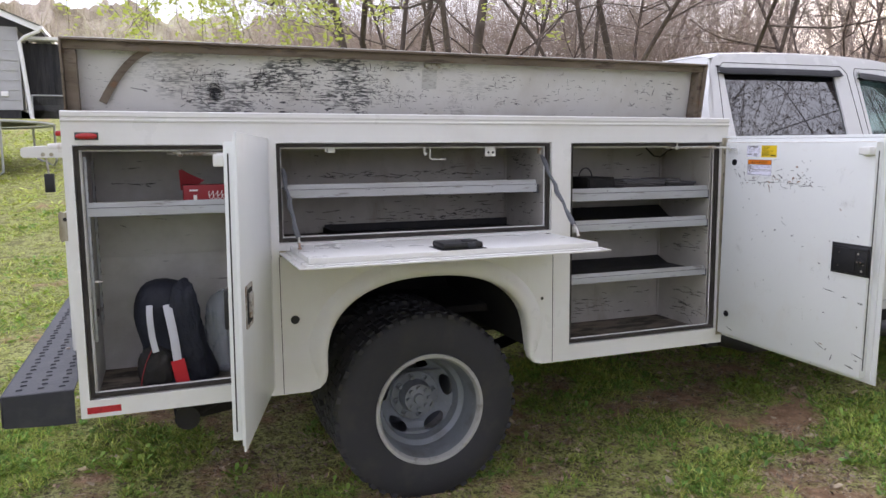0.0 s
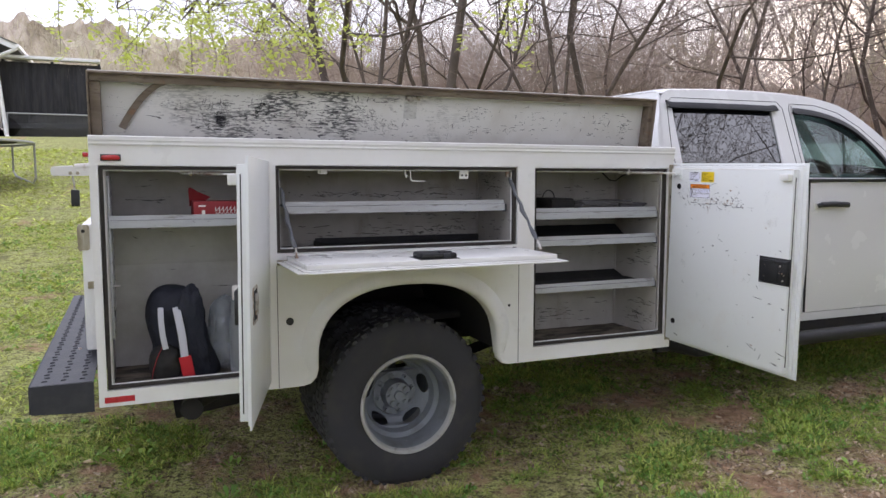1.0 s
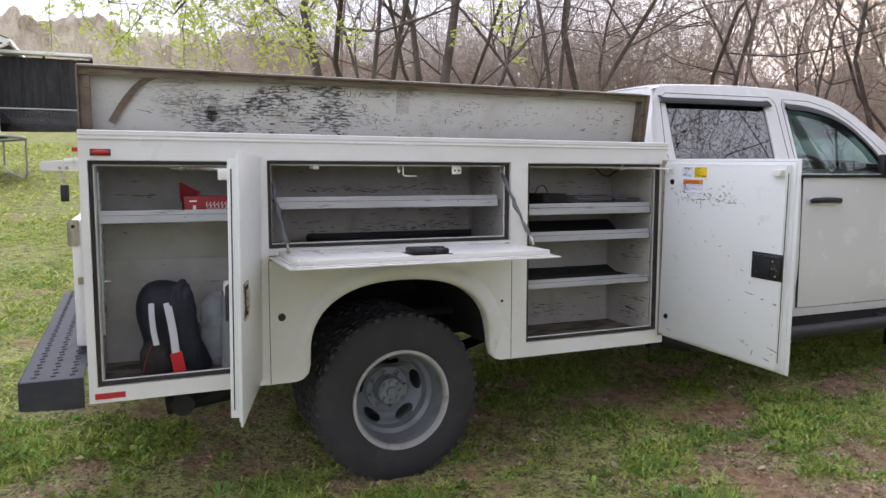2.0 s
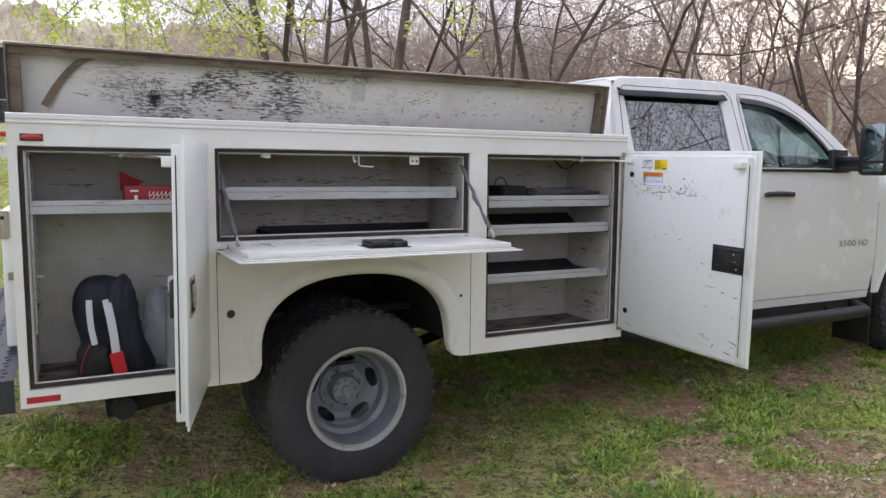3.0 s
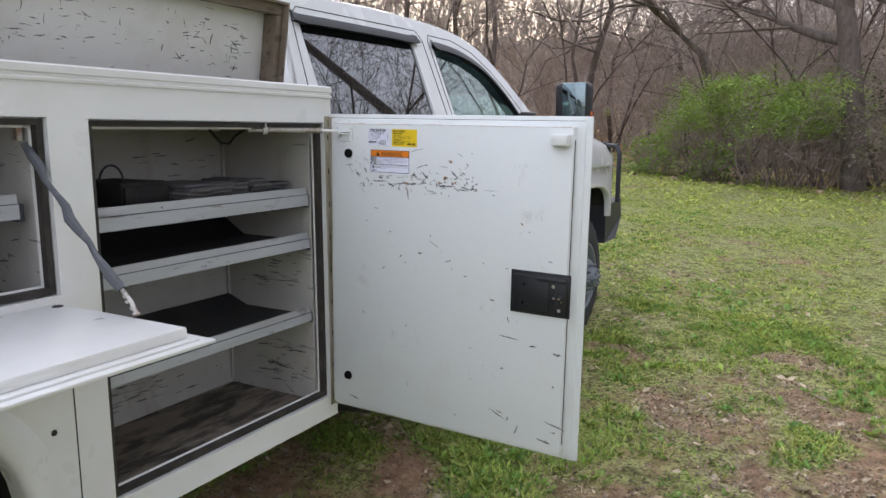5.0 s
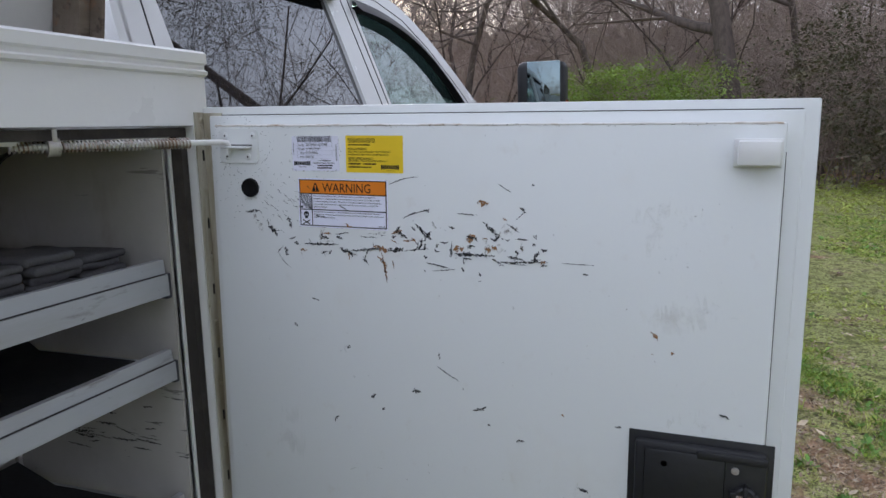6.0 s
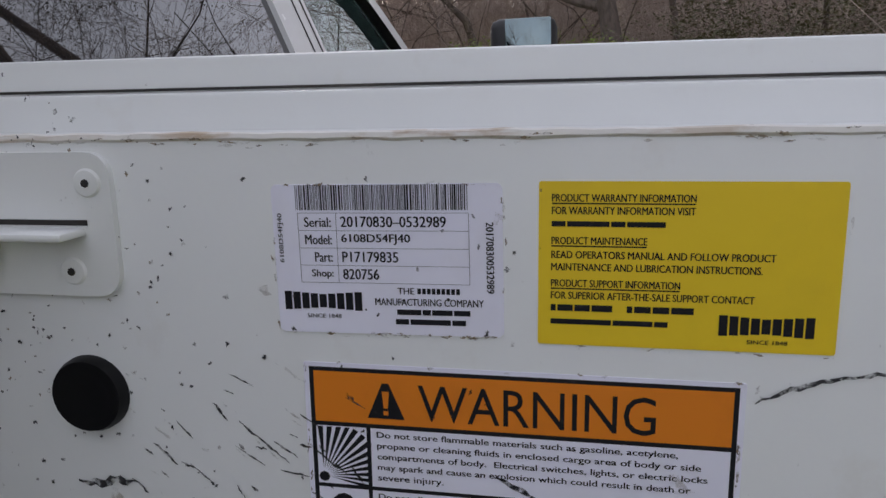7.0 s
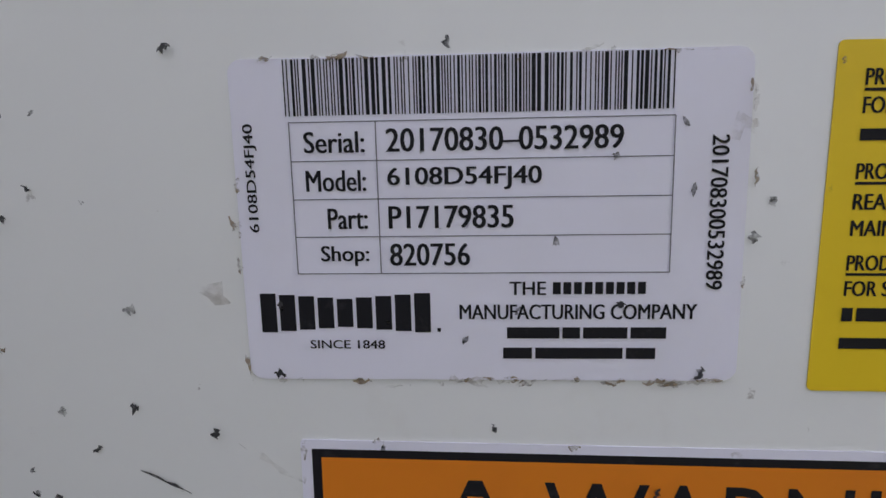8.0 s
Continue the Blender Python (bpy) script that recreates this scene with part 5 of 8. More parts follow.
rub = bmesh.new()
rg = random.Random(23)
for cx, cz, sx, sz, count, big in ((0.480, 1.700, 0.050, 0.040, 110, 1.1), (0.500, 1.752, 0.030, 0.010, 24, 1.2), (0.505, 1.690, 0.016, 0.022, 30, 1.5), (0.690, 1.735, 0.035, 0.024, 56, 1.3), (0.640, 1.700, 0.10, 0.045, 60, 0.6),
                                  (0.940, 1.705, 0.10, 0.035, 85, 1.1), (1.140, 1.705, 0.07, 0.035, 60, 1.1), (1.110, 1.790, 0.09, 0.010, 30, 1.1), (1.270, 1.672, 0.07, 0.022, 34, 0.9), (0.86, 1.775, 0.10, 0.02, 26, 0.9),
                                  (0.330, 1.745, 0.06, 0.012, 10, 1.0), (1.62, 1.675, 0.06, 0.03, 16, 0.7), (1.75, 1.74, 0.25, 0.05, 24, 0.6), (2.20, 1.74, 0.25, 0.06, 22, 0.7), (0.10, 1.70, 0.03, 0.05, 12, 0.6),
                                  (0.508, 1.688, 0.010, 0.012, 30, 1.6), (1.72, 1.765, 0.04, 0.025, 16, 1.1), (1.78, 1.665, 0.09, 0.012, 16, 1.1), (2.44, 1.715, 0.05, 0.035, 18, 1.3), (2.60, 1.700, 0.020, 0.045, 20, 1.5), (2.05, 1.70, 0.10, 0.04, 14, 1.0)):
    for k in range(int(count * 1.5)):
        a, z = rg.gauss(cx, sx), rg.gauss(cz, sz)
        if 0.06 < a < 2.66 and 1.612 < z < 1.815:
            stroke(rub, a, z, rg.uniform(0.004, 0.036) * big ** 0.5, rg.uniform(0.0007, 0.0038) * big, rg.choice((rg.gauss(1, 4), rg.gauss(1, 4), rg.gauss(1, 6), rg.gauss(-8, 25), rg.gauss(85, 12))), rg.uniform(-0.002, 0.002), 0, rg, 0.0006 + rg.random() * 0.0004, on_lid)
for a, z, ln, wd, an in ((0.240, 1.690, 0.060, 0.004, -8), (0.262, 1.684, 0.020, 0.006, -20), (0.33, 1.735, 0.08, 0.0016, 2), (0.36, 1.728, 0.10, 0.0014, 1), (0.78, 1.735, 0.09, 0.0018, 1), (1.00, 1.642, 0.10, 0.004, 2), (0.42, 1.652, 0.05, 0.005, 8)):
    stroke(rub, a, z, ln, wd, an, 0.0, 0, rg, 0.0008, on_lid)
tagged(part("rub_wear", rub, M_SCUFF, lid, "black rub marks", 0), kind="stuff")
lid.matrix_basis = lean
# the closed rest of the service body
part("top_deck", boxes(((0.011, 0.275, 1.545), (2.730, 0.42, 1.575), 0.004)), M_WHITE, truck)
part("bed_floor", boxes(((0.011, 0.43, 0.70), (2.730, 1.95, 0.735), 0.004)), M_UNDER, truck)
part("inner_bed_wall", boxes(((0.011, 0.4055, 1.0), (2.730, 0.428, 1.544), 0.003)), M_WHITE, truck)
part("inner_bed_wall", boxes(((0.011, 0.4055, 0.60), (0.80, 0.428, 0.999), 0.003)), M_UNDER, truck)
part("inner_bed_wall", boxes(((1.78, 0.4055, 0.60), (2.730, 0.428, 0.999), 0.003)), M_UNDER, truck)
part("far_body_box", boxes(((0.0, 1.951, Z0 + 0.42), (2.743, 2.38, Z1), 0.006), ((1.80, 1.951, Z0), (2.743, 2.38, Z0 + 0.419), 0.006), ((0.0, 1.951, Z0), (0.78, 2.38, Z0 + 0.419), 0.006)), M_WHITE, truck)
part("head_board", boxes(((2.70, 0.43, 0.736), (2.730, 1.95, 1.58), 0.003)), M_WHITE, truck)

# ---- rear bumper, tailgate and arm ----
bm = bmesh.new()
sheet(bm, [(-0.232, 0.0), (-0.016, 0.0), (-0.016, 2.38), (-0.232, 2.38)], [], lambda u, v, d: Vector((u, v, 0.648 + d)), 0.006)
sheet(bm, [(-0.232, 0.545), (-0.070, 0.535), (-0.016, 0.535), (-0.016, 0.653), (-0.232, 0.653)], [], lambda u, v, d: Vector((u, -0.006 + d, v)), 0.005)
box(bm, (-0.238, -0.006, 0.548), (-0.2325, 2.386, 0.654), 0.002)
bumper = part("rear_bumper", bm, M_STEEL, truck, "black painted step bumper with raised treads")
bm = bmesh.new()
for k in range(44):
    y = 0.05 + k * 0.053
    for j in range(3):
        x = -0.200 + 0.066 * j + (0.006 if k % 2 else 0)
        loft(bm, [[(x, y - 0.003, 0.6542), (x + 0.020, y + 0.001, 0.6542)], [(x + 0.002, y, 0.6585), (x + 0.018, y + 0.004, 0.6585)], [(x, y + 0.004, 0.6542), (x + 0.020, y + 0.008, 0.6542)]])
tagged(part("raised_tread", bm, M_STEEL, bumper, smooth=60), kind="stuff")
for x, y in ((-0.10, 0.62), (-0.055, 0.62), (-0.10, 1.50), (-0.055, 1.50)):
    bm = bmesh.new()
    lathe(bm, [(0.0, 0.006), (0.008, 0.005), (0.010, 0.0)], (x, y, 0.6542), 10, axis="z")
    part("bolt", bm, M_ZINC, bumper)
part("tailgate", boxes(((-0.062, 0.45, 0.68), (-0.012, 1.93, 1.235), 0.008)), M_WHITE, truck)
bm = boxes(((-0.075, 0.44, 1.118), (-0.0625, 0.448, 1.236), 0.003))
sheet(bm, rounded(-0.078, 1.122, -0.030, 1.232, 0.012), [], lambda u, v, d: Vector((u, 0.436 + d, v)), 0.006)
lathe(bm, [(0.0, -0.002), (0.007, -0.002), (0.008, 0.0)], (-0.055, 0.436, 1.205), 12, slot=1)
part("tailgate_hinge", bm, [M_HINGE, M_UNDER], truck, "rusty white tailgate hinge plate")
part("rear_latch", boxes(((-0.045, 0.425, 0.955), (-0.012, 0.445, 0.985), 0.003)), M_HINGE, truck)
bm = boxes(((-0.002, 0.06, 1.512), (-0.024, 0.10, 1.530), 0.004))
part("rear_marker_lamp", bm, M_RED, truck, "red rear marker lamp")
bm = bmesh.new()
tube(bm, [(-0.055, 0.12, 1.474), (0.0, 0.12, 1.478)], 0.014, 12)
sheet(bm, rounded(-0.138, 1.440, -0.002, 1.476, 0.012), [], lambda u, v, d: Vector((u, 0.108 + d, v)), 0.006)
sheet(bm, rounded(-0.138, 1.440, -0.002, 1.476, 0.012), [], lambda u, v, d: Vector((u, 0.128 + d, v)), 0.006)
tube(bm, [(-0.125, 0.121, 1.470), (-0.06, 0.121, 1.474)], 0.007, 8)
for x in (-0.07, -0.045):
    lathe(bm, [(0.0, -0.004), (0.006, -0.004), (0.007, 0.0)], (x, 0.108, 1.451), 10, slot=1)
arm = part("latch_arm", bm, [M_RODW, M_HINGE], truck, "white steel arm behind the body")
bm = bmesh.new()
tube(bm, [(-0.064, 0.118, 1.446), (-0.060, 0.118, 1.41), (-0.058, 0.118, 1.385)], 0.004, 6)
part("hanging_link", bm, M_ZINC, arm)
part("hanging_block", boxes(((-0.072, 0.105, 1.322), (-0.042, 0.131, 1.386), 0.003)), M_BLACK, arm, "dark hanging block")

# ---- wheels ----
def wheel(x, y, z, r, dish, hub_out, rim_r=0.225):
    """A wheel about the y axis whose outer tyre face lies at y; dish: how deep the disc sits (negative: bulges out)."""
    w = 0.235
    root = new("wheel")
    root.parent = truck
    tagged(root, "worn tyre on a grey steel wheel")
    bm = bmesh.new()
    ri = rim_r
    prof = [(ri, 0.012), (ri + 0.012, 0.004), (ri + 0.05, -0.006 + 0.003), (r * 0.80, 0.0), (r - 0.045, 0.010), (r - 0.018, 0.022), (r - 0.004, 0.040), (r, 0.06), (r, w - 0.06), (r - 0.004, w - 0.04), (r - 0.045, w - 0.01), (ri + 0.05, w), (ri, w - 0.01), (ri - 0.01, w / 2), (ri, 0.012)]
    lathe(bm, prof, (0, 0, 0), 64)
    tyre = part("tyre", bm, M_TYRE, root, "black all-terrain tyre")
    bm = bmesh.new()
    nb = 46
    for k in range(nb):
        a = math.tau * k / nb
        m = Matrix.Rotation(a, 4, "Y")
        d = 0.006 * (k % 2)
        box(bm, (-0.015, 0.024 + d, r - 0.020), (0.013, 0.058 + d, r + 0.004), 0.003, m=m, seg=1)
        box(bm, (-0.014, w - 0.050 - d, r - 0.02), (0.016, w - 0.014, r + 0.006), 0.003, m=m, seg=1)
        m2 = Matrix.Rotation(a + 0.07, 4, "Y")
        box(bm, (-0.016, 0.068 - d, r - 0.01), (0.018, 0.110, r + 0.006), 0.002, m=m2, seg=1)
        box(bm, (-0.016, 0.126, r - 0.01), (0.018, 0.168 + d, r + 0.006), 0.002, m=m2, seg=1)
    tagged(part("tread", bm, M_TYRE, root), kind="stuff")
    bm = bmesh.new()
    lathe(bm, [(ri + 0.002, 0.012), (ri + 0.010, 0.002), (ri + 0.008, -0.004), (ri - 0.004, -0.004), (ri - 0.010, 0.004), (ri - 0.014, 0.016)], (0, 0, 0), 64)
    part("rim_lip", bm, M_RIMLIP if dish > 0 else M_RIM, root, "worn rim edge")
    bm = bmesh.new()
    disc = dish
    if dish > 0:
        lathe(bm, [(ri - 0.012, 0.014), (ri - 0.022, 0.040), (ri - 0.030, disc * 0.55), (ri - 0.050, disc * 0.62), (ri - 0.060, disc * 0.80)], (0, 0, 0), 64)
        rr0, rr1, y0, y1 = ri - 0.060, 0.115, disc * 0.80, disc
    else:
        lathe(bm, [(ri - 0.012, 0.014), (ri - 0.020, 0.05), (ri - 0.026, 0.060), (ri - 0.034, 0.052)], (0, 0, 0), 64)
        rr0, rr1, y0, y1 = ri - 0.034, 0.118, 0.052, dish + 0.02
    slots = 5

    def disc_at(rad, a):
        s = (rr0 - rad) / (rr0 - rr1)
        return Vector((rad * math.cos(a), y0 + (y1 - y0) * s, rad * math.sin(a)))

    # disc with round hand holes
    n = 64
    loopo = [(math.cos(k * math.tau / n) * rr0, math.sin(k * math.tau / n) * rr0) for k in range(n)]
    loopi = [(math.cos(k * math.tau / n) * rr1, math.sin(k * math.tau / n) * rr1) for k in range(n)]
    holes = []
    for q in range(slots):
        a0 = math.tau * q / slots + 0.28
        rm, ru, ra = (rr0 + rr1) / 2 + 0.004, (rr0 - rr1) * 0.46, 0.052 if dish > 0 else 0.036
        hl = []
        for k in range(16):
            u, v = ru * math.cos(k * math.tau / 16), ra * math.sin(k * math.tau / 16)
            rad, aa = rm + u, a0 + v / rm
            hl.append((rad * math.cos(aa), rad * math.sin(aa)))
        holes.append(hl)
    sheet(bm, loopo, [loopi, *holes], lambda u, v, d: disc_at(math.hypot(u, v), math.atan2(v, u)) + Vector((0, d, 0)), 0.008)
    if dish > 0:
        lathe(bm, [(rr1, y1), (0.110, y1 + 0.004), (0.105, y1 - 0.004), (0.062, y1 - 0.004), (0.062, y1 + 0.02)], (0, 0, 0), 48)
    else:
        lathe(bm, [(rr1, y1), (0.112, y1 - 0.012), (0.075, y1 - 0.016), (0.0, y1 - 0.016)], (0, 0, 0), 48)
    part("rim", bm, M_RIM, root, "dusty grey steel wheel disc")
    yb = y1 - 0.004 if dish > 0 else y1 - 0.016
    for k in range(8):
        a = math.tau * k / 8 + 0.2
        bm = bmesh.new()
        lathe(bm, [(0.0, yb - 0.030), (0.008, yb - 0.029), (0.009, yb - 0.012), (0.014, yb - 0.010), (0.015, yb + 0.002)], (0.086 * math.cos(a), 0, 0.086 * math.sin(a)), 8)
        part("lug_nut", bm, M_RIM, root)
    bm = bmesh.new()
    lathe(bm, [(0.074, yb + 0.02), (0.072, yb - hub_out * 0.3), (0.064, yb - hub_out * 0.75), (0.062, yb - hub_out), (0.024, yb - hub_out - 0.004), (0.021, yb - hub_out - 0.014), (0.0, yb - hub_out - 0.014)], (0, 0, 0), 32)
    for k in range(8):
        a = math.tau * k / 8
        t = bmesh.new()
        lathe(t, [(0.0, yb - hub_out - 0.012), (0.010, yb - hub_out - 0.012), (0.011, yb - hub_out)], (0, 0, 0), 6)
        merge(bm, t, Matrix.Translation((0.046 * math.cos(a), 0, 0.046 * math.sin(a))))
    part("hub", bm, M_RIM, root, "grey hub with bolts")
    root.matrix_basis = Matrix.Translation((x, y, z))
    return root


rear_wheel = wheel(1.290, 0.035, 0.395, 0.395, 0.215, 0.055)
copy_thing(rear_wheel, Matrix.Translation((1.290, 0.345, 0.395)))
copy_thing(rear_wheel, Matrix.Translation((1.290, 2 * CY - 0.035, 0.395)) @ Matrix.Rotation(math.pi, 4, "Z"))
front_wheel = wheel(5.640, 0.150, 0.490, 0.405, -0.04, 0.05)
copy_thing(front_wheel, Matrix.Translation((5.640, 2 * CY - 0.150, 0.490)) @ Matrix.Rotation(math.pi, 4, "Z"))

# ---- chassis ----
for y in (0.78, 1.60):
    part("frame_rail", boxes(((-0.05, y - 0.04, 0.52), (6.1, y + 0.04, 0.68), 0.01)), M_UNDER, truck)
bm = bmesh.new()
tube(bm, [(1.29, 0.5, 0.395), (1.29, 1.88, 0.395)], 0.055, 12)
merge(bm, blob((1.29, CY, 0.40), (0.34, 0.34, 0.32), 3, 2.2, sub=3))
part("rear_axle", bm, M_UNDER, truck)
bm = bmesh.new()
tube(bm, [(5.64, 0.4, 0.49), (5.64, 1.98, 0.49)], 0.05, 12)
part("front_axle", bm, M_UNDER, truck)
bm = bmesh.new()
tube(bm, [(0.30, 0.62, 0.33), (0.60, 0.64, 0.36), (1.0, 0.66, 0.62), (2.6, 0.66, 0.60)], [0.052, 0.050, 0.045, 0.045], 16, caps=False)
part("exhaust_pipe", bm, M_UNDER, truck, "dark exhaust pipe")
part("fuel_tank", boxes(((2.95, 0.90, 0.42), (4.0, 1.52, 0.66), 0.04)), M_UNDER, truck)
part("gearbox", boxes(((4.3, 1.0, 0.42), (5.2, 1.4, 0.70), 0.06)), M_UNDER, truck)
for y in (0.70, 1.68):
    bm = bmesh.new()
    for k in range(4):
        loft(bm, [[(x, y + w, 0.36 + 0.012 * k + 0.10 * ((x - 1.29) / 0.7) ** 2) for x in [0.55 + 0.1 * i for i in range(16)]] for w in (-0.035, 0.035)])
    part("leaf_spring", bm, M_UNDER, truck)

# ---- cab ----
BELT = 1.425


def side_y(z):
    """The cab's near side: slightly barrelled doors, glass leaning in above the belt."""
    if z > BELT:
        return 0.140 + (z - BELT) * 0.44
    return 0.130 + 0.010 * max(0.0, (z - 1.15) / 0.275) ** 2 + 0.035 * max(0.0, (0.95 - z) / 0.35) ** 2


def cab_side(u, v, d):
    return Vector((u, side_y(v) + d, v))


def skin(name, x0, x1, z0, z1, material, slant=(0, 0), label="", nz=14):
    rows = []
    for k in range(nz + 1):
        z = z0 + (z1 - z0) * k / nz
        s = k / nz
        rows.append([(x0 + slant[0] * s + (x1 + slant[1] * s - x0 - slant[0] * s) * i / 8, side_y(z) + 0.02, z) for i in range(9)])
    bm = bmesh.new()
    slab(bm, rows, 0.02)
    return part(name, bm, material, truck, label, 40)


skin("rear_door", 2.960, 3.862, 0.625, BELT, M_CAB, (-0.06, 0.0), "white rear cab door")
front_door = skin("front_door", 3.868, 5.045, 0.625, BELT, M_CAB, (0.0, 0.0), "white front cab door")
skin("cab_corner", 2.800, 2.953, 0.625, BELT, M_CAB, (0.0, -0.06))
skin("rocker_panel", 2.800, 5.045, 0.570, 0.620, M_CAB, nz=3)
bm = boxes(((3.90, 0.1275, 1.255), (4.20, 0.131, 1.292), 0.0015))
part("handle_recess", bm, M_CAB, truck)
bm = bmesh.new()
tube(bm, [(3.925, 0.118, 1.270), (3.94, 0.106, 1.277), (4.05, 0.102, 1.280), (4.16, 0.106, 1.276), (4.18, 0.120, 1.268)], [0.012, 0.016, 0.017, 0.016, 0.012], 10)
part("door_handle", bm, M_BLACK, truck, "black door handle")
for body, x, wd in (("3500", 4.655, 0.175), ("HD", 4.860, 0.095)):
    bm = bmesh.new()
    text_mesh(bm, body, wd, 0.040, Matrix.Translation((x, 0.1280, 0.930)) @ Matrix.Rotation(radians(90), 4, "X"), 0)
    tagged(part("model_badge", bm, M_INKGREY, truck, "grey model badge", 0), kind="stuff")
part("belt_moulding", boxes(((2.93, 0.126, BELT - 0.012), (4.72, 0.150, BELT + 0.008), 0.003)), M_BLACK, truck)

# upper side with two window openings
UP = lambda *p: list(p)  # noqa: E731


def smooth_loop(pts, keep, n=4):
    """Rounds a closed loop by splines; the points in keep stay corners."""
    out = []
    m = len(pts)
    for i in range(m):
        p0, p1, p2, p3 = pts[i - 1], pts[i], pts[(i + 1) % m], pts[(i + 2) % m]
        if i in keep:
            p0 = p1
        if (i + 1) % m in keep:
            p3 = p2
        for k in range(n):
            t = k / n
            out.append(tuple(0.5 * (2 * p1[q] + (p2[q] - p0[q]) * t + (2 * p0[q] - 5 * p1[q] + 4 * p2[q] - p3[q]) * t * t + (3 * p1[q] - p0[q] - 3 * p2[q] + p3[q]) * t ** 3) for q in (0, 1)))
    return out


outer = UP((2.800, BELT), (4.840, BELT), (4.800, 1.545), (4.62, 1.715), (4.46, 1.835), (4.30, 1.905), (4.05, 1.945), (3.60, 1.958), (3.10, 1.943), (2.95, 1.918), (2.885, 1.80), (2.835, 1.67))
hole_rc = UP((2.945, 1.437), (3.690, 1.437), (3.738, 1.845), (3.722, 1.868), (3.00, 1.862), (2.985, 1.845))
hole_fc = UP((3.868, 1.437), (4.665, 1.437), (4.640, 1.470), (4.545, 1.615), (4.42, 1.735), (4.29, 1.805), (4.12, 1.848), (3.925, 1.862), (3.912, 1.845))
roof_line = [(2.885, 1.80), (2.95, 1.918), (3.10, 1.943), (3.60, 1.958), (4.05, 1.945), (4.30, 1.905), (4.46, 1.835)]
outer = smooth_loop(outer, {0, 1, 2})
hole_r, hole_f = smooth_loop(hole_rc, {0, 1}), smooth_loop(hole_fc, {0, 1})
bm = bmesh.new()
sheet(bm, outer, [hole_r, hole_f], cab_side, 0.022)
part("cab_upper_side", bm, M_CAB, truck, "white window frame and pillars", 25)
bm = bmesh.new()
sheet(bm, hole_r, [], lambda u, v, d: cab_side(u, v, 0.010 + d), 0.004)
pane = part("rear_side_window", bm, M_TINT, truck, "dark tinted rear side window", 0)
bm = bmesh.new()
sheet(bm, hole_f, [], lambda u, v, d: cab_side(u, v, 0.010 + d), 0.004)
pane = part("front_side_window", bm, M_GLASS, truck, "greenish front side window", 0)
pane.visible_shadow = False


def frame_strip(loop, k0, k1, w, d0, name, material, lab=""):
    """A strip that follows part of a window's edge."""
    pts = [loop[k % len(loop)] for k in range(k0, k1 + 1)]
    cx, cz = sum(p[0] for p in loop) / len(loop), sum(p[1] for p in loop) / len(loop)
    rows = []
    for i, (x, z) in enumerate(pts):
        (xa, za), (xb, zb) = pts[max(i - 1, 0)], pts[min(i + 1, len(pts) - 1)]
        nx, nz = -(zb - za), xb - xa
        ln = math.hypot(nx, nz)
        nx, nz = nx / ln, nz / ln
        if nx * (cx - x) + nz * (cz - z) < 0:
            nx, nz = -nx, -nz
        rows.append([cab_side(x - nx * 0.006, z - nz * 0.006, -0.002), cab_side(x - nx * 0.002, z - nz * 0.002, d0), cab_side(x + nx * w, z + nz * w, d0 - 0.012), cab_side(x + nx * (w + 0.002), z + nz * (w + 0.002), 0.006)])
    bm = bmesh.new()
    loft(bm, rows)
    part(name, bm, material, truck, lab, 50)


frame_strip(hole_r, 11, 17, 0.030, -0.012, "rain_guard", M_GUARD, "dark smoked rain guard")
frame_strip(hole_f, 8, 29, 0.034, -0.012, "rain_guard", M_GUARD, "dark smoked rain guard")
bm = bmesh.new()
for x, t in ((3.862, 0.006),):
    box(bm, (x, 0.128, 0.63), (x + t, 0.140, BELT), 0)
part("door_gap", bm, M_UNDER, truck)
# door shut lines on the pillars
def shut_line(pts):
    bm_ = bmesh.new()
    tube(bm_, [cab_side(x, z, 0.0002) for x, z in pts], 0.0022, 6)
    part("shut_line", bm_, M_DSEAL, truck)


shut_line([(3.845, 1.44), (3.885, 1.86), (3.905, 1.892), (4.12, 1.890), (4.30, 1.848), (4.45, 1.762), (4.58, 1.65), (4.73, 1.49)])
shut_line([(3.800, 1.44), (3.835, 1.86), (3.80, 1.90), (3.0, 1.893), (2.955, 1.86), (2.905, 1.60), (2.90, 1.44)])

# roof, mirrored about the middle line
top_pts = smooth_loop(roof_line, {0}, 5)[:-10]
prof = [p for p in top_pts if 2.945 <= p[0] <= 4.305]
prof.insert(0, (2.912, prof[0][1] - 0.004))
rows = []
for x, z in prof:
    y = side_y(z)
    rise = 0.018
    half = [(x, y, z), (x, y + 0.03, z + rise * 0.55), (x, y + 0.12, z + rise * 0.9), (x, y + 0.35, z + rise * 1.1), (x, CY, z + rise * 1.2)]
    rows.append(half + [(p[0], 2 * CY - p[1], p[2]) for p in half[-2::-1]])
bm = bmesh.new()
loft(bm, rows)
part("cab_roof", bm, M_CAB, truck, "white cab roof", 50)
bm = bmesh.new()
wr = []
for x, z in ((4.30, 1.905), (4.46, 1.835), (4.62, 1.715), (4.80, 1.545), (4.86, 1.46)):
    y = side_y(z)
    fwd = 0.18
    wr.append([(x, y + 0.022, z), (x + fwd * 0.6, y + 0.25, z + 0.01), (x + fwd, CY, z + 0.015), (x + fwd * 0.6, 2 * CY - y - 0.25, z + 0.01), (x, 2 * CY - y - 0.022, z)])
loft(bm, wr)
pane = part("windscreen", bm, M_GLASS, truck, "clear windscreen", 60)
pane.visible_shadow = False
far_side = bmesh.new()
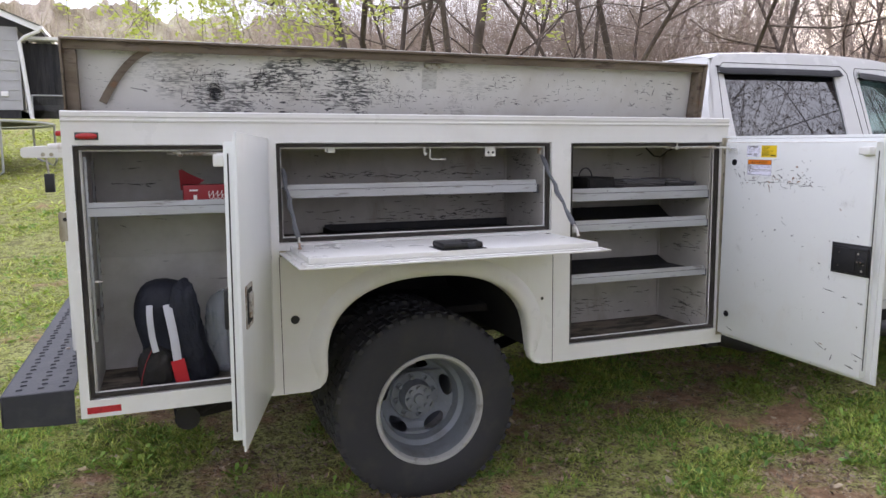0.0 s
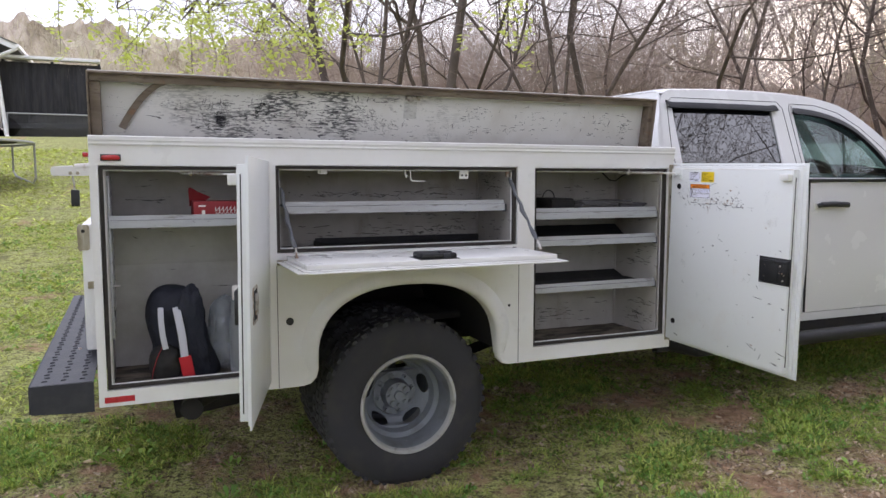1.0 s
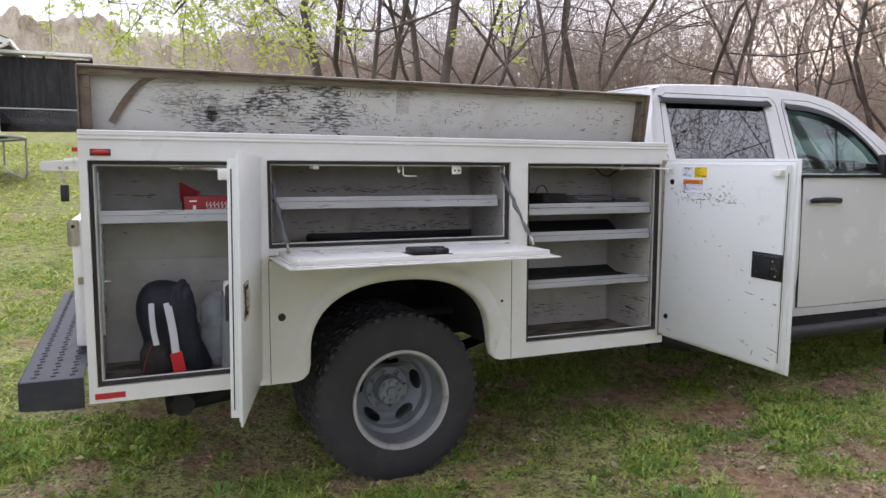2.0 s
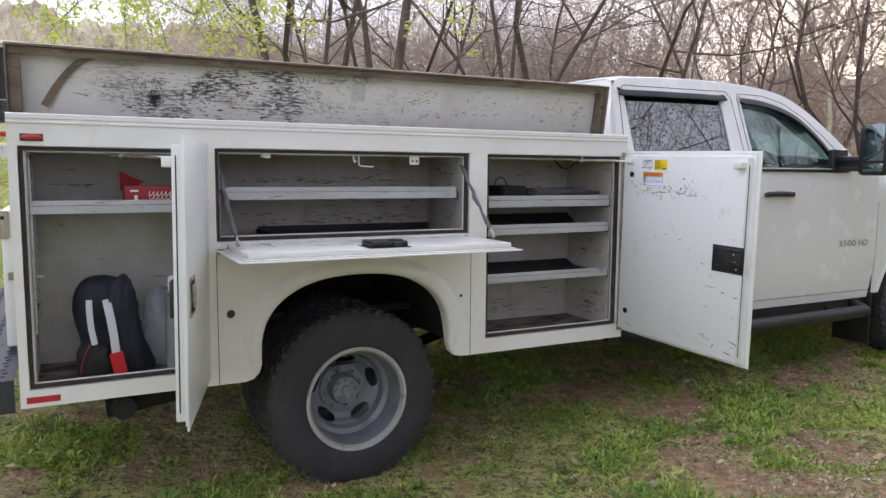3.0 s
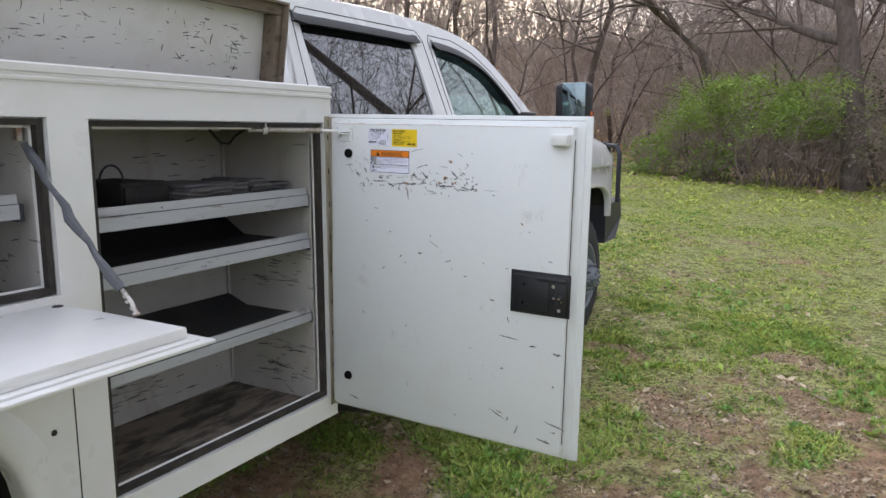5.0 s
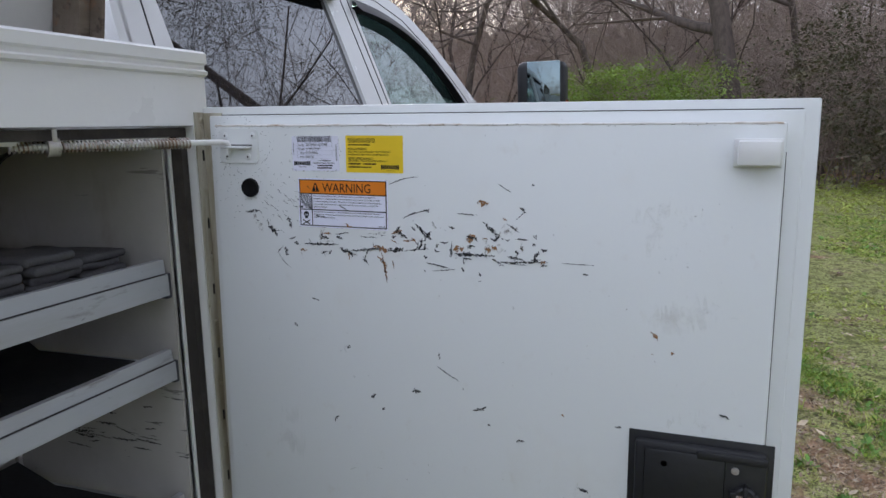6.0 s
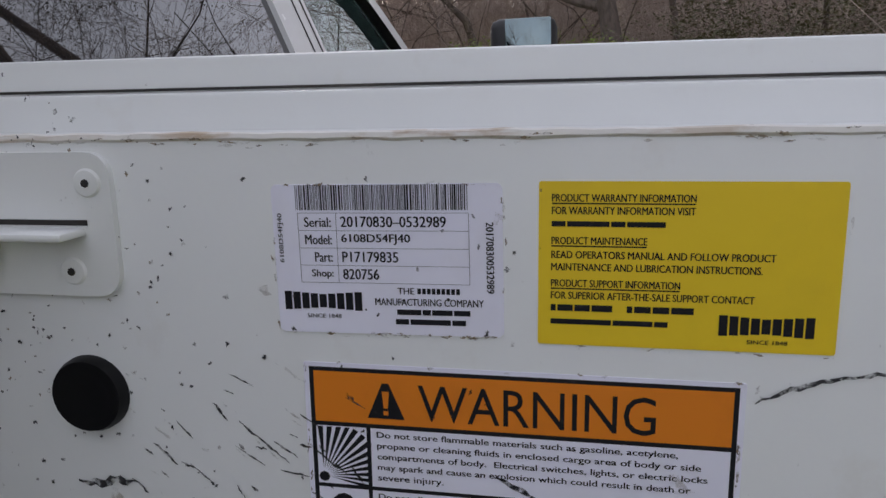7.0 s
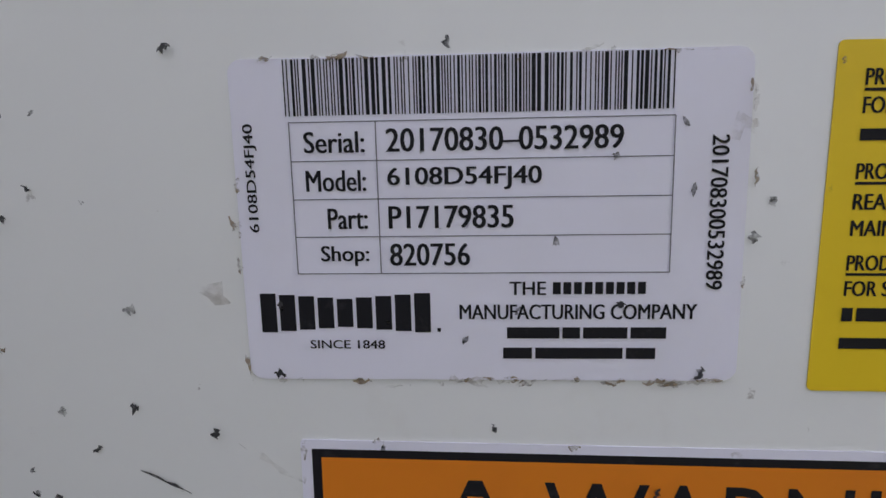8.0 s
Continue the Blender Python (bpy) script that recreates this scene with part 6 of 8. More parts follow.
sheet(far_side, outer, [hole_r, hole_f], lambda u, v, d: Vector((u, 2 * CY - side_y(v) - d, v)), 0.022)
part("cab_upper_side", far_side, M_CAB, truck, "white window frame and pillars", 25)
bm = bmesh.new()
for hl in (hole_r, hole_f):
    sheet(bm, hl, [], lambda u, v, d: Vector((u, 2 * CY - side_y(v) - 0.010 - d, v)), 0.004)
pane = part("far_side_windows", bm, M_GLASS, truck, "", 0)
pane.visible_shadow = False
part("far_cab_side", boxes(((2.80, 2 * CY - 0.15, 0.57), (5.045, 2 * CY - 0.13, BELT), 0.004)), M_CAB, truck)
bm = bmesh.new()
ZR = prof[0][1] - 0.001
YR = side_y(ZR)
over = [(YR, ZR), (YR + 0.03, ZR + 0.0099), (YR + 0.12, ZR + 0.0162), (YR + 0.35, ZR + 0.0198), (CY, ZR + 0.0216)]
sheet(bm, [(side_y(0.6), 0.60), (2 * CY - side_y(0.6), 0.60), (2 * CY - 0.14, BELT), *[(2 * CY - u, v) for u, v in over], *over[-2::-1], (0.14, BELT)], [[(0.55, 1.47), (1.83, 1.47), (1.78, 1.75), (0.60, 1.75)]], lambda u, v, d: Vector((2.80 + max(0, v - BELT) * 0.23 + d, u, v)), 0.01)
part("cab_back", bm, M_CAB, truck, "white cab back wall", 20)
part("cab_floor", boxes(((2.82, 0.16, 0.62), (5.0, 2.22, 0.66), 0.01)), M_UNDER, truck)
# seats, dashboard and steering wheel
for y in (0.62, 1.72):
    bm = bmesh.new()
    merge(bm, blob((4.15, y, 1.02), (0.52, 0.50, 0.20), 1, 4.0, sub=3))
    merge(bm, blob((3.92, y, 1.32), (0.18, 0.48, 0.62), 2, 4.0, sub=3), Matrix.Identity(4))
    merge(bm, blob((3.90, y, 1.70), (0.12, 0.26, 0.18), 3, 4.0, sub=3))
    part("seat", bm, M_SEAT, truck, "grey cloth front seat")
part("dashboard", merge(bmesh.new(), blob((4.80, CY, 1.32), (0.42, 1.85, 0.30), 4, 5.0, sub=3)), M_GREYPL, truck)
bm = bmesh.new()
tube(bm, [Vector((4.50, 0.62, 1.38)) + Matrix.Rotation(radians(-22), 3, "Y") @ Vector((0, 0.19 * math.cos(k * math.tau / 24), 0.19 * math.sin(k * math.tau / 24))) for k in range(25)], 0.014, 8)
part("steering_wheel", bm, M_BLACK, truck)

# front wing, bonnet and front end
WARCH = [(5.100, 0.60), (5.150, 0.70), (5.200, 0.79)] + [(5.665 - 0.430 * math.copysign(abs(math.cos(a)) ** 0.58, math.cos(a)), 0.855 + 0.228 * math.sin(a) ** 0.58) for a in [math.pi * k / 24 for k in range(25)]]
bm = bmesh.new()
sheet(bm, [(5.052, 0.60), *WARCH, (6.12, 0.90), (6.32, 0.93), (6.32, 1.22), (5.052, 1.22)], [], lambda u, v, d: Vector((u, 0.128 + d + max(0, u - 6.05) ** 2 * 0.8, v)), 0.02)
part("front_wing", bm, M_CAB, truck, "white front wing with wheel opening", 35)
bm = bmesh.new()
rows = []
for i, (x, z) in enumerate(WARCH):
    (xa, za), (xb, zb) = WARCH[max(i - 1, 0)], WARCH[min(i + 1, len(WARCH) - 1)]
    nx, nz = -(zb - za), xb - xa
    ln = math.hypot(nx, nz)
    nx, nz = nx / ln, nz / ln
    yy = 0.128 + max(0, x - 6.05) ** 2 * 0.8
    rows.append([(x + nx * o, yy + y, z + nz * o) for o, y in ((0.030, 0.001), (0.024, -0.002), (0.014, -0.004), (0.004, -0.004), (0.0, 0.0), (-0.001, 0.04))])
loft(bm, rows)
part("wing_flare", bm, M_CAB, truck, "", 60)
bm = bmesh.new()
loft(bm, [[(5.66 + (x - 5.66) * 1.03, y, z + 0.01) for y in (0.15, 0.75)] for x, z in WARCH])
part("wheel_well", bm, M_UNDER, truck, smooth=60)
rows = []
for k in range(15):
    x = 4.84 + (6.325 - 4.84) * k / 14
    s = k / 14
    crown = 1.500 - 0.055 * s - 0.075 * max(0, s - 0.55) ** 2 / 0.2
    drop = 0.10 * max(0, (s - 0.86) / 0.14) ** 2
    top = crown - drop
    yb = 0.128 + max(0, x - 6.05) ** 2 * 0.8
    rows.append([(x, yb, 1.22), (x, yb + 0.004, 1.30 - 0.02 * s), (x, yb + 0.018, top - 0.105), (x, yb + 0.05, top - 0.055), (x, yb + 0.11, top - 0.022), (x, yb + 0.20, top - 0.004), (x, yb + 0.34, top + 0.010), (x, yb + 0.42, top + 0.028), (x, CY, top + 0.045)])
rows = [r + [(p[0], 2 * CY - p[1], p[2]) for p in r[-2::-1]] for r in rows]
bm = bmesh.new()
loft(bm, rows[2:])
part("bonnet", bm, M_CAB, truck, "white bonnet", 60)
bm = bmesh.new()
loft(bm, [[p for p in r[:9]] for r in rows[:3]])
part("cowl", bm, M_CAB, truck, "", 60)
part("grille", boxes(((6.31, 0.42, 0.95), (6.345, 1.96, 1.32), 0.01)), M_BLACK, truck, "black front grille")
bm = boxes(((6.250, 0.185, 1.08), (6.345, 0.42, 1.30), 0.02))
part("headlamp", bm, M_LAMP, truck, "clear headlamp")
bm = bmesh.new()
sheet(bm, [(6.10, 0.925), (6.86, 0.925), (6.88, 0.86), (6.84, 0.78), (6.36, 0.66), (6.10, 0.655)], [], lambda u, v, d: Vector((u, 0.16 + d + max(0, u - 6.4) ** 2 * 0.5, v)), 2.06)
part("front_bumper", bm, M_STEEL, truck, "heavy black front bumper", 30)
bm = bmesh.new()
for y in (0.34, 0.60, 1.05, 1.33, 1.78, 2.04):
    tube(bm, [(6.70, y, 0.90), (6.71, y, 1.30), (6.68, y, 1.35)], 0.020, 10)
for z, x in ((1.35, 6.68), (1.24, 6.71), (1.10, 6.71), (1.00, 6.71)):
    tube(bm, [(x, 0.34, z), (x, 2.04, z)], 0.018 if z < 1.3 else 0.022, 10)
tube(bm, [(6.68, 0.34, 1.35), (6.52, 0.22, 1.345), (6.50, 0.19, 1.30), (6.52, 0.20, 0.92)], 0.018, 10)
part("grille_guard", bm, M_STEEL, truck, "black tube grille guard")
part("mud_flap", boxes(((5.060, 0.150, 0.235), (5.075, 0.42, 0.66), 0.004)), M_BLACK, truck, "black mud flap")
bm = bmesh.new()
tube(bm, [(2.92, 0.22, 0.50), (2.98, 0.06, 0.495), (3.3, 0.055, 0.492), (4.70, 0.055, 0.500), (4.86, 0.06, 0.503), (4.93, 0.20, 0.52)], 0.042, 14)
part("side_step", bm, M_BLACK, truck, "black tubular side step")
for x in (3.15, 4.65):
    bm = bmesh.new()
    tube(bm, [(x, 0.06, 0.50), (x, 0.30, 0.54), (x, 0.70, 0.60)], 0.022, 8)
    part("step_bracket", bm, M_UNDER, truck)
# Added dark sheet in place of the shade below the cab; no real part.
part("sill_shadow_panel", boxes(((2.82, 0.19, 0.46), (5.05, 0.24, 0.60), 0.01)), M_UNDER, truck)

# towing mirror
bm = boxes(((4.562, -0.205, 1.395), (4.665, -0.022, 1.705), 0.026))
mirror = part("door_mirror", bm, M_BLACK, truck, "black towing mirror", 50)
part("mirror_glass", boxes(((4.5595, -0.190, 1.485), (4.5625, -0.066, 1.702), 0.001)), M_MIRROR, mirror)
part("spotter_glass", boxes(((4.5595, -0.190, 1.418), (4.5625, -0.066, 1.468), 0.001)), M_MIRROR, mirror)
part("amber_marker", boxes(((4.600, -0.2085, 1.500), (4.640, -0.204, 1.560), 0.002)), M_AMBER, mirror, "amber marker lens")
bm = boxes(((4.585, -0.052, 1.480), (4.660, 0.170, 1.515), 0.012), ((4.590, -0.052, 1.420), (4.650, 0.155, 1.450), 0.012), ((4.610, -0.03, 1.43), (4.648, 0.16, 1.50), 0.01))
part("mirror_arm", bm, M_BLACK, mirror)
part("mirror_base", boxes(((4.56, 0.128, 1.41), (4.70, 0.175, 1.56), 0.012)), M_BLACK, truck)

# tailpipe below the rear compartment
bm = bmesh.new()
tube(bm, [(0.345, 0.10, 0.468), (0.36, 0.22, 0.472), (0.55, 0.40, 0.50), (1.0, 0.55, 0.52)], 0.046, 16)
part("tailpipe", bm, M_UNDER, truck, "dark exhaust tailpipe", 50)

# ---- things in the compartments ----
pack = thing("backpack", "navy and black backpack with white and red straps", "backpack")
PX, PY, PZ = 0.325, 0.185, 0.606
OUTLINE = ((0.0, 0.192, 0.472, 0.100), (0.03, 0.190, 0.474, 0.108), (0.08, 0.198, 0.455, 0.110), (0.13, 0.203, 0.432, 0.108), (0.205, 0.184, 0.420, 0.104), (0.25, 0.177, 0.406, 0.100), (0.29, 0.180, 0.390, 0.092), (0.325, 0.190, 0.374, 0.080), (0.352, 0.206, 0.358, 0.064), (0.371, 0.228, 0.338, 0.042), (0.380, 0.255, 0.305, 0.018))


def pack_body():
    """The slumped body: rings from the floor up, wide at the foot, with a rounded hood and folds."""
    rows = []
    for k in range(41):
        h = 0.380 * k / 40
        i = max(q for q in range(len(OUTLINE)) if OUTLINE[q][0] <= h + 1e-6)
        i = min(i, len(OUTLINE) - 2)
        a, b = OUTLINE[i], OUTLINE[i + 1]
        f = (h - a[0]) / (b[0] - a[0])
        lo, hi, dp = (a[q] + (b[q] - a[q]) * f for q in (1, 2, 3))
        cx, hw = (lo + hi) / 2, (hi - lo) / 2
        ring_ = []
        for q in range(40):
            an = q * math.tau / 40
            c, sn = math.cos(an), math.sin(an)
            x, y = math.copysign(abs(c) ** 0.8, c), math.copysign(abs(sn) ** 0.8, sn)
            w = 1 + 0.09 * noise.fractal((cx + x * 0.5, y * 0.6, h * 9.0), 0.8, 2.0, 4)
            hollow = 0.030 * math.exp(-((x + 0.15) / 0.22) ** 2) * math.exp(-((h - 0.19) / 0.08) ** 2) if sn < 0 else 0.0
            ring_.append((cx + hw * x * (1 if abs(x) > 0.9 else w), PY + 0.01 + dp * y * w + hollow, PZ + h))
        rows.append(ring_)
    b = bmesh.new()
    loft(b, rows, closed=True)
    bmesh.ops.contextual_create(b, geom=[e for e in b.edges if e.is_boundary and e.verts[0].co.z > PZ + 0.3])
    return b


part("bag_body", pack_body(), M_NAVY, pack, "navy nylon body", 70)
t = blob((0.352, PY - 0.080, PZ + 0.200), (0.11, 0.06, 0.36), 8, 2.4, 0.12, 8.0, 5)
for v in t.verts:
    v.co.x += 0.26 * max(0.0, 0.18 - (v.co.z - PZ)) * (1 if v.co.x > 0.35 else 0.3)
    v.co.z = max(v.co.z, PZ)
part("front_pocket", t, M_NAVY, pack, "", 70)
t = blob((0.248, PY - 0.085, PZ + 0.070), (0.125, 0.08, 0.15), 9, 2.6, 0.14, 8.0, 4)
for v in t.verts:
    v.co.z = max(v.co.z, PZ)
part("side_pocket", t, M_BLKBAG, pack, "black side pocket", 70)
part("piping", tube(bmesh.new(), [(0.236, PY - 0.118, PZ + 0.142), (0.215, PY - 0.122, PZ + 0.10), (0.200, PY - 0.118, PZ + 0.05), (0.193, PY - 0.112, PZ + 0.008)], 0.0018, 6), M_CARTON, pack, "thin red piping")


def ribbon(pts, w, th):
    rows = []
    for i, p in enumerate(pts):
        d = (Vector(pts[min(i + 1, len(pts) - 1)]) - Vector(pts[max(i - 1, 0)])).normalized()
        s = Vector((1, 0, 0)) - d * d.x
        s.normalize()
        nrm = s.cross(d) * th
        p = Vector(p)
        rows.append([p - s * w / 2, p - s * w / 4 + nrm, p + s * w / 4 + nrm, p + s * w / 2, p - nrm * 0.5])
    b = bmesh.new()
    return loft(b, rows, closed=True)


YF = PY - 0.118
part("shoulder_strap", ribbon([(0.236, YF + 0.030, PZ + 0.300), (0.235, YF + 0.006, PZ + 0.275), (0.236, YF, PZ + 0.24), (0.240, YF - 0.003, PZ + 0.19), (0.246, YF - 0.006, PZ + 0.155), (0.250, YF - 0.006, PZ + 0.135)], 0.022, 0.006), M_WSTRAP, pack, "pale grey strap", 60)
part("shoulder_strap", ribbon([(0.296, YF + 0.028, PZ + 0.298), (0.300, YF + 0.004, PZ + 0.272), (0.307, YF - 0.004, PZ + 0.23), (0.315, YF - 0.008, PZ + 0.17), (0.321, YF - 0.010, PZ + 0.098)], 0.030, 0.007), M_WSTRAP, pack, "white strap", 60)
part("strap_end", ribbon([(0.321, YF - 0.011, PZ + 0.100), (0.330, YF - 0.010, PZ + 0.05), (0.338, YF - 0.004, PZ + 0.006)], 0.048, 0.008), M_RSTRAP, pack, "red strap end", 60)

t = blob((0.528, 0.215, 0.606 + 0.150), (0.19, 0.17, 0.34), 12, 2.3, 0.0, 6.0, 5)
for v in t.verts:
    h = (v.co.z - 0.606) / 0.30
    crease = noise.turbulence(v.co * 9.0, 4, True, noise_basis="PERLIN_ORIGINAL", amplitude_scale=0.6, frequency_scale=2.1)
    v.co.x += (crease - 0.5) * 0.045 - 0.03 * max(0.0, h - 0.6) * (v.co.x < 0.52)
    v.co.y += (noise.turbulence(v.co * 8.0 + Vector((3, 1, 5)), 4, True) - 0.5) * 0.05
    v.co.z = max(0.607, v.co.z + 0.05 * max(0.0, h - 0.7) * noise.noise(v.co * 25.0))
single("plastic_bag", t, M_PLASTIC, "crumpled clear plastic bag on the compartment floor", "plastic bag", smooth=35)
bottle = thing("spray_bottle", "grey plastic bottle with a pale cap inside the bag", "bottle")
bm = bmesh.new()
lathe(bm, [(0.0, 0.0), (0.036, 0.0), (0.040, 0.02), (0.040, 0.22), (0.034, 0.25), (0.030, 0.26), (0.033, 0.275), (0.033, 0.31), (0.0, 0.315)], (0.545, 0.095, 0.6065), 24, axis="z")
part("bottle_body", bm, M_GREYPL, bottle)
bm = bmesh.new()
lathe(bm, [(0.0, 0.0), (0.026, 0.0), (0.027, 0.05), (0.022, 0.06), (0.0, 0.06)], (0.545, 0.095, 0.9225), 20, axis="z")
part("cap", bm, M_PRINT, bottle, "pale plastic cap")

carton = thing("drinks_carton", "torn red cardboard drinks carton on the shelf", "carton")
ZS = 1.286 - 0.0215
part("carton_body", boxes(((0.372, 0.055, ZS), (0.625, 0.175, ZS + 0.074), 0.003)), M_CARTON, carton)
bm = bmesh.new()
sheet(bm, [(0.366, ZS + 0.05), (0.43, ZS + 0.073), (0.452, ZS + 0.088), (0.400, ZS + 0.112), (0.372, ZS + 0.130), (0.362, ZS + 0.126)], [], lambda u, v, d: Vector((u, 0.178 + d - (v - ZS - 0.08) * 0.2, v)), 0.002)
part("torn_flap", bm, M_CARTON, carton)
bm = bmesh.new()
for k, z in enumerate((0.038, 0.050)):
    tube(bm, [(0.455 + 0.13 * q / 60 + 0.004 * math.cos(q * 0.9), 0.0537, ZS + z - 0.006 + 0.009 * math.sin(q * 0.9 + k)) for q in range(61)], 0.0011, 5)
part("script_mark", bm, M_PRINT, carton, "white flowing shape", 60)
part("side_print", boxes(((0.392, 0.0535, ZS + 0.052), (0.420, 0.0548, ZS + 0.058)), ((0.405, 0.0535, ZS + 0.020), (0.417, 0.0548, ZS + 0.038))), M_PRINT, carton)


def liner(x0, x1, z, curl=0.0):
    rows = []
    rr = random.Random(int(z * 1000))
    for j in range(9):
        y = 0.053 + 0.325 * j / 8
        rows.append([(x0 + (x1 - x0) * i / 16, y, z - 0.0215 + 0.002 + rr.random() * 0.002 + curl * max(0, (j - 6) / 2)) for i in range(17)])
    b = bmesh.new()
    slab(b, rows, 0.003)
    single("shelf_liner", b, M_MAT, "black rubber mat lying on a metal shelf", "mat", "shelf mats", smooth=50)


liner(1.948, 2.655, 1.287)
liner(1.948, 2.655, 1.148, 0.05)
liner(1.948, 2.655, 0.912, 0.03)
liner(0.742, 1.765, 1.332)
liner(0.060 + 0.01, 0.36, 1.286)
bm = boxes(((0.93, 0.06, 1.1125), (1.79, 0.36, 1.118), 0.002), ((0.93, 0.06, 1.118), (1.79, 0.066, 1.128), 0.002), ((0.93, 0.066, 1.118), (0.936, 0.36, 1.140), 0.002), ((0.936, 0.354, 1.118), (1.79, 0.36, 1.150), 0.002))
single("metal_tray", bm, M_MAT, "shallow black tray on the compartment floor", "tray")
# folded bundles on the upper front shelf
ZB = 1.287 - 0.0215 + 0.0075
part("bin_body", boxes(((2.075, 0.12, ZB), (2.215, 0.33, ZB + 0.060), 0.006), ((2.080, 0.11, ZB + 0.004), (2.210, 0.12, ZB + 0.05), 0.003)), M_BLKBAG, bin_ := thing("parts_box", "dark parts box on the upper shelf", "box"))
bm = bmesh.new()
tube(bm, [(2.125 + 0.035 * math.cos(a), 0.22, ZB + 0.055 + 0.045 * math.sin(a)) for a in [math.pi * k / 14 for k in range(15)]], 0.003, 6)
part("wire_handle", bm, M_STEEL, bin_)


def folded(cx, cy, wd, dp, layers, seed):
    """A flat stack of folded cloth, its layers slightly askew."""
    r6 = random.Random(seed)
    b, z = bmesh.new(), ZB
    for k in range(layers):
        th = r6.uniform(0.009, 0.015)
        t = bmesh.new()
        box(t, (-wd / 2, -dp / 2, 0), (wd / 2, dp / 2, th), th * 0.45, seg=3)
        bmesh.ops.subdivide_edges(t, edges=[e for e in t.edges if e.calc_length() > 0.04], cuts=5, use_grid_fill=True)
        for v in t.verts:
            v.co.z += 0.004 * noise.noise((v.co.x * 22 + seed, v.co.y * 22, k)) if v.co.z > 0.002 or k else 0.0
            v.co.y += 0.006 * noise.noise((v.co.x * 15, k * 3.0, seed))
        merge(b, t, Matrix.Translation((cx + r6.gauss(0, 0.004), cy + r6.gauss(0, 0.005), z)) @ Matrix.Rotation(r6.gauss(0, 0.04), 4, "Z"))
        z += th * 0.93
    low = min(v.co.z for v in b.verts)
    bmesh.ops.translate(b, verts=b.verts, vec=(0, 0, ZB - low))
    single("folded_cloth", b, M_GLOVE, "dark folded cloth stacked on the upper shelf", "cloth", "cloth bundles", smooth=50)


for cx, cy, wd, dp, n_, sd in ((2.305, 0.17, 0.165, 0.20, 5, 31), (2.425, 0.165, 0.070, 0.19, 4, 32), (2.505, 0.17, 0.080, 0.20, 4, 33), (2.600, 0.18, 0.095, 0.18, 3, 34)):
    folded(cx, cy, wd, dp, n_, sd)

# ---- ground ----
def soil(x, y):
    """How bare the ground is, about 0.5 at the edge of a patch."""
    near = math.exp(-(((x - 2.7) / 2.6) ** 2 + ((y + 0.9) / 1.1) ** 2))
    wood = 0.34 * min(1.0, max(0.0, (math.hypot(x - 0.2, y + 2.5) - 19.5) / 3.0)) if x > 6 else 0.0
    lawn = 0.10 * min(1.0, max(0.0, (math.hypot(x - 2.4, (y + 0.9) * 1.3) - 3.0) / 3.0))
    return wood + 0.36 - lawn + 0.24 * noise.fractal((x * 0.7, y * 0.9, 3.0), 0.9, 2.0, 3) + 0.34 * noise.fractal((x * 2.3, y * 2.9, 8.0), 0.8, 2.0, 3) + 0.13 * near


def ground_mesh():
    def lines(lo, hi, step, far):
        out = [lo + step * k for k in range(int((hi - lo) / step) + 1)]
        d, a, b = step, lo, out[-1]
        while a > -far:
            d *= 1.22
            a, b = a - d, b + d
            out = [a, *out, b]
        return out

    xs, ys = lines(-3.0, 10.0, 0.10, 900), lines(-4.0, 5.0, 0.10, 900)
    verts = [(x, y, ground_z(x, y) + 0.014 * noise.fractal((x * 2.1, y * 2.1, 0), 0.8, 2.0, 3) * (1 if abs(x - 2) < 30 and abs(y) < 30 else 0)) for y in ys for x in xs]
    n = len(xs)
    faces = [(j * n + i, j * n + i + 1, (j + 1) * n + i + 1, (j + 1) * n + i) for j in range(len(ys) - 1) for i in range(n - 1)]
    me = bpy.data.meshes.new("ground")
    me.from_pydata(verts, [], faces)
    me.polygons.foreach_set("use_smooth", [True] * len(faces))
    me.attributes.new("bare", "FLOAT", "POINT").data.foreach_set("value", [min(1.0, max(0.0, soil(v[0], v[1]))) for v in verts])
    me.materials.append(M_GROUND)
    return me


ground = tagged(new("ground", ground_mesh()), "thin spring lawn with bare red soil patches", "lawn", kind="structure")


def field(scale, seed, octaves=3):
    """Smooth random heights over the plan, about 0 to 1, for many places at once."""
    gen = np.random.RandomState(seed)
    tables = [gen.rand(64, 64) for _ in range(octaves)]

    def at(x, y):
        total, weight, out = 0.0, 1.0, np.zeros_like(x)
        for k, tb in enumerate(tables):
            u, v = x * scale * 2 ** k + 7.3 * k, y * scale * 2 ** k + 3.1 * k
            iu, iv = np.floor(u).astype(int), np.floor(v).astype(int)
            fu, fv = u - iu, v - iv
            fu, fv = fu * fu * (3 - 2 * fu), fv * fv * (3 - 2 * fv)
            a, b = tb[iu % 64, iv % 64], tb[(iu + 1) % 64, iv % 64]
            c, d = tb[iu % 64, (iv + 1) % 64], tb[(iu + 1) % 64, (iv + 1) % 64]
            out += weight * ((a * (1 - fu) + b * fu) * (1 - fv) + (c * (1 - fu) + d * fu) * fv)
            total += weight
            weight *= 0.55
        return out / total
    return at


def yard_z(x, y):
    """ground_z for many places at once."""
    yy = np.clip(y, -6.0, 24.5)
    return 0.02 + np.where(yy > 0, 0.07 * yy + 0.0020 * yy * yy, 0.035 * yy) + 0.017 * (np.clip(x, -3.0, 6.0) - 2.1)


SX = np.arange(-12.0, 42.0, 0.12)
SY_ = np.arange(-13.0, 24.0, 0.12)
SOIL = np.array([[soil(x, y) for x in SX] for y in SY_])


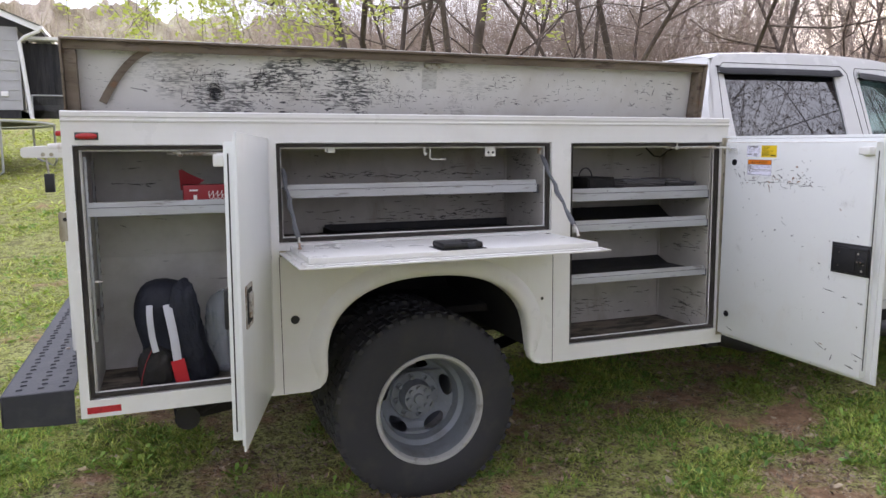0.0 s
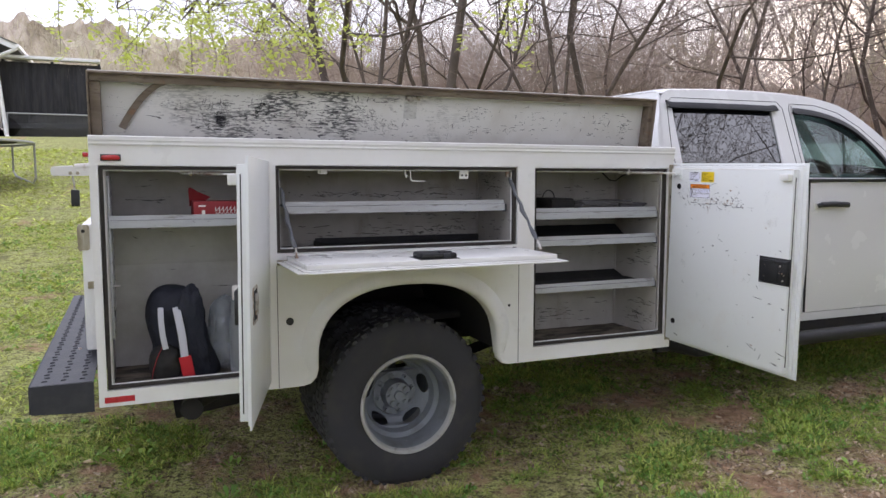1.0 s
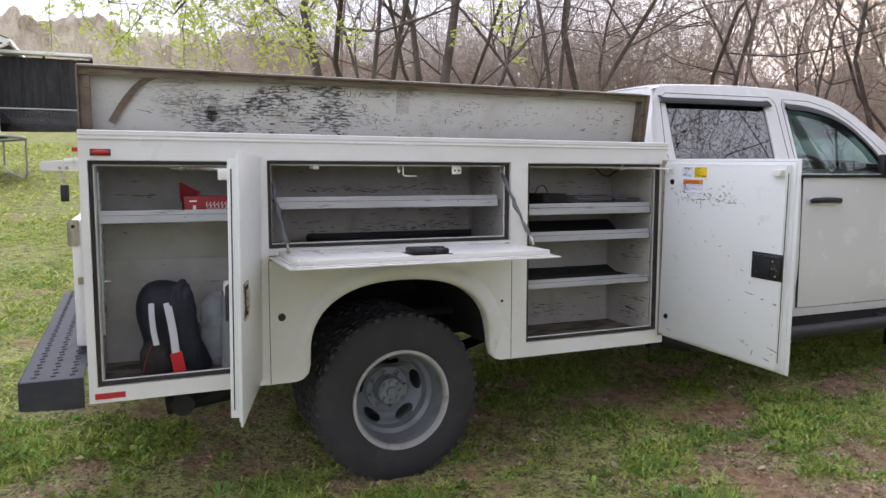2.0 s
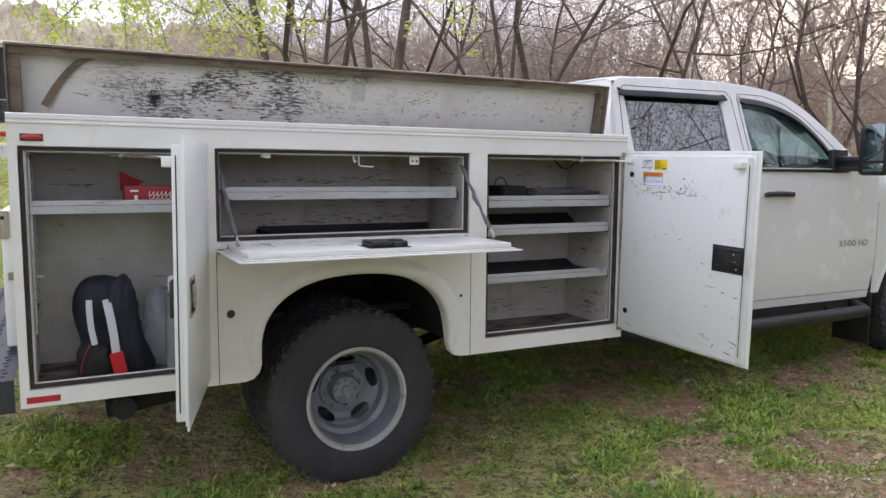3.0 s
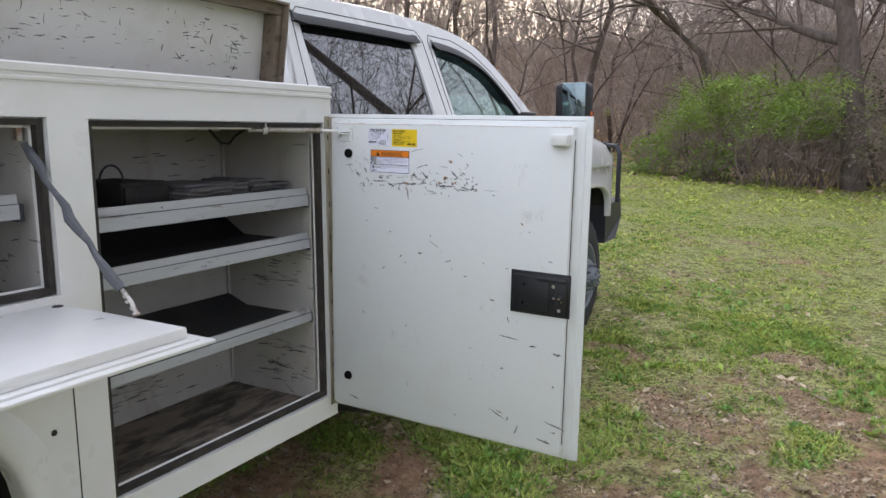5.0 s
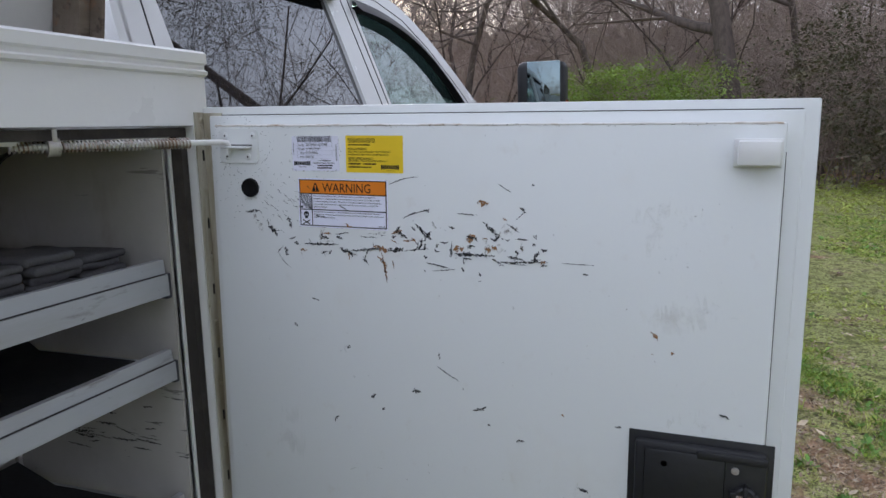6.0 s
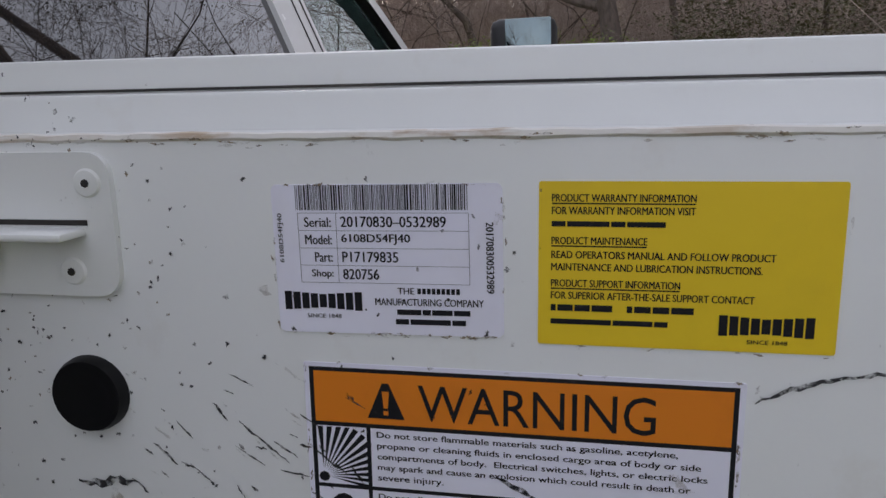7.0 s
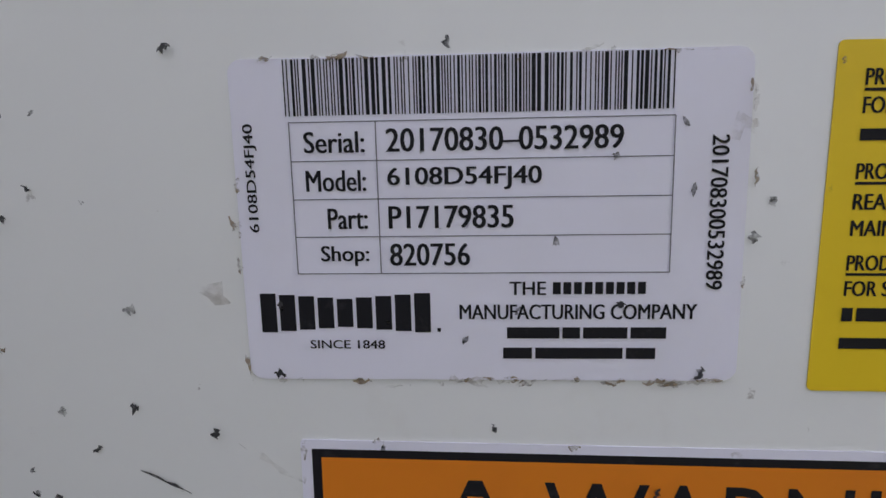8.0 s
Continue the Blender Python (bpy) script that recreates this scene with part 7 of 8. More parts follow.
def soil_at(x, y):
    u, v = (x - SX[0]) / 0.12, (y - SY_[0]) / 0.12
    iu, iv = np.clip(u.astype(int), 0, len(SX) - 2), np.clip(v.astype(int), 0, len(SY_) - 2)
    fu, fv = u - iu, v - iv
    return (SOIL[iv, iu] * (1 - fu) + SOIL[iv, iu + 1] * fu) * (1 - fv) + (SOIL[iv + 1, iu] * (1 - fu) + SOIL[iv + 1, iu + 1] * fu) * fv


CLUMP, FINE = field(1.1, 5), field(3.4, 6)


def cover(name, count, xr, yr, seed, keep, shape, material, label, category):
    """Many small leaves in one mesh. keep(x, y, gen) picks the places; shape(gen, n) gives each leaf its length, width, lift, spread and plants' size."""
    gen = np.random.RandomState(seed)
    x, y = gen.uniform(*xr, count), gen.uniform(*yr, count)
    ok = keep(x, y, gen)
    x, y = x[ok], y[ok]
    per, length, width, lift, spread, bend = shape
    n = len(x) * per
    x, y = np.repeat(x, per), np.repeat(y, per)
    size = np.repeat(gen.uniform(0.55, 1.35, n // per), per) * gen.uniform(0.6, 1.25, n)
    a = gen.uniform(0, 2 * np.pi, n)
    ln, wd = length * size, width * size
    bx, by = x + np.cos(a) * spread * size * gen.rand(n), y + np.sin(a) * spread * size * gen.rand(n)
    z = yard_z(bx, by)
    up = lift * size * gen.uniform(0.2, 1.3, n)
    dx, dy = np.cos(a), np.sin(a)
    roll = gen.normal(0, 0.35, n) * wd
    P = np.empty((n, 4, 3))
    P[:, 0] = np.stack([bx, by, z - 0.002], 1)
    P[:, 1] = np.stack([bx + dx * ln * 0.55 - dy * wd, by + dy * ln * 0.55 + dx * wd, z + up * bend + roll], 1)
    P[:, 2] = np.stack([bx + dx * ln, by + dy * ln, z + up], 1)
    P[:, 3] = np.stack([bx + dx * ln * 0.55 + dy * wd, by + dy * ln * 0.55 - dx * wd, z + up * bend - roll], 1)
    me = bpy.data.meshes.new(name)
    me.vertices.add(n * 4)
    me.vertices.foreach_set("co", P.ravel())
    me.loops.add(n * 4)
    me.loops.foreach_set("vertex_index", np.arange(n * 4))
    me.polygons.add(n)
    me.polygons.foreach_set("loop_start", np.arange(n) * 4)
    me.update(calc_edges=True)
    me.materials.append(material)
    return tagged(new(name, me), label, category, kind="stuff")


def green(edge, thick):
    return lambda x, y, gen: (soil_at(x, y) + 0.30 * (FINE(x, y) - 0.5) < edge + gen.normal(0, 0.03, len(x))) & (CLUMP(x, y) + 0.5 * FINE(x, y) > thick + gen.normal(0, 0.09, len(x)))


def bare_soil(edge):
    return lambda x, y, gen: soil_at(x, y) + 0.25 * (FINE(x, y) - 0.5) > edge + gen.normal(0, 0.08, len(x))


outside = lambda box_, rule: lambda x, y, gen: ~((x > box_[0]) & (x < box_[1]) & (y > box_[2]) & (y < box_[3])) & rule(x, y, gen)  # noqa: E731
NEAR, MID = (-1.8, 6.8, -2.2, 1.4), (-4.0, 14.0, -5.0, 9.0)
# (leaves a plant, length, width, lift, spread, bend)
cover("weeds", 30000, NEAR[:2], NEAR[2:], 21, green(0.47, 0.76), (9, 0.017, 0.0042, 0.014, 0.012, 0.75), M_WEED, "low broad-leaved weeds in clumps", "weeds")
cover("weeds", 9000, NEAR[:2], NEAR[2:], 22, green(0.45, 0.86), (12, 0.023, 0.0052, 0.024, 0.016, 0.8), M_WEED, "taller broad-leaved weeds in clumps", "weeds")
cover("grass", 90000, NEAR[:2], NEAR[2:], 1, green(0.47, 0.72), (4, 0.028, 0.0013, 0.022, 0.012, 0.7), M_GRASS, "short patchy spring grass", "grass")
cover("grass", 70000, MID[:2], MID[2:], 2, outside(NEAR, green(0.55, 0.62)), (4, 0.045, 0.0040, 0.026, 0.03, 0.7), M_GRASS, "short patchy spring grass", "grass")
cover("weeds", 26000, MID[:2], MID[2:], 23, outside(NEAR, green(0.50, 0.78)), (6, 0.035, 0.0100, 0.022, 0.03, 0.75), M_WEED, "low broad-leaved weeds in clumps", "weeds")
cover("grass", 75000, (-10.0, 30.0), (-9.0, 21.0), 3, outside(MID, green(0.55, 0.60)), (3, 0.10, 0.014, 0.045, 0.10, 0.7), M_GRASS, "short patchy spring grass", "grass")
cover("grass", 26000, NEAR[:2], NEAR[2:], 31, green(0.46, 0.84), (7, 0.040, 0.0017, 0.040, 0.016, 0.7), M_GRASS, "longer tufts of spring grass", "grass")
cover("weeds", 3500, NEAR[:2], NEAR[2:], 32, green(0.50, 0.70), (7, 0.032, 0.0085, 0.024, 0.018, 0.8), M_WEED, "broad-leaved rosettes in the grass", "weeds")
cover("leaf_litter", 2600, (-1.8, 9.0), (-2.4, 2.0), 33, lambda x, y, gen: soil_at(x, y) > 0.24 + gen.normal(0, 0.08, len(x)), (1, 0.050, 0.0140, 0.018, 0.03, 0.5), M_STRAW, "pale curled dead leaves on the lawn", "leaf litter")
cover("straw", 60000, NEAR[:2], NEAR[2:], 24, bare_soil(0.36), (2, 0.045, 0.0010, 0.008, 0.02, 0.6), M_STRAW, "dry bleached straw on the soil", "straw")
cover("leaf_litter", 36000, NEAR[:2], NEAR[2:], 25, bare_soil(0.38), (2, 0.020, 0.0055, 0.010, 0.03, 0.7), M_LITTER, "scattered dry leaves and wood chips", "leaf litter")
cover("leaf_litter", 14000, (6.8, 12.0), (-4.0, 6.0), 26, bare_soil(0.40), (2, 0.035, 0.0100, 0.012, 0.04, 0.7), M_LITTER, "scattered dry leaves and wood chips", "leaf litter")
cover("leaf_litter", 9000, (14.0, 40.0), (-12.0, 20.0), 27, lambda x, y, gen: np.hypot(x - 0.2, y + 2.5) > 19.8 + gen.normal(0, 0.9, len(x)), (2, 0.12, 0.035, 0.04, 0.15, 0.7), M_LITTER, "dry leaves along the wood's edge", "leaf litter")


# ---- trees ----
class Limbs:
    """Collects tapered limbs as plain vertices and faces."""

    def __init__(self):
        self.v, self.f = [], []

    def limb(self, pts, radii, n):
        i0 = len(self.v)
        for k, p in enumerate(pts):
            d = (pts[min(k + 1, len(pts) - 1)] - pts[max(k - 1, 0)]).normalized()
            u = d.orthogonal().normalized()
            w = d.cross(u)
            for q in range(n):
                a = q * math.tau / n
                self.v.append(p + (u * math.cos(a) + w * math.sin(a)) * radii[k])
        for k in range(len(pts) - 1):
            for q in range(n if n > 2 else 1):
                a, b = i0 + k * n + q, i0 + k * n + (q + 1) % n
                self.f.append((a, b, b + n, a + n))

    def mesh(self, name, material):
        me = bpy.data.meshes.new(name)
        me.from_pydata([tuple(p) for p in self.v], [], self.f)
        me.polygons.foreach_set("use_smooth", [True] * len(self.f))
        me.materials.append(material)
        return me


def grow(rr, big, fine, start, way, length, radius, level, top, tips=None, droop=0.0, wild=0.22):
    n = 5 if level < 2 else 3 if level == 2 else 2
    pts, radii = [start], [radius]
    p, d = start.copy(), way.normalized()
    seg = length / n
    for k in range(n):
        d = (d + Vector((rr.gauss(0, wild), rr.gauss(0, wild), rr.gauss(0.03 - droop, wild * 0.8)))).normalized()
        p = p + d * seg
        pts.append(p.copy())
        radii.append(radius * (1 - 0.62 * (k + 1) / n))
    (big if level < 2 else fine).limb(pts, radii, 7 if level == 0 else 5 if level == 1 else 3 if level == 2 else 2)
    if level >= top:
        if tips is not None:
            tips.append((p.copy(), d.copy()))
        return
    kids = (rr.randint(6, 8), rr.randint(5, 7), rr.randint(4, 6), rr.randint(3, 5), 3)[level]
    for k in range(kids):
        s = rr.uniform(0.3 if level else 0.28, 1.0)
        j = min(n - 1, int(s * n))
        q = pts[j].lerp(pts[j + 1], s * n - j)
        a = rr.uniform(0, math.tau)
        u = d.orthogonal().normalized()
        side = (u * math.cos(a) + d.cross(u) * math.sin(a))
        dirn = (d * rr.uniform(0.35, 0.9) + side * rr.uniform(0.6, 1.0) + Vector((0, 0, 0.15 - droop * 2)))
        grow(rr, big, fine, q, dirn, length * rr.uniform(0.38, 0.62), max(radii[j] * rr.uniform(0.38, 0.6), 0.004), level + 1, top, tips, droop, wild)


def tree_kind(seed, height, radius, lean_, top, twig_mat=None, forks=1, wild=0.2):
    rr = random.Random(seed)
    big, fine = Limbs(), Limbs()
    for k in range(forks):
        way = Vector((rr.gauss(0, lean_), rr.gauss(0, lean_), 1))
        grow(rr, big, fine, Vector((rr.gauss(0, 0.12) * (forks > 1), rr.gauss(0, 0.12) * (forks > 1), -0.15)), way, height * rr.uniform(0.85, 1.1), radius, 0, top, None, 0.0, wild)
    root = thing("tree", "bare brown deciduous tree in early spring", "tree", "bare trees at the wood's edge")
    for nm, lm, mt in (("trunk", big, M_BARK), ("crown", fine, twig_mat or M_TWIG)):
        ob = new(nm, lm.mesh(nm, mt))
        ob.parent = root
    return root


def polar(az, dist):
    """A place seen from the yard's middle: azimuth in degrees from +y towards +x."""
    x, y = 0.2 + dist * math.sin(radians(az)), -2.5 + dist * math.cos(radians(az))
    return x, y, ground_z(x, y)


rr = random.Random(77)
kinds = [tree_kind(100 + k, h, r, ln, 4, None, fk, wl_) for k, (h, r, ln, fk, wl_) in enumerate(((9.0, 0.085, 0.10, 1, 0.16), (8.0, 0.062, 0.25, 2, 0.22), (10.0, 0.10, 0.12, 1, 0.20), (7.0, 0.05, 0.22, 3, 0.26), (8.5, 0.058, 0.3, 2, 0.20)))]
spots = []
# a group of trunks close behind the bed, then the wood's edge all round
for az, d in ((16.6, 12.5), (18.6, 13.2), (21.8, 13.0), (25.5, 14.5), (31.5, 15.0), (36.5, 16.0)):
    spots.append((az, d, 1.0))
for az in [*range(18, 46, 5), *range(46, 112, 3)]:
    spots.append((az + rr.uniform(-1.5, 1.5), rr.uniform(18, 25) if az < 45 else rr.uniform(22.5, 31), rr.uniform(0.8, 1.2)))
for az in [*range(18, 46, 6), *range(46, 112, 3)]:
    spots.append((az + rr.uniform(-2, 2), rr.uniform(29, 44), rr.uniform(0.8, 1.25)))
# woods on the other side of the yard, which the glass mirrors
for az in range(110, 152, 4):
    spots.append((az, 15.0 + 3.5 * (az % 3 == 0), 1.55 + 0.2 * (az % 8 == 0)))
for az, d in ((112, 15), (122, 14.0), (132, 13.5), (144, 12.5), (158, 12), (175, 13), (198, 14), (214, 13), (235, 15), (278, 19), (294, 18), (308, 19)):
    spots.append((az, d, rr.uniform(0.9, 1.2) if az < 200 else 1.2))
first = set()
for i, (az, d, size) in enumerate(spots):
    x, y, z = polar(az, d)
    k = i % len(kinds)
    m = Matrix.Translation((x, y, z)) @ Matrix.Rotation(rr.uniform(0, math.tau), 4, "Z") @ Matrix.Scale(size, 4)
    if k not in first:
        first.add(k)
        kinds[k].matrix_basis = m
    else:
        c = copy_thing(kinds[k], m)
        c.matrix_basis = m


# brush between the trees
def brush_kind(seed, h, n_stem):
    rr_ = random.Random(seed)
    lm = Limbs()
    for _ in range(n_stem):
        p = Vector((rr_.gauss(0, 1.3), rr_.gauss(0, 0.8), -0.1))
        grow(rr_, lm, lm, p, Vector((rr_.gauss(0, 0.3), rr_.gauss(0, 0.3), 1)), h * rr_.uniform(0.5, 1.1), 0.016, 2, 4, None, 0.02, 0.28)
    return tagged(new("undergrowth", lm.mesh("undergrowth", M_BRUSH)), "tangled bare brown undergrowth", "undergrowth", "undergrowth", "stuff")


brushes = [brush_kind(300 + k, 4.2, 46) for k in range(3)]
first = set()
i = 0
for az in list(range(10, 112, 2)):
    for _ in range(2 if az > 72 or 24 < az < 40 else 1):
        d = rr.uniform(26, 34) if az < 45 else rr.uniform(30, 46) if az < 86 else rr.uniform(22, 33)
        x, y, z = polar(az + rr.uniform(-1.5, 1.5), d)
        m = Matrix.Translation((x, y, z)) @ Matrix.Rotation(rr.uniform(0, math.tau), 4, "Z") @ Matrix.Scale(rr.uniform(0.8, 1.2) * (1.25 if az < 70 else 1.5 if d > 27 else 1.0), 4)
        k = i % 3
        if k not in first:
            first.add(k)
            brushes[k].matrix_basis = m
        else:
            copy_thing(brushes[k], m).matrix_basis = m
        i += 1


for az in range(118, 322, 8):
    x, y, z = polar(az + rr.uniform(-2, 2), rr.uniform(13, 17) if az < 160 else rr.uniform(17, 22))
    copy_thing(brushes[i % 3], m := Matrix.Translation((x, y, z)) @ Matrix.Rotation(rr.uniform(0, math.tau), 4, "Z") @ Matrix.Scale(rr.uniform(0.9, 1.5), 4)).matrix_basis = m
    i += 1


# tall budding trees behind the yard, whose crowns the glass mirrors
rr5 = random.Random(41)
big, fine, buds = Limbs(), Limbs(), []
grow(rr5, big, fine, Vector((0, 0, -0.2)), Vector((0.04, 0.05, 1)), 15.0, 0.12, 0, 5, buds, 0.0, 0.17)
tall = thing("tree", "tall budding tree on the near side of the yard", "tree", "tall trees behind the yard")
for nm, lm, mt in (("trunk", big, M_BARK), ("crown", fine, M_BARK)):
    new(nm, lm.mesh(nm, mt)).parent = tall
tall_spots = [(104 + 9.5 * k, 9.0 + 2.2 * (k * 7 % 5) + (11.0 if k < 4 else 0.0), 1.0 + 0.09 * (k * 3 % 4) + (0.9 if k < 4 else 0.0)) for k in range(15)]
BUDS = [p for p, _ in buds]
# gnarled old trees at the wood's edge
def old_tree(seed, az, d, height, radius, wild, label):
    root = tree_kind(seed, height, radius, 0.12, 4, None, 1, wild)
    x, y, z = polar(az, d)
    root.matrix_basis = Matrix.Translation((x, y, z))
    tagged(root, label)


old_tree(901, 80.5, 24.5, 9.5, 0.15, 0.36, "gnarled bare old tree with thick crooked limbs")
old_tree(905, 70.0, 25.5, 10.0, 0.14, 0.32, "gnarled bare old tree with thick crooked limbs")
old_tree(903, 86.6, 21.0, 12.0, 0.30, 0.10, "thick dark trunk at the wood's edge")
old_tree(904, 61.0, 26.0, 10.0, 0.11, 0.28, "bare crooked tree at the wood's edge")


# far woods, their haze painted in as pale colour
def far_kind(seed):
    rr_ = random.Random(seed)
    lm = Limbs()
    for _ in range(8):
        p = Vector((rr_.gauss(0, 3.5), rr_.gauss(0, 2), -0.3))
        grow(rr_, lm, lm, p, Vector((rr_.gauss(0, 0.2), 0, 1)), rr_.uniform(7, 11), 0.10, 1, 4, None, 0.0, 0.2)
    return tagged(new("far_trees", lm.mesh("far_trees", M_FARTWIG)), "distant bare and budding trees, haze painted in as pale colour", "woods", "distant woods", "stuff")


fars = [far_kind(400 + k) for k in range(2)]
for i, (az, d) in enumerate([(a, rr.uniform(46, 60)) for a in [*(k * 1.6 - 24 for k in range(28)), *range(21, 45, 3), *(45 + 2.0 * k for k in range(10)), *range(65, 112, 3)]]):
    x, y, z = polar(az, d)
    m = Matrix.Translation((x, y, z)) @ Matrix.Rotation(rr.uniform(0, math.tau), 4, "Z") @ Matrix.Scale(rr.uniform(0.62, 0.86) if az < 20 else rr.uniform(0.75, 1.05) if az < 45 else rr.uniform(1.05, 1.4), 4)
    if i < 2:
        fars[i].matrix_basis = m
    else:
        copy_thing(fars[i % 2], m).matrix_basis = m


# the wooded rise far behind the yard
def rise_mesh():
    verts, faces = [], []
    azs = [-48 + 0.22 * k for k in range(int(170 / 0.22))]
    for a in azs:
        k = min(1.0, max(0.0, (a - 12) / 14))
        el = 10.3 * (1 - k) + 6.4 * k + 0.4 * min(1.0, max(0.0, (a - 44) / 8)) + 1.6 * noise.fractal((a * 0.22, 0, 1), 0.9, 2.0, 5) + 0.35 * noise.noise((a * 6.1, 3, 1))
        for j in range(13):
            s = j / 12
            d = 74 + 10 * s + 3.0 * noise.fractal((a * 0.5, s * 7, 4), 0.8, 2.0, 3)
            x, y, z = polar(a, d)
            verts.append((x, y, z - 1.5 + s * (1.4 + d * math.tan(radians(el)) - z + 1.5)))
    for i in range(len(azs) - 1):
        for j in range(12):
            q = i * 13 + j
            faces.append((q, q + 13, q + 14, q + 1))
    me = bpy.data.meshes.new("backdrop")
    me.from_pydata(verts, [], faces)
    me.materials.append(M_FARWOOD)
    return me


tagged(new("backdrop", rise_mesh()), "tan spring woods on a distant rise, haze painted in as pale colour", "woods", kind="structure")


# leaves as small folded quads round a list of points
def leaves(name, spots_, size, per, spread, material, parent, seed, hang=0.0):
    rr_ = random.Random(seed)
    verts, faces = [], []
    for p in spots_:
        for _ in range(rr_.randint(max(1, per - 2), per + 2)):
            q = p + Vector((rr_.gauss(0, spread), rr_.gauss(0, spread), rr_.gauss(0, spread) - hang * rr_.random()))
            s = size * rr_.uniform(0.5, 1.2)
            face = Vector((rr_.gauss(0, 0.55), rr_.gauss(0, 0.55), 1)).normalized()
            u = (face.orthogonal().normalized() @ Matrix.Rotation(rr_.uniform(0, math.tau), 3, face)).normalized()
            w = face.cross(u)
            i = len(verts)
            verts.extend((tuple(q - u * s), tuple(q + w * s * 0.5 + Vector((0, 0, 0.15 * s))), tuple(q + u * s), tuple(q - w * s * 0.5)))
            faces.append((i, i + 1, i + 2, i + 3))
    me = bpy.data.meshes.new(name)
    me.from_pydata(verts, [], faces)
    me.materials.append(material)
    ob = new(name, me)
    ob.parent = parent
    return ob


tagged(leaves("leaves", BUDS, 0.032, 8, 0.22, M_CEDAR, tall, 45), "small dark unfolding leaves", kind="stuff")
for k, (az, d, size) in enumerate(tall_spots):
    m = Matrix.Translation(polar(az, d)) @ Matrix.Rotation(1.3 * k, 4, "Z") @ Matrix.Scale(size, 4)
    if k:
        copy_thing(tall, m).matrix_basis = m
tall.matrix_basis = Matrix.Translation(polar(*tall_spots[0][:2])) @ Matrix.Scale(tall_spots[0][2], 4)


# leafing tree whose long twigs hang over the bed
lx, ly, lz = polar(18.3, 10.2)
leaf_tree = thing("tree", "tree coming into bright green leaf above the truck", "tree")
big, fine = Limbs(), Limbs()
rr2 = random.Random(9)
tips = []
base = Vector((lx, ly, lz - 0.1))
grow(rr2, big, fine, base, Vector((0.05, -0.03, 1)), 5.2, 0.05, 1, 2, None, 0.0, 0.08)
crown_top = base + Vector((0.1, -0.1, 3.6))
for k in range(21):
    az, dist, el = rr2.uniform(4, 32), rr2.uniform(7.4, 9.4), rr2.uniform(11.5, 16)
    if k < 12:
        az = rr2.uniform(3, 13)
    elif k < 15:
        az = rr2.uniform(-6, 0)
    x, y, _ = polar(az, dist)
    z = 1.39 + dist * math.tan(radians(el))
    mid = Vector((x, y, z))
    bend = crown_top.lerp(mid, 0.5) + Vector((rr2.gauss(0, 0.2), rr2.gauss(0, 0.2), 0.8 + rr2.random() * 0.4))
    fine.limb([crown_top, bend, mid], [0.03, 0.016, 0.009], 4)
    for q in range(rr2.randint(2, 4)):
        p, d = mid + Vector((rr2.gauss(0, 0.25), rr2.gauss(0, 0.25), 0.1)), Vector((rr2.gauss(0, 0.5), rr2.gauss(0, 0.5), -0.7))
        pts = [mid, p.copy()]
        for s in range(5):
            d = (d + Vector((rr2.gauss(0, 0.25), rr2.gauss(0, 0.25), -0.1))).normalized()
            p = p + d * rr2.uniform(0.10, 0.2)
            pts.append(p.copy())
            tips.append(p.copy())
            if rr2.random() < 0.6:
                tips.append(p + Vector((rr2.gauss(0, 0.06), rr2.gauss(0, 0.06), 0.02)))
        fine.limb(pts, [0.006, 0.005, 0.0045, 0.004, 0.0035, 0.003, 0.002], 3)
for nm, lm, mt in (("trunk", big, M_BARK), ("crown", fine, M_BARK)):
    ob = new(nm, lm.mesh(nm, mt))
    ob.parent = leaf_tree
tagged(leaves("leaves", tips, 0.040, 6, 0.045, M_LEAF, leaf_tree, 5, 0.05), "bright yellow-green young leaves", kind="stuff")


# green thicket and cedars at the wood's edge
def bush(az, dist, w, h, seed, material, label, count, low=0.05, leaf=0.06, per=7, gaps=None):
    x, y, z = polar(az, dist)
    root = thing("bush", label, "bush", at=(x, y, z))
    rr_ = random.Random(seed)
    lm = Limbs()
    tp = []
    for _ in range(34):
        p = Vector((rr_.gauss(0, w * 0.2), rr_.gauss(0, w * 0.15), -0.1))
        grow(rr_, lm, lm, p, Vector((p.x * 0.7 / w * 2, p.y * 0.5 / w * 2, 1)), h * rr_.uniform(0.5, 0.85), 0.02, 2, 4, tp, 0.05, 0.3)
    ob = new("stem_tangle", lm.mesh("stem_tangle", M_TWIG))
    ob.parent = root
    tagged(ob, "bare brown stems", kind="stuff")
    pts = [p for p, _ in tp if p.z > h * low]
    rr_.shuffle(pts)
    sprays = []
    for _ in range(count // 6):        # arching sprays, leafy along their length
        q = Vector((rr_.gauss(0, w * 0.27), rr_.gauss(0, w * 0.16), h * rr_.uniform(max(low, 0.12), 0.95)))
        way = Vector((rr_.gauss(0, 1), rr_.gauss(0, 0.7), rr_.uniform(-0.2, 0.5))).normalized()
        for k in range(9):
            sprays.append(q.copy())
            q = q + way * 0.09
            way = (way + Vector((0, 0, -0.10))).normalized()
    pts = pts[:count] + sprays
    if gaps is not None:               # foliage in tiers with open dark hollows between
        pts = [p for p in pts if noise.fractal((p.x * 0.8 + seed, p.y * 0.8, p.z * 1.7), 0.9, 2.0, 2) > gaps and p.z > h * (low + 0.12 * noise.noise((p.x * 1.1, seed, p.y)))]
    tagged(leaves("leaves", pts, leaf, per, 0.09, material, root, seed + 1), kind="stuff")
    return root


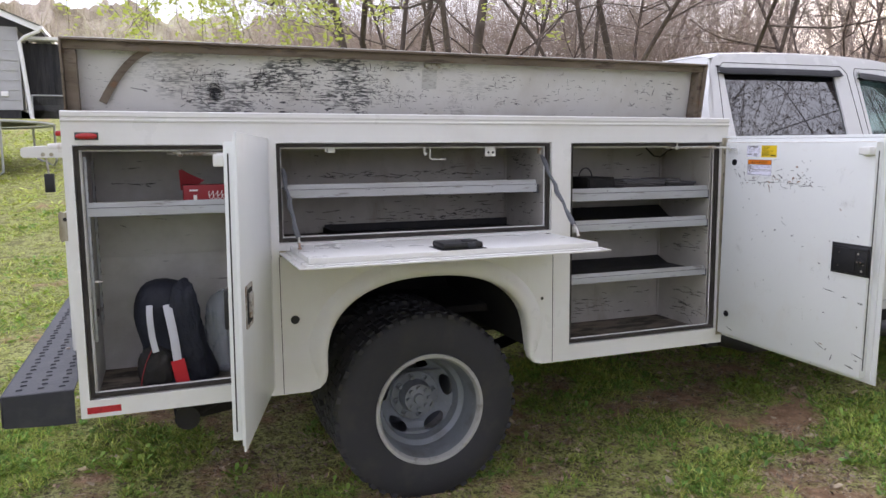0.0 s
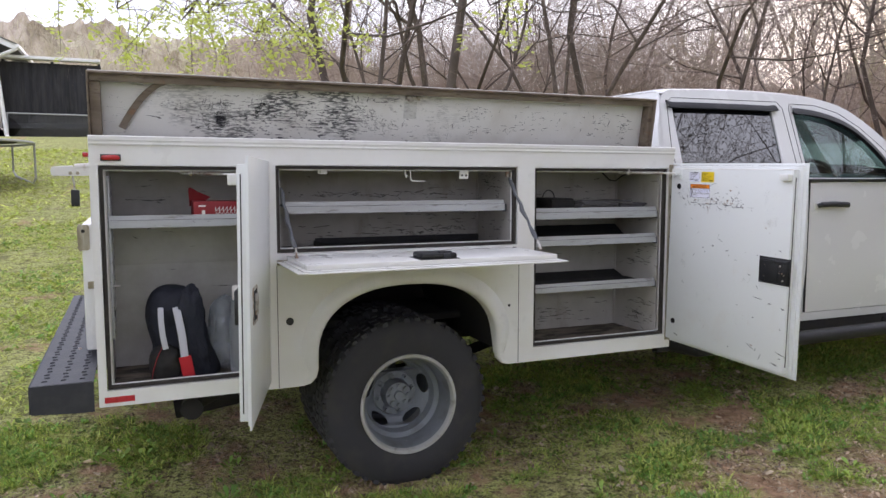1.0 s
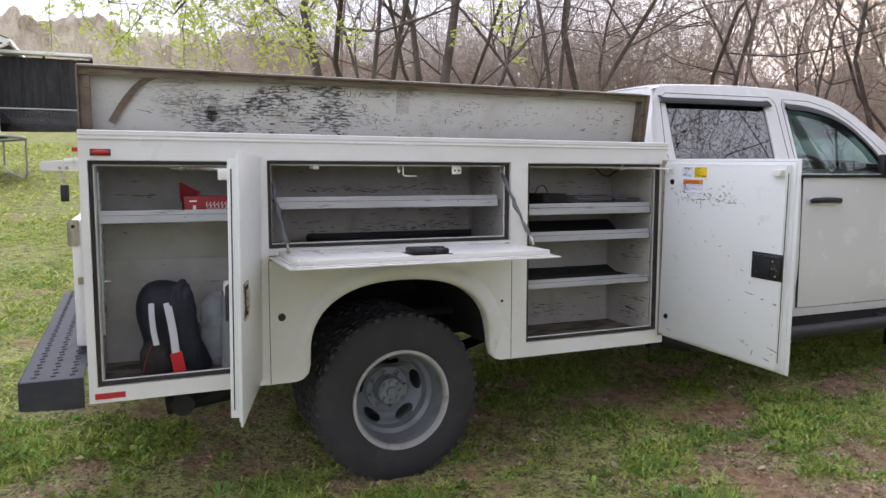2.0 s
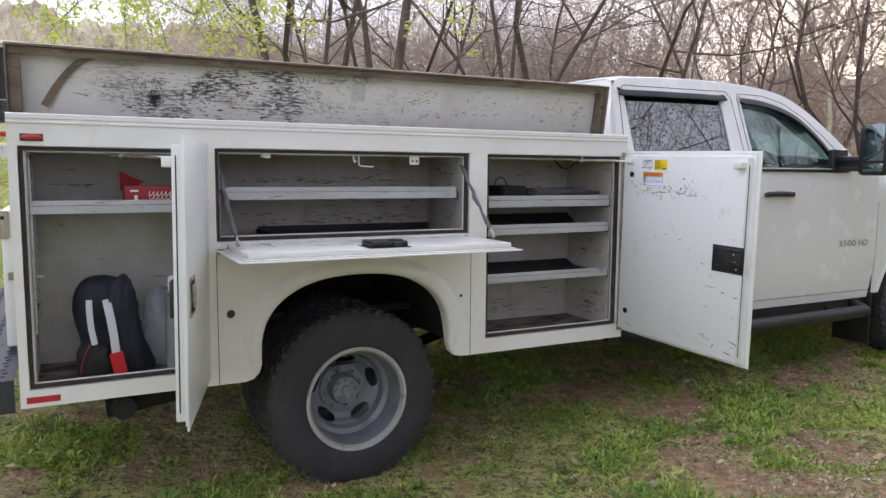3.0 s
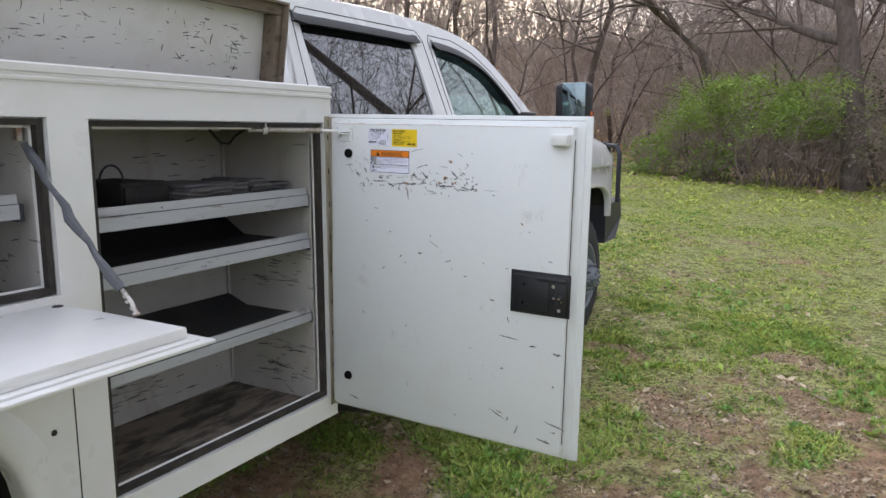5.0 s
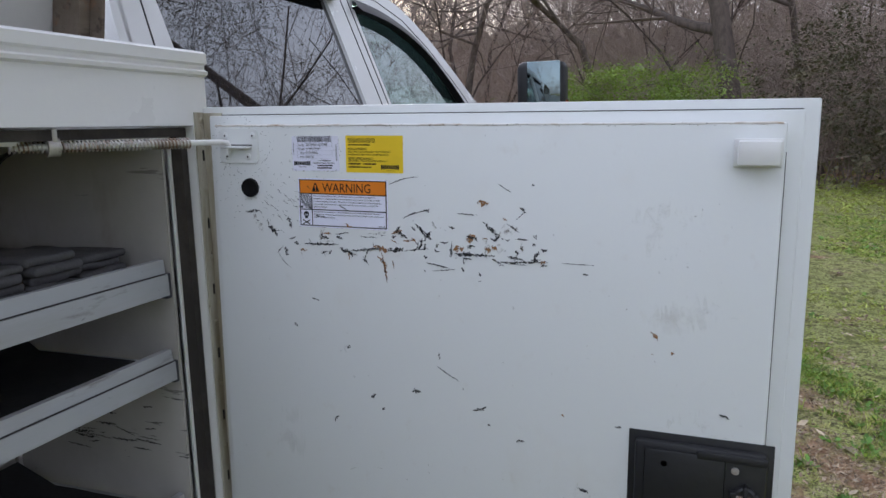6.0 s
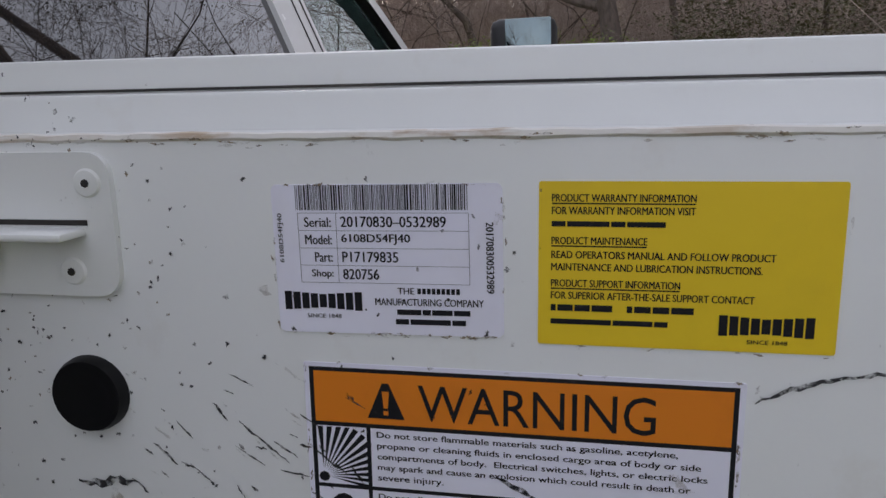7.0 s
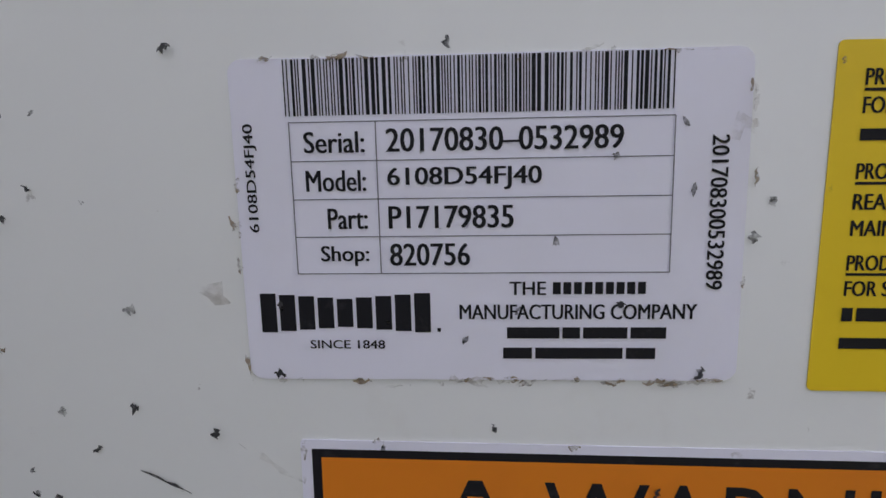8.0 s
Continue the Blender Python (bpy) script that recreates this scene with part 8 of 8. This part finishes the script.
for az, d, w, h, seed in ((77.8, 21.5, 3.0, 2.6, 61), (80.8, 21.0, 3.8, 2.7, 67), (84.0, 21.5, 3.4, 2.7, 62)):
    bush(az, d, w, h, seed, M_BUSHLEAF, "large green thicket at the wood's edge", 1100, 0.46, 0.044, 7, -0.04)
bush(74.0, 21.6, 2.0, 1.2, 63, M_BUSHLEAF, "low green shrub at the wood's edge", 110, 0.05)
bush(77.5, 20.6, 1.8, 1.0, 69, M_BUSHLEAF, "low green shrub at the wood's edge", 70, 0.05)
bush(93.5, 20.5, 5.0, 4.2, 64, M_CEDAR, "dark cedar thicket at the wood's edge", 800, 0.05, 0.05)
bush(100.5, 20.0, 5.0, 4.6, 65, M_CEDAR, "dark cedar thicket at the wood's edge", 800, 0.05, 0.05)
bush(107.0, 19.5, 5.0, 4.2, 66, M_CEDAR, "dark cedar thicket at the wood's edge", 700, 0.05, 0.05)

# ---- house, screen, fence and trampoline ----
house = thing("house", "small grey lap-sided house with white trim", "house")
HX, HY = -4.45, 29.0
HZ = ground_z(HX, HY)
EAVE, WALLH, LAP, OVER = HZ + 3.55, 0.53, 0.36, 0.82
for k in range(16):
    z0 = HZ + WALLH + k * LAP
    gable = max(0.0, (z0 + LAP - EAVE) / 0.42)
    x1 = HX - gable
    if x1 < HX - 4.4:
        break
    bm = bmesh.new()
    loft(bm, [[(HX - 9.0 + gable, HY, z0 + LAP), (x1, HY, z0 + LAP)], [(HX - 9.0 + gable, HY - 0.022, z0), (x1, HY - 0.022, z0)], [(HX - 9.0 + gable, HY, z0 - 0.001), (x1, HY, z0 - 0.001)]])
    part("siding_board", bm, M_SIDING, house, "", 20)
part("wall", boxes(((HX - 9.0, HY + 0.01, HZ + 0.1), (HX - 0.02, HY + 7.0, EAVE))), M_SIDING, house, "grey house wall")
part("skirting", boxes(((HX - 9.0, HY + 0.005, HZ - 0.3), (HX - 0.02, HY + 7.0, HZ + WALLH - 0.002))), M_DARKWOOD, house)
part("corner_board", boxes(((HX - 0.02, HY - 0.03, HZ + WALLH), (HX + 0.06, HY + 0.06, EAVE))), M_SIDING, house)
bm = bmesh.new()
slope = lambda x, o: (x, EAVE + (HX + OVER - x) * 0.42 + o)  # noqa: E731
sheet(bm, [slope(HX + OVER, -0.20), slope(HX + OVER, 0.02), slope(HX - 4.5, 0.02), slope(HX - 4.5, -0.20)], [], lambda u, v, d: Vector((u, HY - 0.36 + d, v)), 0.04)
part("barge_board", bm, M_TRIM, house, "white barge board")
bm = bmesh.new()
sheet(bm, [slope(HX + OVER + 0.04, 0.02), slope(HX + OVER + 0.04, 0.06), slope(HX - 4.5, 0.06), slope(HX - 4.5, 0.02)], [], lambda u, v, d: Vector((u, HY - 0.40 + d, v)), 7.8)
part("roof", bm, M_ROOF, house, "dark shingle roof")
bm = bmesh.new()
tube(bm, [(HX + OVER, HY - 0.30, EAVE - 0.10), (HX + OVER - 0.03, HY - 0.30, EAVE - 0.16), (HX + 0.30, HY - 0.10, EAVE - 0.36), (HX + 0.10, HY - 0.08, EAVE - 0.55), (HX + 0.34, HY - 0.08, HZ + 0.25), (HX + 0.44, HY - 0.25, HZ + 0.10)], 0.07, 8)
part("downspout", bm, M_TRIM, house, "white downspout")
part("gutter", boxes(((HX + OVER, HY - 0.40, EAVE - 0.12), (HX + OVER + 0.12, HY + 7.2, EAVE + 0.02), 0.01)), M_TRIM, house)
part("outlet_box", boxes(((HX - 0.62, HY - 0.09, HZ + 1.02), (HX - 0.38, HY - 0.02, HZ + 1.20), 0.01)), M_TRIM, house)

# dark board screen of the raised deck beside the house
screen = thing("deck_screen", "dark stained vertical board screen of a raised deck", "fence")
SX0, SX1, SY = HX + 0.10, HX + 3.6, HY + 0.6
SZ = ground_z(SX0, SY)
k, x = 0, SX0
rr3 = random.Random(15)
while x < SX1:
    w = 0.14
    part("board", boxes(((x, SY + 0.01 * (k % 2), SZ + 0.78), (x + w - 0.006, SY + 0.03 + 0.01 * (k % 2), SZ + 3.08 - rr3.random() * 0.02), 0.003)), M_DARKWOOD, screen)
    x += w
    k += 1
part("top_beam", boxes(((SX0, SY - 0.30, SZ + 3.16), (SX1, SY + 0.1, SZ + 3.28), 0.01)), M_TRIM, screen, "pale roof edge")
part("deck_rim", boxes(((SX0, SY - 0.02, SZ + 0.55), (SX1, SY + 0.008, SZ + 0.77), 0.005)), M_DARKWOOD, screen)
part("back_wall", boxes(((SX0, SY + 0.6, SZ - 0.3), (SX1, SY + 0.66, SZ + 3.14), 0.005)), M_DARKWOOD, screen)
for x in (SX0 + 0.1, SX0 + 1.75, SX1 - 0.1):
    part("post", boxes(((x, SY + 0.035, SZ - 0.2), (x + 0.10, SY + 0.13, SZ + 3.15), 0.004)), M_DARKWOOD, screen)

fence = thing("chain_link_fence", "galvanised chain-link fence before the deck", "fence")
FX0, FX1, FY = HX + 0.34, HX + 4.2, HY + 0.25
FZ = ground_z(FX0, FY)
for x in (FX0, FX1):
    bm = bmesh.new()
    tube(bm, [(x, FY, FZ - 0.2), (x, FY, FZ + 1.12)], 0.03, 8)
    part("post", bm, M_GALV, fence)
bm = bmesh.new()
tube(bm, [(FX0, FY, FZ + 1.10), (FX1, FY, FZ + 1.10)], 0.028, 8)
part("top_rail", bm, M_GALV, fence)
lm = Limbs()
k = -1.2
while k < FX1 - FX0:
    for sg in (1, -1):
        a = [Vector((FX0 + k + (1.08 * s if sg > 0 else 1.08 * (1 - s)), FY - 0.005 * sg, FZ + 0.02 + 1.08 * s)) for s in (0, 1)]
        if a[0].x >= FX0 - 0.01 and a[1].x >= FX0 - 0.01:
            lm.limb(a, [0.003, 0.003], 3)
    k += 0.085
ob = new("mesh_wire", lm.mesh("mesh_wire", M_GALV))
ob.parent = fence
ob["kind"] = "stuff"

tramp = thing("trampoline", "round trampoline with a steel frame on the lawn", "trampoline")
TX, TY, TR = -3.75, 13.9, 2.1
TZ = ground_z(TX + 1.5, TY)
bm = bmesh.new()
tube(bm, [(TX + TR * math.cos(k * math.tau / 48), TY + TR * math.sin(k * math.tau / 48), TZ + 0.86) for k in range(49)], 0.024, 8, caps=False)
part("frame_ring", bm, M_GALV, tramp)
bm = bmesh.new()
lathe(bm, [(TR - 0.01, 0.03), (TR - 0.15, 0.035), (TR - 0.30, 0.02)], (TX, TY, TZ + 0.86), 48, axis="z")
part("spring_pad", bm, M_TRIM, tramp, "pale faded spring pad")
bm = bmesh.new()
lathe(bm, [(TR - 0.302, 0.015), (0.0, -0.01)], (TX, TY, TZ + 0.86), 48, axis="z")
part("jumping_mat", bm, M_MAT, tramp, "black jumping mat")
for q in range(4):
    bm = bmesh.new()
    a0, a1 = q * math.tau / 4 + 0.05, q * math.tau / 4 + 0.75
    P = [Vector((TX + TR * math.cos(a), TY + TR * math.sin(a), 0)) for a in (a0, a1)]
    gz = [ground_z(p.x, p.y) + 0.02 for p in P]
    tube(bm, [(*P[0].xy, TZ + 0.85), (*P[0].xy, gz[0] + 0.12), (*P[0].lerp(P[1], 0.12).xy, gz[0]), (*P[0].lerp(P[1], 0.88).xy, gz[1]), (*P[1].xy, gz[1] + 0.12), (*P[1].xy, TZ + 0.85)], 0.022, 8)
    part("leg", bm, M_GALV, tramp)

# stones and a fire pit by the trees
PIT_AZ, PIT_D = 68.6, 17.5
rr4 = random.Random(3)
for az, d in ((72.5, 20.6), (75.2, 20.2), (79.0, 20.0), (84.5, 19.6)):
    x, y, z = polar(az, d)
    s = rr4.uniform(0.06, 0.13)
    single("stone", blob((x, y, z + s * 0.25), (s * 2.2, s * 1.6, s), int(az * 10), 2.4, 0.25, 6.0, 3), M_LITTER, "pale stone on the lawn by the trees", "stone", "stones", smooth=60)
pit = thing("fire_pit", "low reddish brick edging of a fire pit on the lawn", "fire pit", at=polar(PIT_AZ, PIT_D))
for k in range(20):
    side, q = divmod(k, 5)
    m = Matrix.Rotation(side * math.pi / 2 + 0.35, 4, "Z") @ Matrix.Translation(((q - 2) * 0.215 + 0.05, 0.53, 0.03)) @ Matrix.Rotation(rr4.gauss(0, 0.05), 4, "Z")
    b = part("brick", box(bmesh.new(), (-0.10, -0.05, -0.05), (0.10, 0.05, 0.055 + rr4.random() * 0.02), 0.008, 0, m), M_BRICK, pit)
bm = bmesh.new()
tube(bm, [(2.62, -1.05, ground_z(2.62, -1.05) + 0.008), (2.70, -0.98, ground_z(2.7, -0.98) + 0.014), (2.74, -0.86, ground_z(2.74, -0.86) + 0.012), (2.83, -0.78, ground_z(2.83, -0.78) + 0.010)], [0.004, 0.006, 0.005, 0.002], 6)
single("twig", bm, M_TWIG, "dry bent twig lying on the grass", "twig")
